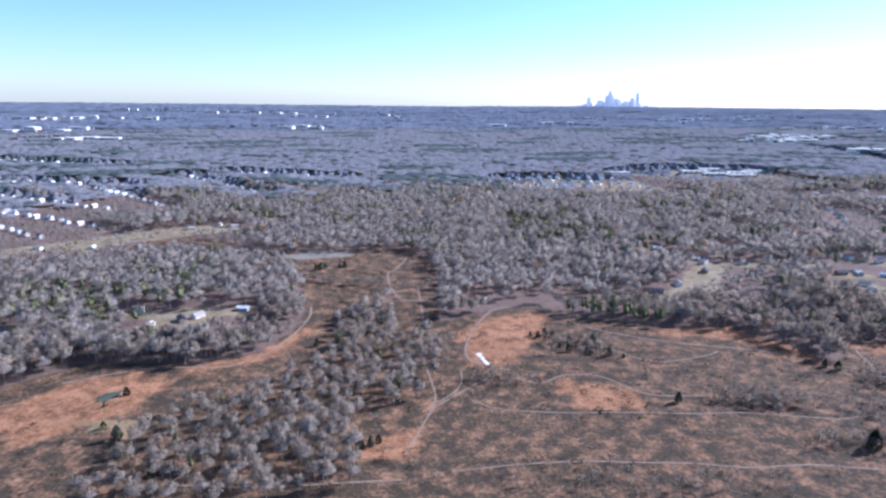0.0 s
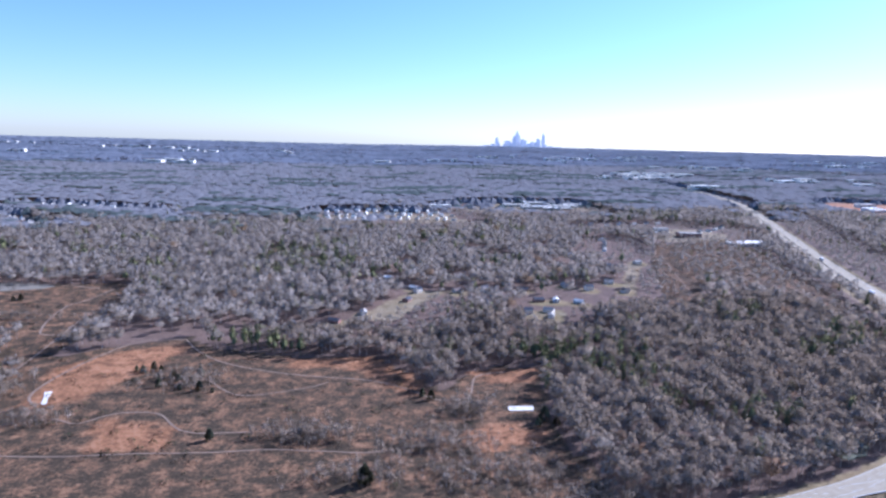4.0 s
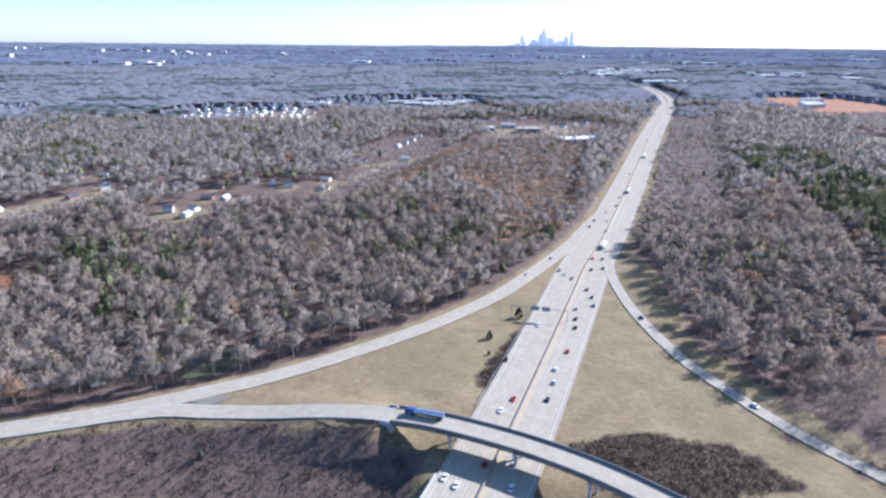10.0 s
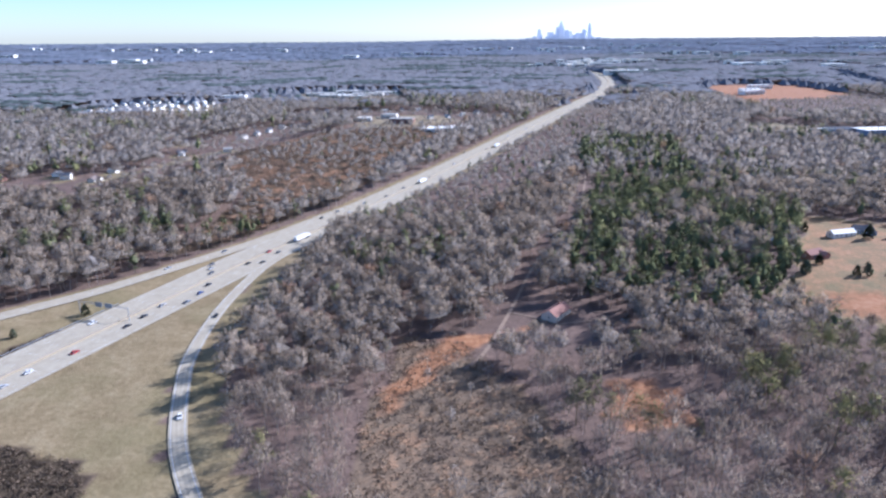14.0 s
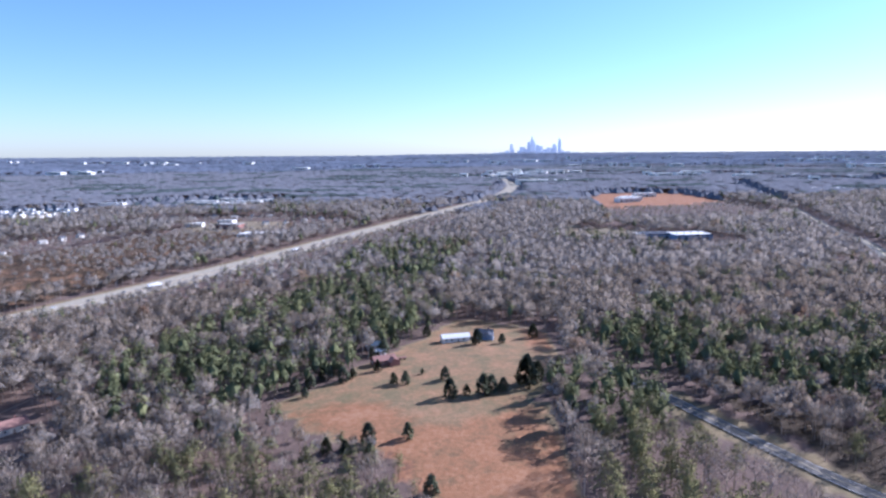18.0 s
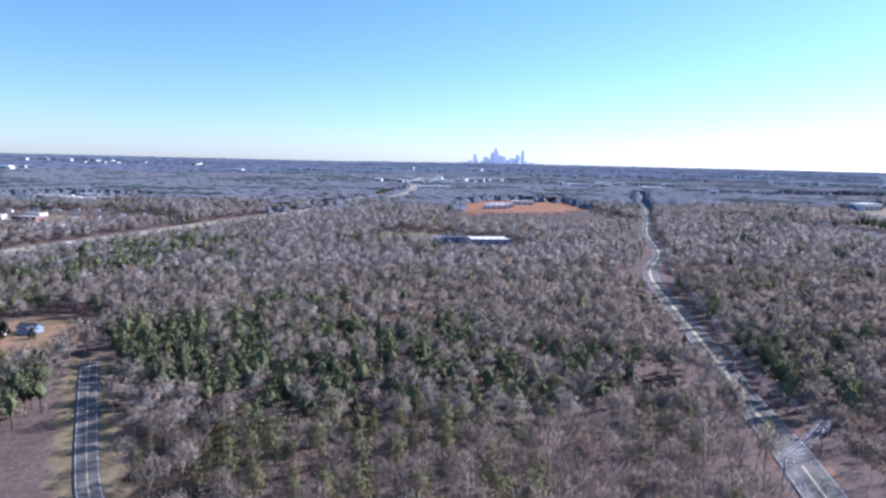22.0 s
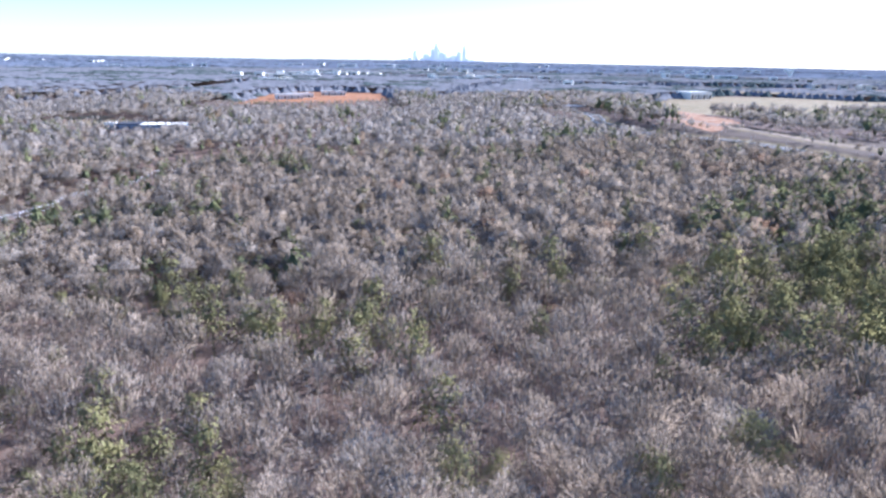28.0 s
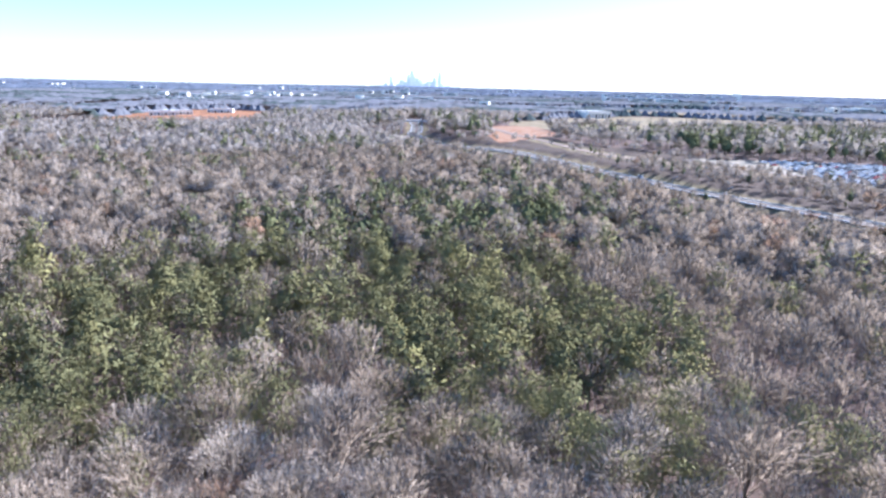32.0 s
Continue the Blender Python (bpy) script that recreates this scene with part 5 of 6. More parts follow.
TRACKS = [
    (0.8, [(3, 156.4), (22, 160), (41, 162), (56, 161.6), (70, 161), (84, 158.8), (101, 160.3), (120, 158.7), (150, 160)]),
    (0.8, [(10, 199), (18, 193), (36, 190.5), (58, 190.5), (79, 190), (96, 191), (111, 189), (126, 187), (141, 191), (160, 196)]),
    (1.0, [(45, 296), (54, 281), (66, 268), (83, 258), (102, 251), (121, 247), (132, 242), (141, 234), (149, 225), (160, 226), (166, 246), (178, 250)]),
    (0.9, [(-6, 190), (0, 196), (10, 209), (16, 215), (26, 216), (35, 212), (44, 219), (57, 218), (65, 208), (72, 203), (90, 203)]),
    (1.2, [(45, 297), (26, 294), (16, 273), (10, 248), (10, 234), (16, 226)]),
    (0.8, [(59, 249), (66, 248), (71, 241), (82, 232), (102, 238), (110, 244)]),
    (0.7, [(0, 198), (4, 204), (7, 212), (7, 222)]),
    (1.6, [(-204, 457), (-175.9, 435.8), (-147.4, 421.3), (-119, 406.3), (-91, 399), (-57.6, 402.9), (-30, 395.4)]),
    (1.2, [(-90.8, 395.5), (-90, 373.5), (-82.1, 354.3), (-80.9, 333.1), (-75.5, 306.9)]),
    (1.2, [(-22, 393.7), (-27, 365.3), (-30.9, 357), (-27.9, 331.2), (-23, 312.5), (-18, 304.7), (-3, 304.9)]),
    (0.9, [(-13, 327.8), (-10, 295.9), (-8, 265.9), (-9, 244), (-4, 215), (-2, 198), (-6, 180), (-10, 165)]),
    (1.3, [(-61, 289.1), (-59.2, 276.2), (-61.3, 256.1), (-68.4, 231.9), (-79.2, 220.9), (-92.9, 219.5), (-108.9, 216.7), (-129.4, 206)]),
    (1.0, [(-56.8, 209.4), (-64.8, 197.4), (-72.8, 183.5), (-83.8, 169.7)]),
    (0.9, [(-78.9, 144.9), (-71, 147.9), (-58, 147.9), (-43, 148), (-10, 152)]),
    (1.0, [(239, 188), (229, 175), (221, 171), (210, 165.5), (194, 163), (170, 158)]),
    (1.0, [(261, 220), (246, 196), (238, 188)]),
    (1.0, [(380.1, 450.7), (364.6, 359.8), (364.2, 324.2), (352.6, 294.4), (347.8, 280)]),
    (0.8, [(298.6, 331.3), (320.3, 407.2), (343.1, 474.1), (369.9, 511.9)]),
    (1.3, [(509.9, 375.8), (492.5, 301.8), (468.5, 238.1), (457.7, 202.7), (449.8, 179.2), (444.9, 170.7)]),
    (0.9, [(455.7, 199.9), (462.7, 196.7), (466.7, 192.2), (479.6, 193.7)]),
    (0.8, [(580.8, 283.9), (584.7, 272.6), (598.6, 261.6)]),
]
for w, pts in TRACKS:
    track("dirt_track", pts, w * 0.75, DIRT, "pale bare dirt track winding through the brush")


def slab(name, outline, material, label, lift=0.12, category="slab"):
    """A flat patch on the ground with a worn outline."""
    bm = bmesh.new()
    c = np.mean(outline, 0)
    pts = []
    for a, b in zip(outline, outline[1:] + outline[:1]):
        for u in (0, 0.25, 0.5, 0.75):
            p = np.array(a) * (1 - u) + np.array(b) * u
            pts.append(c + (p - c) * random.uniform(0.93, 1.06))
    top = [bm.verts.new((x, y, float(ground_z(x, y)) + lift)) for x, y in pts]
    low = [bm.verts.new((x, y, float(ground_z(x, y)) - lift)) for x, y in pts]
    bm.faces.new(top)
    for i in range(len(pts)):
        j = (i + 1) % len(pts)
        bm.faces.new((low[i], low[j], top[j], top[i]))
    bmesh.ops.recalc_face_normals(bm, faces=bm.faces)
    return tagged(part(name, bm, material), label, category, kind="structure")


slab("concrete_pad", [(172.5, 216.5), (181, 216.5), (180.5, 212.5), (172, 213)], CONCRETE_SLAB, "bleached white concrete slab in the clearing")
slab("spoil_heap", [(13, 238), (15.2, 239), (16.6, 233), (18.2, 228), (16.5, 228), (15, 233)], CONCRETE_SLAB, "white gravel spoil on the red clay")
slab("paved_yard", [(-95.9, 379.7), (-81.6, 405), (-56.6, 400.9), (-56.5, 391.4), (-85.3, 372.2)], OLD_ASPHALT, "grey disused asphalt yard")
slab("pond", [(-112.4, 196.5), (-109.8, 199.3), (-106.3, 201), (-106, 196.8), (-107.8, 193), (-110.4, 192.4)], WATER, "small still pond in orange clay", category="pond")
slab("marsh_water", [(257, 177), (260, 183), (266, 185), (272, 183), (273, 176), (267, 170), (260, 168)], WATER, "dark shallow marsh water among bare trees", category="pond")
slab("lake", [(640, 560), (655, 575), (672, 570), (668, 556), (650, 552)], WATER, "small lake among the woods", category="pond")
slab("gravel_apron", [(262, 158.2), (268, 160), (275, 158.5), (270, 155.6)], OLD_ASPHALT, "dark asphalt wedge between the ramps")


# ---- buildings ----
def gable(bm, w, d, h, rise, over=0.15):
    """A gabled roof with eaves, ridge along x."""
    a = [(-w / 2 - over, -d / 2 - over, h - 0.06), (w / 2 + over, -d / 2 - over, h - 0.06), (w / 2 + over, 0, h + rise), (-w / 2 - over, 0, h + rise), (-w / 2 - over, d / 2 + over, h - 0.06), (w / 2 + over, d / 2 + over, h - 0.06)]
    top = [bm.verts.new(v) for v in a]
    low = [bm.verts.new((x, y, z - 0.1)) for x, y, z in a]
    for f in ((0, 1, 2, 3), (3, 2, 5, 4)):
        bm.faces.new([top[i] for i in f])
        bm.faces.new([low[i] for i in reversed(f)])
    for i, j in ((0, 1), (1, 2), (2, 5), (5, 4), (4, 3), (3, 0)):
        bm.faces.new((top[j], top[i], low[i], low[j]))


def gable_wall(bm, w, d, h, rise):
    """Walls with pointed ends under a gabled roof."""
    lo = [bm.verts.new((x * w / 2, y * d / 2, -0.6)) for x, y in ((-1, -1), (1, -1), (1, 1), (-1, 1))]
    hi = [bm.verts.new((x * w / 2, y * d / 2, h)) for x, y in ((-1, -1), (1, -1), (1, 1), (-1, 1))]
    tip = [bm.verts.new((x * w / 2, 0, h + rise - 0.08)) for x in (-1, 1)]
    bm.faces.new((lo[0], lo[1], hi[1], hi[0]))
    bm.faces.new((lo[2], lo[3], hi[3], hi[2]))
    bm.faces.new((lo[1], lo[2], hi[2], tip[1], hi[1]))
    bm.faces.new((lo[3], lo[0], hi[0], tip[0], hi[3]))
    bm.faces.new(lo[::-1])


def house(w, d, h, rise, wall, roof, label, wing=0.0, chimney=False, group="houses among the trees", plain_windows=False):
    """A small house: walls, gabled roof, door, windows, sometimes a wing and a chimney."""
    ob = base("house", (0, 0, -500), label, "house", group)
    bm = bmesh.new()
    gable_wall(bm, w, d, h, rise)
    part("wall", bm, SIDING[wall], ob)
    bm = bmesh.new()
    gable(bm, w, d, h, rise)
    part("roof", bm, ROOFING[roof], ob)
    part("door", boxes((w * 0.05, w * 0.05 + 0.45, -d / 2 - 0.03, -d / 2 + 0.02, -0.1, 0.9)), ROOFING["brown"], ob)
    for x in (-w * 0.36, -w * 0.16, w * 0.28):
        win = part("window", boxes((x - 0.32, x + 0.32, -d / 2 - 0.035, -d / 2 + 0.02, 0.42, 1.02)), SIDING["white"], ob)
        if plain_windows:
            continue
        part("pane", boxes((x - 0.26, x + 0.26, -d / 2 - 0.045, -d / 2 - 0.02, 0.48, 0.96)), GLASS, win)
    if plain_windows:
        return ob
    win = part("window", boxes((-w / 2 - 0.035, -w / 2 + 0.02, -0.35, 0.35, 0.42, 1.02)), SIDING["white"], ob)
    part("pane", boxes((-w / 2 - 0.045, -w / 2 - 0.02, -0.28, 0.28, 0.48, 0.96)), GLASS, win)
    if wing:
        bm = bmesh.new()
        gable_wall(bm, wing, d * 0.8, h * 0.9, rise * 0.8)
        r = part("wing", bm, SIDING[wall], ob)
        r.matrix_local = pose(w * 0.3, -d * 0.55, 0, 0, 0, 90)
        bm = bmesh.new()
        gable(bm, wing, d * 0.8, h * 0.9, rise * 0.8)
        r = part("wing_roof", bm, ROOFING[roof], ob)
        r.matrix_local = pose(w * 0.3, -d * 0.55, 0, 0, 0, 90)
    if chimney:
        part("chimney", boxes((w * 0.2, w * 0.2 + 0.4, 0.1, 0.5, h * 0.6, h + rise + 0.45)), SIDING["brick"], ob)
    return ob


def put(ob, x, y, turn, copy=True, lift=0.0):
    m = pose(x, y, float(ground_z(x, y)) + 0.1 + lift, 0, 0, turn)
    if copy:
        return copy_thing(ob, m)
    ob.matrix_world = m
    return ob


KINDS = [
    house(5.2, 3.2, 1.35, 0.95, "white", "grey", "small white clapboard house with a grey shingle roof"),
    house(5.6, 3.4, 1.35, 0.9, "brick", "dark", "low brick ranch house with a dark shingle roof", chimney=True),
    house(4.8, 3.4, 1.4, 1.1, "cream", "brown", "cream-sided house with a brown shingle roof", wing=2.6),
    house(4.6, 3.0, 2.2, 1.1, "white", "dark", "two-storey white house with a dark roof"),
    house(5.0, 3.0, 1.35, 0.8, "grey", "white", "grey house with a bright metal roof", chimney=True),
]


ESTATE_KINDS = [
    house(5.0, 3.2, 1.4, 1.0, "white", "grey", "small white estate house with a grey roof", group="houses of the estate", plain_windows=True),
    house(4.4, 3.0, 2.2, 1.1, "white", "white", "two-storey estate house, pale and bright in the sun", group="houses of the estate", plain_windows=True),
    house(4.6, 3.2, 2.2, 1.1, "cream", "dark", "two-storey cream estate house with a dark roof", group="houses of the estate", plain_windows=True),
]


def scatter_houses():
    """Houses in ones and twos along the lanes in the woods."""
    for i, (x, y, k) in enumerate(HOUSES):
        put(KINDS[k], x, y, (i * 67) % 180 - 90)


def estate(rows, kinds, seed_at):
    r = random.Random(seed_at)
    for x0, y0, x1, y1, n in rows:
        for i in range(n):
            u = (i + 0.5) / n
            turn = math.degrees(math.atan2(y1 - y0, x1 - x0)) + r.choice((0, 0, 90)) + r.uniform(-8, 8)
            put(ESTATE_KINDS[r.choice(kinds)], x0 + (x1 - x0) * u + r.uniform(-2, 2), y0 + (y1 - y0) * u + r.uniform(-3, 3), turn)


def warehouse(name, w, d, h, wall, roof, label, category="building", dark_side=False, bays=6):
    """A long flat-roofed building with a parapet, doors along the front and boxes on the roof."""
    ob = base(name, (0, 0, -500), label, category)
    part("wall", boxes((-w / 2, w / 2, -d / 2, d / 2, -7.0 if name in ("far_building", "depot") else -1.0, h)), wall, ob)
    part("roof", boxes((-w / 2 - 0.1, w / 2 + 0.1, -d / 2 - 0.1, d / 2 + 0.1, h, h + 0.2)), roof, ob)
    part("parapet", boxes((-w / 2 - 0.1, w / 2 + 0.1, -d / 2 - 0.14, -d / 2 - 0.1, h - 0.5, h + 0.4)), wall if not dark_side else ROOFING["dark"], ob)
    for i in range(bays):
        x = -w / 2 + (i + 0.5) * w / bays
        part("loading_door" if i % 2 else "window", boxes((x - w / bays * 0.3, x + w / bays * 0.3, -d / 2 - 0.06, -d / 2 + 0.02, 0.2, h * 0.6)), GLASS if not i % 2 else ROOFING["grey"], ob)
        if i % 2:
            part("roof_unit", boxes((x - 0.5, x + 0.5, -0.5, 0.5, h + 0.2, h + 0.7)), ROOFING["grey"], ob)
    return ob


def farm():
    """The farmyard on the slope."""
    barn = house(8.6, 3.2, 1.4, 0.9, "white", "white", "long low barn with a bright white metal roof", group="farm buildings")
    barn.name, barn["category"] = "barn", "barn"
    put(barn, 569.5, 251.3, 14, False)
    put(house(5.6, 3.6, 1.5, 1.1, "blue", "dark", "blue-grey farmhouse with dark roof beside the barn", wing=3.0, chimney=True, group="farm buildings"), 578.5, 254.9, -10, False)
    put(house(6.4, 3.6, 1.5, 1.0, "brick", "red", "farmhouse with red-brown roof and a light gable", wing=3.4, group="farm buildings"), 549.7, 231.2, 28, False)
    put(KINDS[4], 545.6, 246.5, 10)
    shed = house(3.2, 2.4, 1.1, 0.6, "white", "white", "small white shed with a metal roof", group="farm buildings")
    put(shed, 547.6, 240.6, 40, False)
    red = house(7.4, 4.2, 1.5, 1.2, "cream", "red", "long house with a red-brown shingle roof and cream porch", chimney=True, group="")
    put(red, 468.4, 196.8, 52, False)
    car = base("farm_cart", (0, 0, -500), "old red flatbed trailer on the grass", "trailer")
    part("bed", boxes((-1.2, 1.2, -0.5, 0.5, 0.35, 0.55)), SIDING["brick"], car)
    for x in (-0.7, 0.7):
        bm = bmesh.new()
        rod(bm, (x, -0.55, 0.22), (x, 0.55, 0.22), 0.22, None, 10)
        part("wheel", bm, RUBBER, car)
    put(car, 554.6, 234.6, 10, False)


def commerce():
    w, g, b = SIDING["white"], SIDING["grey"], SIDING["brick"]
    put(warehouse("church_hall", 18, 12, 3.4, b, ROOFING["grey"], "dark brick hall with a grey roof and white fascia", dark_side=True), 401.7, 549.1, -5, False)
    put(warehouse("shop", 14, 8, 2.6, w, ROOFING["white"], "low white building with a bright flat roof"), 369.7, 560.6, 4, False)
    put(warehouse("shop", 12, 9, 3.0, w, ROOFING["grey"], "pale two-part building beside the lot"), 389.5, 578.8, -8, False)
    put(warehouse("works", 25, 16, 3.6, SIDING["blue"], ROOFING["white"], "long dark works building with a bright ribbed roof", dark_side=True, bays=10), 730, 497, 8, False)
    put(warehouse("works", 18, 14, 3.0, SIDING["blue"], ROOFING["dark"], "low dark works building", dark_side=True), 710, 504, 6, False)
    put(warehouse("shed", 6, 5, 3.0, w, ROOFING["white"], "small white shed by the works"), 697, 503, 0, False)
    long_hall = warehouse("school", 34, 9, 2.8, SIDING["cream"], ROOFING["white"], "long low building with a bright white roof", bays=10)
    for x, y, t in ((326.8, 793.2, 4), (297, 769.7, 8), (348.8, 761.5, -4), (372.7, 777, 2), (337, 738.1, 4), (315, 750, 3)):
        put(long_hall, x, y, t)
    put(warehouse("hall", 26, 10, 4.0, w, ROOFING["white"], "bright white hall on the hill"), 203.3, 761.8, 0, False)
    put(warehouse("hall", 16, 9, 4.0, SIDING["cream"], ROOFING["red"], "tan church with a red-brown roof"), 509.1, 709.4, 5, False)
    put(warehouse("hall", 14, 9, 3.5, SIDING["cream"], ROOFING["white"], "cream hall with a pale roof"), 461, 675.3, -4, False)
    put(warehouse("depot", 40, 14, 2.6, w, ROOFING["white"], "long low depot with a bright roof"), 438.6, 517.3, 12, False)
    frame = warehouse("unfinished_block", 26, 11, 4.2, w, ROOFING["white"], "white unfinished building on the red clay site", bays=8)
    for x, y, t in ((762, 770, 20), (770, 790, 20), (800, 838, 5)):
        put(frame, x, y, t)
    put(warehouse("hangar", 34, 22, 8, w, ROOFING["white"], "large white aircraft hangar", bays=7), 1214, 846, 25, False)
    put(warehouse("depot", 62, 14, 4, w, ROOFING["white"], "very long white warehouse"), 1034, 850, -6, False, 2.5)
    put(warehouse("terminal", 70, 26, 8, SIDING["cream"], ROOFING["white"], "broad pale terminal building"), 1454, 541.8, -10, False)
    tower = base("control_tower", (1470, 1030, float(ground_z(1470, 1030))), "tall grey airport control tower", "control tower")
    part("shaft", boxes((-2.0, 2.0, -2.0, 2.0, -2, 15)), SIDING["grey"], tower)
    part("cab", boxes((-2.8, 2.8, -2.8, 2.8, 15, 17.5)), GLASS, tower)
    part("cab_roof", boxes((-3.1, 3.1, -3.1, 3.1, 17.5, 18.2)), ROOFING["grey"], tower)
    white = base("radar_tower", (1895, 1780, float(ground_z(1895, 1780))), "white tower with an overhanging head", "tower")
    part("shaft", boxes((-4, 4, -4, 4, -2, 17)), SIDING["white"], white)
    part("head", boxes((-15, 6, -5, 5, 17, 24)), SIDING["white"], white)
    bridge = base("road_bridge", (0, 0, 0), "low concrete road bridge over the airport road", "bridge")
    z = float(ground_z(1002, 590))
    part("deck", boxes((-27, 27, -3.5, 3.5, z + 3.0, z + 4.2)), PARAPET, bridge).matrix_world = pose(1004, 590, 0, 0, 0, 10)
    for x in (-15, 0, 15):
        part("pier", boxes((x - 0.8, x + 0.8, -3, 3, z - 3, z + 3.1)), PARAPET, bridge).matrix_world = pose(1004, 590, 0, 0, 0, 10)


def distant_buildings():
    """Bright roofs of sheds and shops far off among the woods."""
    r = random.Random(11)
    kinds = [warehouse("far_building", w, d, h, SIDING[c], ROOFING[f], "bright far-off commercial building", bays=1) for w, d, h, c, f in ((34, 18, 4, "white", "white"), (20, 14, 4, "cream", "white"), (46, 18, 4, "white", "white"), (14, 12, 7, "white", "white"), (13, 10, 5, "cream", "grey"))]
    for (x, y), n, spread in FAR_GROUPS:
        for _ in range(n):
            px, py = x + r.gauss(0, spread * 0.5), y + r.gauss(0, spread * 0.3)
            put(r.choice(kinds), px, py, r.uniform(-25, 25), lift=6.0 if py > 1500 else 3.0)


def skyline():
    """The downtown towers on the horizon, in haze-paled materials with an added glow."""
    y0 = 4600.0
    z0 = float(ground_z(1230, y0))
    # offset, width, height, stepped top, stone
    towers = [(-172, 26, 92, 1, 1), (-160, 16, 46, 0, 0), (-88, 44, 66, 0, 1), (-64, 30, 52, 0, 0), (-40, 26, 108, 1, 0), (-12, 30, 150, 3, 1), (6, 24, 112, 1, 0), (26, 34, 84, 1, 1), (48, 44, 74, 0, 0),
              (70, 20, 44, 0, 1), (92, 30, 48, 0, 0), (118, 36, 62, 0, 1), (140, 22, 58, 0, 0), (158, 26, 92, 1, 0), (178, 20, 84, 0, 1), (200, 24, 134, 2, 1), (222, 34, 40, 0, 0), (-210, 30, 36, 0, 1), (-120, 30, 34, 0, 0), (260, 46, 26, 0, 1), (-250, 50, 22, 0, 0), (320, 60, 20, 0, 1), (-300, 44, 18, 0, 1), (380, 50, 16, 0, 0)]
    for x, w, h, steps_up, stone in towers:
        w, h = w * 0.84, h * 0.8
        ob = base("skyscraper", (1155 + x * 0.88, y0 + (x * 7) % 60, z0), "pale hazy skyscraper of the downtown skyline" if h > 40 else "low hazy downtown block", "skyscraper", "downtown skyline")
        m = TOWER_STONE if stone else TOWER_GLASS
        part("shaft", boxes((-w / 2, w / 2, -w / 2, w / 2, -10, h * (0.8 if steps_up else 1.0))), m, ob)
        for k in range(steps_up):
            a, b = 0.8 + 0.2 * k / steps_up, 0.8 + 0.2 * (k + 1) / steps_up
            q = w * (0.76 - 0.2 * k) / 2
            part("setback", boxes((-q, q, -q, q, h * a, h * b)), m, ob)
        if steps_up > 1:
            bm = bmesh.new()
            rod(bm, (0, 0, h), (0, 0, h * 1.1), 2.2, 0.6, 6)
            part("spire", bm, m, ob)


scatter_houses()
for rows, kinds, at in zip(ESTATES, ((0, 1, 1, 2), (0, 1, 2), (0, 2)), (3, 5, 8)):
    estate(rows, kinds, at)
farm()
commerce()
distant_buildings()
skyline()
for k in KINDS + ESTATE_KINDS:
    for o in (*k.children_recursive, k):
        bpy.data.objects.remove(o)


# ---- traffic ----
def car(paint, label, van=False):
    """A car: shaped body, glazed cabin, four wheels with rims, lamps."""
    L, W, H = (2.15, 0.84, 0.66) if not van else (2.4, 0.9, 0.86)
    ob = base("car" if not van else "van", (0, 0, -500), label, "car" if not van else "van", "traffic on the roads")
    side = [(-1.0, 0.18), (-1.0, 0.42), (-0.9, 0.60), (0.45, 0.60), (0.95, 0.50), (1.0, 0.32), (1.0, 0.18)]
    bm = bmesh.new()
    rows = [[bm.verts.new((x * L / 2, s * W / 2 * (1.0 if 0.25 < z < 0.55 else 0.93), z * H)) for x, z in side] for s in (-1, 1)]
    n = len(side)
    bm.faces.new(rows[0])
    bm.faces.new(rows[1][::-1])
    for i in range(n):
        j = (i + 1) % n
        bm.faces.new((rows[0][j], rows[0][i], rows[1][i], rows[1][j]))
    part("body", bm, PAINTS[paint], ob)
    cabin = [(-0.85 if van else -0.72, 0.60), (-0.78 if van else -0.5, 0.97), (0.3 if van else 0.12, 0.97), (0.62 if van else 0.48, 0.60)]
    bm = bmesh.new()
    rows = [[bm.verts.new((x * L / 2, s * W / 2 * (0.9 if z < 0.7 else 0.74), z * H)) for x, z in cabin] for s in (-1, 1)]
    bm.faces.new(rows[0])
    bm.faces.new(rows[1][::-1])
    for i in range(4):
        j = (i + 1) % 4
        bm.faces.new((rows[0][j], rows[0][i], rows[1][i], rows[1][j]))
    part("cabin_glass", bm, GLASS, ob)
    part("roof", boxes((cabin[1][0] * L / 2 - 0.02, cabin[2][0] * L / 2 + 0.02, -W * 0.37, W * 0.37, 0.95 * H, H)), PAINTS[paint], ob)
    for x in (-0.62, 0.62):
        for y in (-1, 1):
            bm = bmesh.new()
            rod(bm, (x * L / 2, y * W * 0.38, 0.155), (x * L / 2, y * W * 0.5, 0.155), 0.155, None, 12)
            w = part("wheel", bm, RUBBER, ob)
            bm = bmesh.new()
            rod(bm, (x * L / 2, y * W * 0.49, 0.155), (x * L / 2, y * W * 0.51, 0.155), 0.09, None, 8)
            part("rim", bm, STEEL, w)
    for y in (-1, 1):
        part("headlight", boxes((L / 2 - 0.03, L / 2 + 0.01, y * W * 0.36 - 0.08, y * W * 0.36 + 0.08, 0.36 * H, 0.45 * H)), STEEL, ob)
        part("tail_light", boxes((-L / 2 - 0.01, -L / 2 + 0.03, y * W * 0.38 - 0.06, y * W * 0.38 + 0.06, 0.36 * H, 0.47 * H)), PAINTS["red"], ob)
    return ob


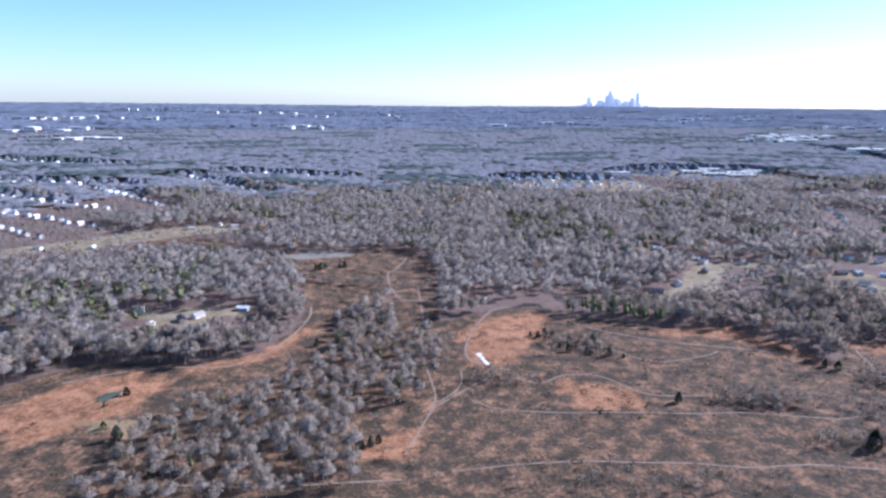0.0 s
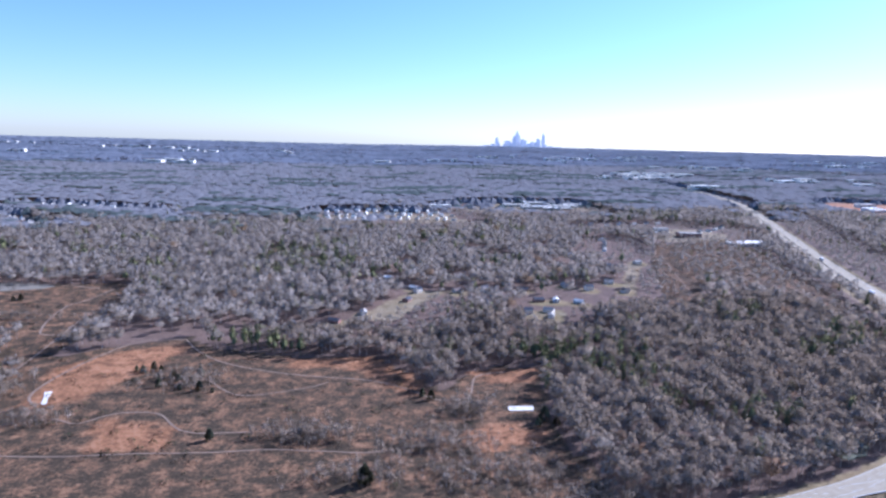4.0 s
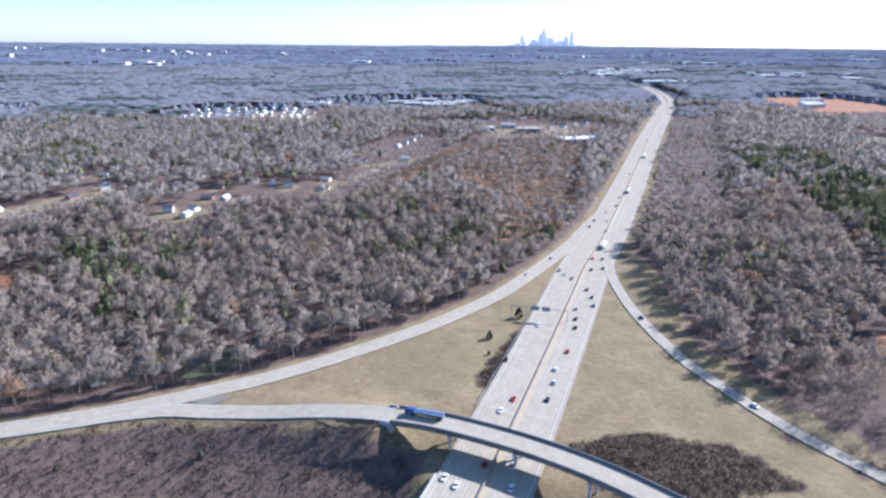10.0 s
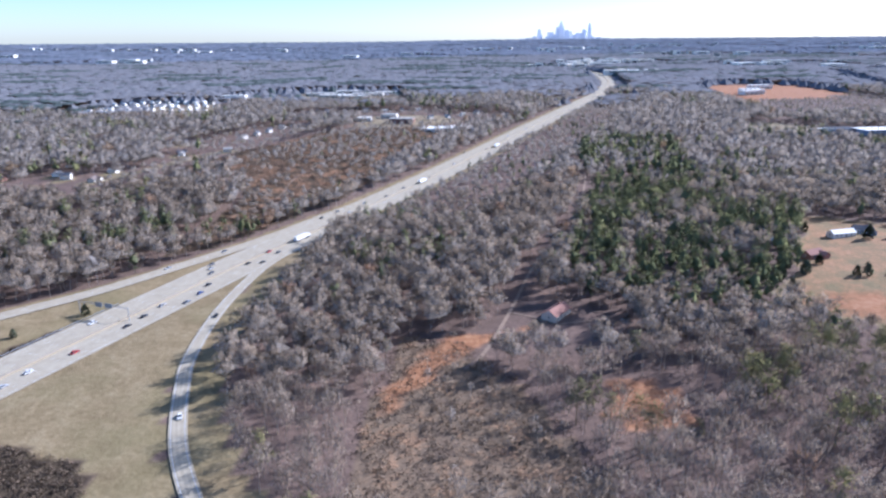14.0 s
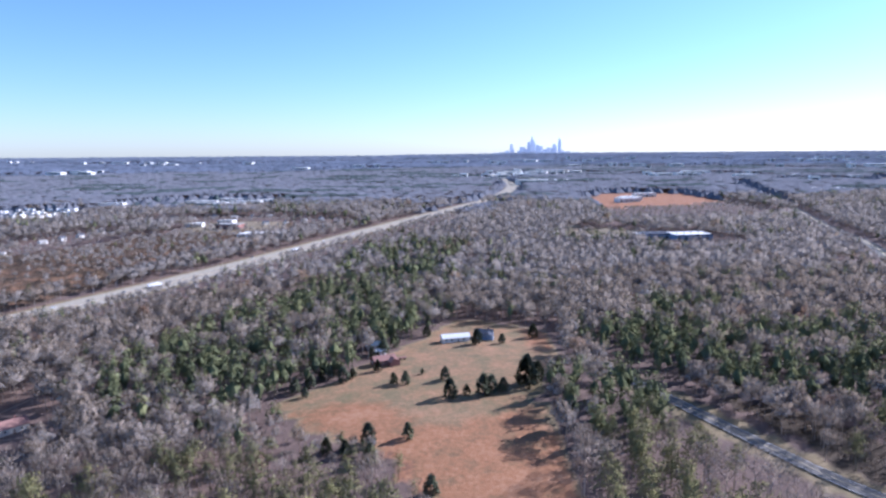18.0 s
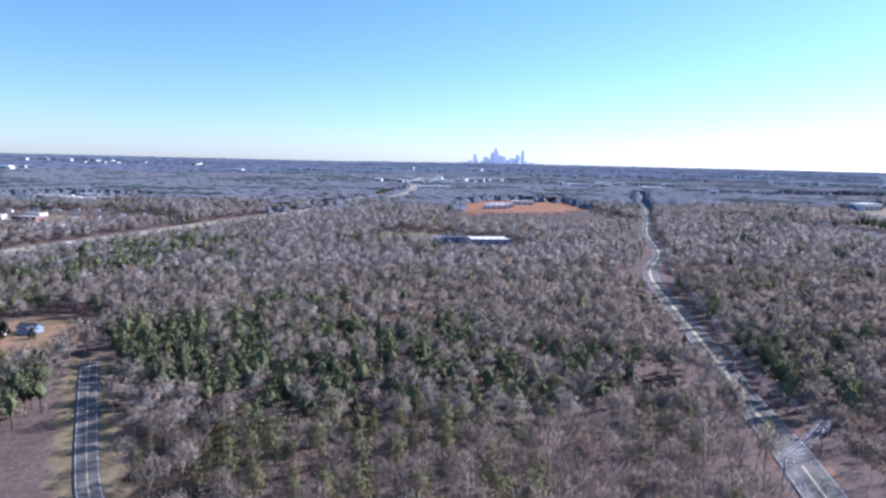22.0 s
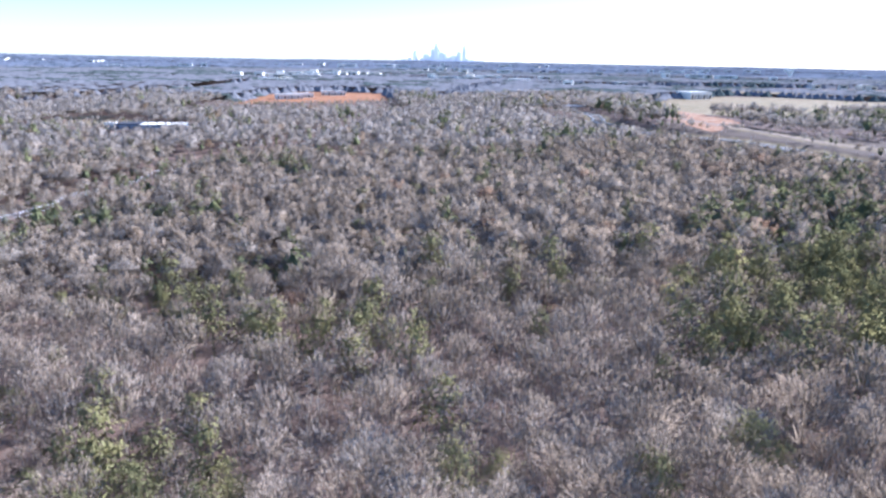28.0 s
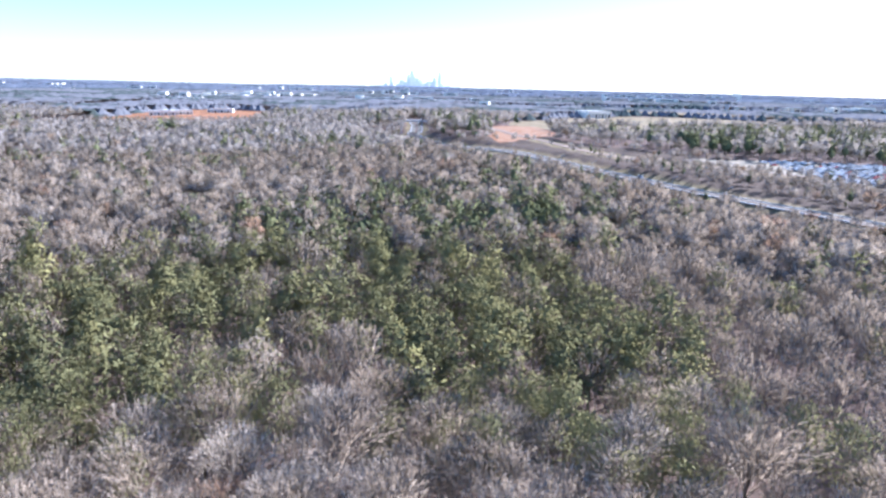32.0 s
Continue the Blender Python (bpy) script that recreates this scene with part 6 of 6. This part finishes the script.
def lorry(cab, load, label):
    """An articulated lorry: tractor, box or tank trailer, wheels."""
    ob = base("lorry", (0, 0, -500), label, "lorry", "traffic on the roads")
    part("chassis", boxes((-4.0, 3.6, -0.45, 0.45, 0.32, 0.48)), DARK_BAND, ob)
    bm = boxes((2.3, 3.5, -0.56, 0.56, 0.4, 1.5))
    bmesh.ops.bevel(bm, geom=bm.edges[:], offset=0.08, segments=2, affect="EDGES")
    c = part("cab", bm, PAINTS[cab], ob)
    part("windscreen", boxes((3.48, 3.53, -0.48, 0.48, 0.95, 1.35)), GLASS, c)
    part("bonnet", boxes((3.4, 4.1, -0.5, 0.5, 0.4, 0.95)), PAINTS[cab], ob)
    if load == "tank":
        bm = bmesh.new()
        rod(bm, (-4.1, 0, 1.0), (1.9, 0, 1.0), 0.55, None, 18)
        t = part("tank", bm, TANK, ob)
        for x in (-3.2, -1.8, -0.4, 1.0):
            bm = bmesh.new()
            rod(bm, (x - 0.04, 0, 1.0), (x + 0.04, 0, 1.0), 0.575, None, 18)
            part("band", bm, STEEL, t)
    else:
        bm = boxes((-4.3, 2.0, -0.6, 0.6, 0.55, 1.85))
        bmesh.ops.bevel(bm, geom=bm.edges[:], offset=0.03, segments=1, affect="EDGES")
        part("box", bm, PAINTS["white"], ob)
    for x in (-3.6, -3.0, 2.0, 2.6, 3.6):
        for y in (-0.5, 0.5):
            bm = bmesh.new()
            rod(bm, (x, y - 0.09, 0.24), (x, y + 0.09, 0.24), 0.24, None, 12)
            part("wheel", bm, RUBBER, ob)
    return ob


FLEET = {"w": car("white", "white car on the road"), "s": car("silver", "silver car on the road"), "k": car("black", "black car on the road"), "r": car("red", "red car on the road"), "g": car("grey", "dark grey car on the road"), "b": car("blue", "dark blue car on the road"), "W": car("white", "white van on the road", True), "K": car("black", "black van on the road", True)}
LORRIES = {"L": lorry("white", "box", "white articulated lorry with a box trailer"), "T": lorry("blue", "tank", "tanker lorry with a blue cab and silver tank")}


def drive(kind, way, x, y, side=None):
    """Puts a vehicle on the road, heading along it on the right-hand side of the middle."""
    line = WAYS[way][0]
    i = int(np.argmin(np.hypot(line[:, 0] - x, line[:, 1] - y)))
    a, b = line[max(i - 1, 0)], line[min(i + 1, len(line) - 1)]
    d = (b - a)[:2] / np.linalg.norm((b - a)[:2])
    off = (x - line[i, 0]) * d[1] - (y - line[i, 1]) * d[0]
    ahead = off > 0 if side is None else side
    slope = math.degrees(math.atan2(b[2] - a[2], np.linalg.norm((b - a)[:2])))
    turn = math.degrees(math.atan2(d[1], d[0])) + (0 if ahead else 180)
    src = {**FLEET, **LORRIES}[kind]
    copy_thing(src, pose(x, y, line[i, 2] + 0.015, 0, -slope if ahead else slope, turn))


def traffic():
    near_cars = "w333.5,151.7 r336.9,156.4 k344.4,156 g363.7,253.9 s365.3,236.8 g366.9,232.7 k360.8,199.9 s362.6,207.2 g368.4,209.6 b369.6,216.2 k369.6,222.7 w320.6,129.4 w322.6,127.1 w332.4,126.2 s333.5,132.5 r328.2,133 w348.9,169.9 s347.4,163.5 r353.9,179.3 k359.3,193.8 w349.3,195.7"
    far_cars = "g364.2,240.7 k380.2,242.9 g382.7,253.1 r379.2,253.6 k375.8,241.6 g393.8,289.2 s398.6,305.1 k388.7,296.6 g393.4,306.7 k411,333.8 g417.7,351.5 s441.9,412.5 k462.5,458.6 w480,509.6 k448.1,448.4 w402.9,321.7 g429,374.9 W496,542 k512,560 s530,610 w548,655 k575,712 g590,760"
    for text in (near_cars, far_cars):
        for item in text.split():
            x, y = map(float, item[1:].split(","))
            drive(item[0], "highway", x, y)
    for x, y in ((387.5, 268.5), (426.4, 364.6), (470, 470)):
        drive("L", "highway", x, y)
    drive("T", "flyover", 317.0, 143.6, False)
    for k, way, x, y, s in (("w", "ramp_west", 209.7, 144.2, True), ("k", "ramp_west", 221.1, 146.2, True), ("k", "loop_a", 249.3, 122.3, True), ("g", "loop_a", 271.2, 122.4, True), ("s", "ramp_west", 352, 236, True), ("k", "ramp_east", 379.8, 200.2, True), ("w", "ramp_east", 389.5, 152.5, True),
                            ("w", "east_road", 765.4, 249.6, False), ("s", "east_road", 762.2, 224.1, False), ("k", "east_road", 772.5, 240, True), ("w", "east_road", 799.5, 392, False), ("w", "east_road", 845, 520, True),
                            ("w", "airport_road", 1052, 392, False), ("W", "airport_road", 1071, 331, False), ("s", "airport_road", 1087, 300, True), ("K", "airport_road", 1013, 470, True)):
        drive(k, way, x, y, s)
    for k in list(FLEET.values()) + list(LORRIES.values()):
        for o in (*k.children_recursive, k):
            bpy.data.objects.remove(o)


traffic()


def car_park():
    """Rows of parked cars, far off: body and cabin of each as real blocks in one mesh."""
    r = np.random.default_rng(4)
    gx, gy = np.meshgrid(np.arange(1135, 1400, 3.6), np.arange(292, 425, 1.7))
    gx = gx + np.where((np.arange(gx.shape[1]) % 2)[None] > 0, -0.35, 0.35)
    x, y = gx.ravel(), gy.ravel()
    m = inside(x, y, CAR_LOT) & (r.random(x.shape) < 0.82)
    x, y = x[m], y[m]
    z = ground_z(x, y) + 0.15

    def blocks(w, d, z0, z1, taper):
        c = []
        for sx, sy in ((-1, -1), (1, -1), (1, 1), (-1, 1)):
            c.append([np.column_stack([x + sx * w * k, y + sy * d * k, z + h]) for k, h in ((1, z0), (taper, z1))])
        q = [[c[3][1], c[2][1], c[1][1], c[0][1]][::-1]]
        for i in range(4):
            j = (i + 1) % 4
            q.append([c[i][0], c[j][0], c[j][1], c[i][1]])
        return np.stack([np.stack(f, 1) for f in q], 1)

    body, cab = blocks(1.05, 0.42, 0.1, 0.42, 0.97), blocks(0.55, 0.38, 0.42, 0.68, 0.8)
    mats = [PAINTS[k] for k in ("white", "silver", "black", "red", "blue", "grey")] + [GLASS]
    kind = r.choice(6, len(x), p=(0.5, 0.26, 0.08, 0.05, 0.01, 0.1))
    idx = np.concatenate([np.repeat(kind, 5), np.repeat(np.where(r.random(len(x)) < 0.3, 5, kind), 5)])
    me = fast_mesh("parked_cars", np.concatenate([body.reshape(-1, 4, 3), cab.reshape(-1, 4, 3)]), 4, mats, material_index=idx)
    tagged(new("parked_cars", me), "rows of many parked cars on the pale lot", "cars", kind="stuff")


car_park()


# ---- poles and wires ----
def power_pole(at, height, turn, label):
    ob = base("power_pole", at, label, "power pole", "power line along the road", turn)
    bm = bmesh.new()
    rod(bm, (0, 0, -0.5), (0, 0, height), 0.11, 0.07, 8)
    part("mast", bm, POLE_WOOD, ob)
    for h in (height - 0.25, height - 0.95):
        arm = part("crossarm", boxes((-1.25, 1.25, -0.06, 0.06, h - 0.05, h + 0.05)), POLE_WOOD, ob)
        for x in (-1.1, -0.4, 0.4, 1.1):
            bm = bmesh.new()
            rod(bm, (x, 0, h + 0.05), (x, 0, h + 0.22), 0.04, 0.03, 6)
            part("insulator", bm, CONCRETE_SLAB, arm)
    bm = bmesh.new()
    rod(bm, (0.22, 0, height - 2.4), (0.22, 0, height - 1.8), 0.16, None, 10)
    part("transformer", bm, STEEL, ob)
    return ob


def wire(points, radius, label):
    cu = bpy.data.curves.new("power_cable", "CURVE")
    cu.dimensions, cu.bevel_depth, cu.bevel_resolution = "3D", radius, 0
    for a, b in zip(points, points[1:]):
        a, b = Vector(a), Vector(b)
        sp = cu.splines.new("POLY")
        sp.points.add(10)
        for i in range(11):
            u = i / 10
            p = a.lerp(b, u) - Vector((0, 0, (a - b).length * 0.035 * 4 * u * (1 - u)))
            sp.points[i].co = (*p, 1)
    cu.materials.append(CABLE)
    return tagged(new("power_cable", cu), label, "cable", "power line along the road")


def power_line():
    posts = [((735, 128), 8.0, 20), ((744, 156), 8.0, 20), ((749.8, 173.5), 7.2, 35), ((766.0, 189.5), 7.2, 60), ((771.5, 238), 7.6, 78), ((781, 272), 7.6, 75), ((790, 310), 7.6, 75), ((802, 352), 7.6, 70)]
    tops = []
    for (x, y), h, turn in posts:
        z = float(ground_z(x, y))
        power_pole((x, y, z), h, turn - 60, "weathered wooden power pole with two crossarms")
        a = radians(turn - 60)
        tops.append([(x + math.cos(a) * o, y + math.sin(a) * o, z + h + up) for o, up in ((-1.1, 0.0), (-0.4, 0.0), (0.4, 0.0), (1.1, 0.0), (-1.1, -0.7), (1.1, -0.7))])
    for k in range(6):
        wire([t[k] for t in tops], 0.02, "thin sagging aluminium power cable")
    kerb = WAYS["airport_road"][0][::-1]
    for y in range(235, 560, 17):
        x = float(np.interp(y, kerb[:, 1], kerb[:, 0])) - 9
        ob = base("street_lamp", (x, y, float(ground_z(x, y))), "slim steel mast beside the airport road", "street lamp", "masts along the airport road")
        bm = bmesh.new()
        rod(bm, (0, 0, -0.4), (0, 0, 6.2), 0.09, 0.05, 6)
        part("mast", bm, STEEL, ob)
        bm = bmesh.new()
        rod(bm, (0, 0, 6.1), (1.1, 0, 6.3), 0.04, None, 5)
        part("arm", bm, STEEL, ob)
        part("lamp_head", boxes((0.9, 1.5, -0.1, 0.1, 6.24, 6.36)), STEEL, ob)
    for x, y in ((213, 150.4), (226, 153.6), (204, 140.0), (250, 161)):
        ob = base("roadside_marker", (x, y, float(ground_z(x, y))), "small dark roadside post beside the ramp", "road post", "posts beside the ramp")
        part("post", boxes((-0.08, 0.08, -0.08, 0.08, -0.2, 0.7)), DARK_BAND, ob)
        part("plate", boxes((-0.14, 0.14, -0.1, -0.08, 0.4, 0.75)), STEEL, ob)


power_line()


# ---- single trees and brush in the open ----
def cedar_trees(x, y, z, h, tufts, leaves, size):
    """Cedars: dense dark cones of foliage down to the ground."""
    n = len(x)
    b = np.column_stack([x, y, z])
    s = RNG.random((n, tufts)) ** 0.8
    az = RNG.uniform(0, 6.283, (n, tufts))
    r = h[:, None] * 0.40 * (np.sin(np.clip(s * 0.85 + 0.15, 0, 1) * np.pi) ** 0.6 * (1 - 0.55 * s)) * RNG.uniform(0.75, 1.05, (n, tufts))
    c = b[:, None] + np.stack([np.cos(az) * r, np.sin(az) * r, (0.03 + 0.95 * s) * h[:, None]], -1)
    p = c[:, :, None] + RNG.normal(0, 1, (n, tufts, leaves, 3)) * (h[:, None, None, None] * 0.03)
    d1 = unit(RNG.normal(0, 1, p.shape) + [0, 0, 0.8])
    d2 = unit(np.cross(d1, RNG.normal(0, 1, p.shape)))
    w = (h[:, None, None] * size * RNG.uniform(0.7, 1.3, p.shape[:3]))[..., None]
    return np.stack([p - d1 * w, p + d2 * w * 0.6, p + d1 * w], -2).reshape(n, -1, 3, 3)


def cedar_thing(h, tint, label):
    one = np.zeros(1)
    t = cedar_trees(one, one, one, np.array([h]), 110, 6, 0.10)[0]
    axis = np.column_stack([0 * t[:, 0, 2], 0 * t[:, 0, 2], t[:, :, 2].mean(1) - 0.1 * h])
    ob = base_at("cedar_tree", label, "cedar tree", "cedars in the open")
    o = new("crown", fast_mesh("crown", t, 3, [CEDAR], np.full(len(t), tint), puff=unit(unit(t.mean(1) - axis) + [0, 0, 0.2])))
    o.parent = ob
    bm = bmesh.new()
    rod(bm, (0, 0, -0.3), (0, 0, h * 0.6), h * 0.03, h * 0.01, 6)
    part("trunk", bm, POLE_WOOD, ob)
    return ob


CEDAR = varied("cedar_foliage", [(0.0, (0.11, 0.115, 0.07)), (0.5, (0.165, 0.165, 0.09)), (1.0, (0.22, 0.22, 0.11))], 0.25, 0.15, 0.75)


def cedars():
    kinds = [cedar_thing(4.6, 0.25, "dark green cedar standing in the open"), cedar_thing(3.6, 0.45, "bushy dark green cedar in the field"), cedar_thing(5.4, 0.15, "tall dark conical cedar")]
    spots = [(540.9, 217.5, 1.0), (542.8, 220, 0.8), (548.7, 225, 0.8), (553.8, 215.1, 0.8), (556.8, 215, 1.0), (566.7, 217.3, 0.9), (567.9, 206.2, 1.2), (571.9, 207.9, 0.9), (575.9, 207.9, 1.1), (577.8, 208.8, 1.1), (580.8, 209.7, 1.2), (586.8, 213.3, 1.5), (589.8, 215.9, 1.2), (559.2, 186, 1.0), (552.4, 176.7, 1.0), (551.3, 183.6, 1.1),
             (543.3, 180.4, 1.0), (547.3, 179.4, 0.8), (564.5, 165.3, 0.9), (583.5, 247.6, 1.1), (576, 247.4, 1.1), (560.6, 257.6, 0.8), (551.6, 247.1, 1.2), (548.6, 241.5, 1.0), (545.7, 237.9, 0.8), (547.6, 236.8, 0.7), (593.6, 254, 1.0), (530, 211.3, 1.2), (533, 208.4, 0.8), (535.9, 219.6, 1.3), (537.8, 223, 1.0), (560.7, 221.8, 0.6), (596.7, 225.9, 0.7), (533, 214.5, 1.0),
             (78, 198, 1.2), (124.5, 170, 1.2), (126, 172, 0.7), (-20, 169, 1.0), (-23, 168, 0.9), (-18, 171, 0.8), (-70.2, 350.8, 1.4), (-68.3, 353.4, 1.1), (-66.5, 358.2, 1.0), (-59.1, 360.4, 1.0), (-56.3, 362.2, 1.0), (-49.8, 243.8, 0.9),
             (37, 258, 0.9), (40, 256, 0.8), (43, 259, 1.0), (46, 258, 0.9), (50, 242, 0.9), (55, 248, 0.8), (58, 239, 0.8), (65, 238, 0.9), (52, 252, 0.9), (61, 246, 1.0), (62, 252, 1.1), (70, 236, 0.6), (48, 248, 0.8),
             (344.5, 201.4, 0.62), (334.6, 186.9, 0.62), (333.5, 178, 0.45), (337.4, 174.5, 0.4), (-103.4, 197.8, 0.9), (-99.7, 175.5, 0.9), (-92.8, 169.6, 1.0), (-87.9, 159.8, 0.9), (-77.9, 162.8, 0.8), (-74.9, 151.9, 0.8), (-106.5, 189.1, 0.5),
             (179, 201, 1.0), (182, 205, 1.1), (185, 201, 0.9), (232.8, 136.3, 0.35), (246, 138.2, 0.3), (273, 140, 0.4), (291, 135, 0.3), (147, 226, 0.9), (144, 229, 0.8)]
    for i, (x, y, s) in enumerate(spots):
        s *= 0.78 if x < 200 else 0.85
        m = pose(x, y, float(ground_z(x, y)) - 0.05, 0, 0, i * 77) @ Matrix.Scale(s * random.uniform(0.85, 1.15), 4)
        copy_thing(kinds[i % 3], m).matrix_basis = m
    for k in kinds:
        for o in (*k.children_recursive, k):
            bpy.data.objects.remove(o)


def brush(name, label, x, y, h, k, tint, wide=0.6, size=0.3):
    """Low brush: a ragged mound of short stems for each plant."""
    n = len(x)
    z = ground_z(x, y)
    c = np.column_stack([x, y, z])[:, None]
    d = unit(RNG.normal(size=(n, k, 3)) * [1, 1, 0.8] + [0, 0, 0.5])
    d[..., 2] = abs(d[..., 2])
    hh = h[:, None, None]
    p = c + d * hh * [wide, wide, 0.55]
    e1 = unit(d + RNG.normal(0, 0.5, d.shape))
    e2 = unit(np.cross(e1, RNG.normal(size=d.shape)))
    w = hh * size
    t = np.stack([p - e2 * w * 0.6, p + e2 * w * 0.6, p + e1 * w], -2)
    puff = unit(d + [0, 0, 0.3])
    me = fast_mesh(name, t, 3, [SHRUBS], np.repeat(tint, k), puff=puff)
    return tagged(new(name, me), label, "brush", kind="stuff")


def fill(areas, n, lo, hi):
    """Random places within areas, within a box."""
    x, y = RNG.uniform(lo[0], hi[0], n), RNG.uniform(lo[1], hi[1], n)
    m = np.zeros(n, bool)
    for a in areas:
        m |= inside(x, y, a)
    for name in WAYS:
        m &= far_from(x, y, WAYS[name][0])[0] > WAYS[name][1] + 0.7
    return x[m], y[m]


def open_brush():
    slope = [(120, 108), (150, 126), (200, 138.5), (228, 145), (250, 149.5), (262, 150), (293, 145.5), (312, 141), (316, 128), (300, 127), (280, 130.5), (256, 131.5), (230, 127), (212, 119), (196, 110)]
    x, y = fill([slope], 22000, (110, 100), (330, 155))
    brush("slope_brush", "dense brown dead brush on the embankment", x, y, RNG.uniform(0.4, 0.95, len(x)), 7, np.clip(RNG.normal(0.3, 0.18, len(x)), 0, 0.7))
    x, y = fill([SCRUBS[1], SCRUBS[2], [(240, 96), (300, 112), (318, 108), (318, 90), (240, 86)]], 60000, (230, 80), (395, 200))
    brush("verge_brush", "brown dead brush beside the motorway", x, y, RNG.uniform(0.4, 1.0, len(x)), 7, np.clip(RNG.normal(0.5, 0.18, len(x)), 0, 0.85))
    x, y = fill([CLEARING], 34000, (-260, 90), (215, 460))
    m = wave(x, y, 9, 0.3) + RNG.normal(0, 0.25, len(x)) > 0.45
    x, y = x[m], y[m]
    brush("clearing_brush", "low brown and red dead brush over the clearing", x, y, RNG.uniform(0.25, 0.8, len(x)), 6, np.clip(RNG.normal(0.5, 0.22, len(x)), 0, 0.86))
    m = RNG.random(len(x)) < 0.16 * (wave(x, y, 22, 1.2) > 0.36)
    brush("clearing_bushes", "larger dark bushes in the clearing", x[m], y[m], RNG.uniform(0.7, 1.9, m.sum()), 26, np.where(RNG.random(m.sum()) < 0.35, 1.0, RNG.uniform(0.05, 0.4, m.sum())), 0.75, 0.22)
    x, y = fill([SCRUBS[0], SCRUBS[3], SCRUBS[4], SCRUBS[5], SCRUBS[6]], 60000, (270, 120), (800, 570))
    brush("field_brush", "dry brown brush in the open fields", x, y, RNG.uniform(0.35, 1.2, len(x)), 6, np.clip(RNG.normal(0.62, 0.2, len(x)), 0, 0.86))
    for a, n, lo, hi in ((SCRUBS[0], 3000, (420, 120), (472, 192)), (SCRUBS[4], 2200, (768, 148), (794, 202)), (SCRUBS[5], 800, (736, 206), (760, 236)), (SCRUBS[3], 11000, (270, 245), (450, 570))):
        x, y = fill([a], n, lo, hi)
        brush("field_brush", "dense dry brown brush and briars", x, y, RNG.uniform(0.4, 1.3, len(x)), 6, np.clip(RNG.normal(0.72, 0.14, len(x)), 0, 0.82))
    # bare thickets standing in the clearing
    for cx, cy, rx, ry, n in ((103, 200, 14, 7, 110), (112, 197, 12, 6, 60), (58, 246, 16, 10, 110), (146, 190, 18, 12, 160), (160, 172, 24, 10, 170), (-55, 169.9, 30, 24, 150), (-91.1, 350.1, 20, 8, 60), (122, 172, 14, 6, 60), (-58.9, 330, 45, 2.2, 150), (158, 216, 12, 9, 90), (20, 215, 10, 6, 50), (0, 240, 8, 14, 60), (781, 171.9, 9, 20, 70), (447.9, 151.2, 18, 28, 50), (390.6, 411.8, 40, 90, 150), (328.3, 397.6, 24, 60, 60), (186, 158, 26, 7, 110), (60, 150, 40, 10, 60)):
        tx, ty = cx + RNG.normal(0, 0.5, n) * rx, cy + RNG.normal(0, 0.5, n) * ry
        keep = np.ones(n, bool)
        for name in WAYS:
            keep &= far_from(tx, ty, WAYS[name][0])[0] > WAYS[name][1] + 2.0
        tx, ty = tx[keep], ty[keep]
        n = len(tx)
        stand("thicket", "grey leafless thicket in the clearing", tx, ty, RNG.uniform(1.8, 4.6, n), "bare", (6, 50, 1.2, 36, 0.12), np.clip(RNG.normal(0.42, 0.15, n), 0, 0.8), BARK)


cedars()
open_brush()
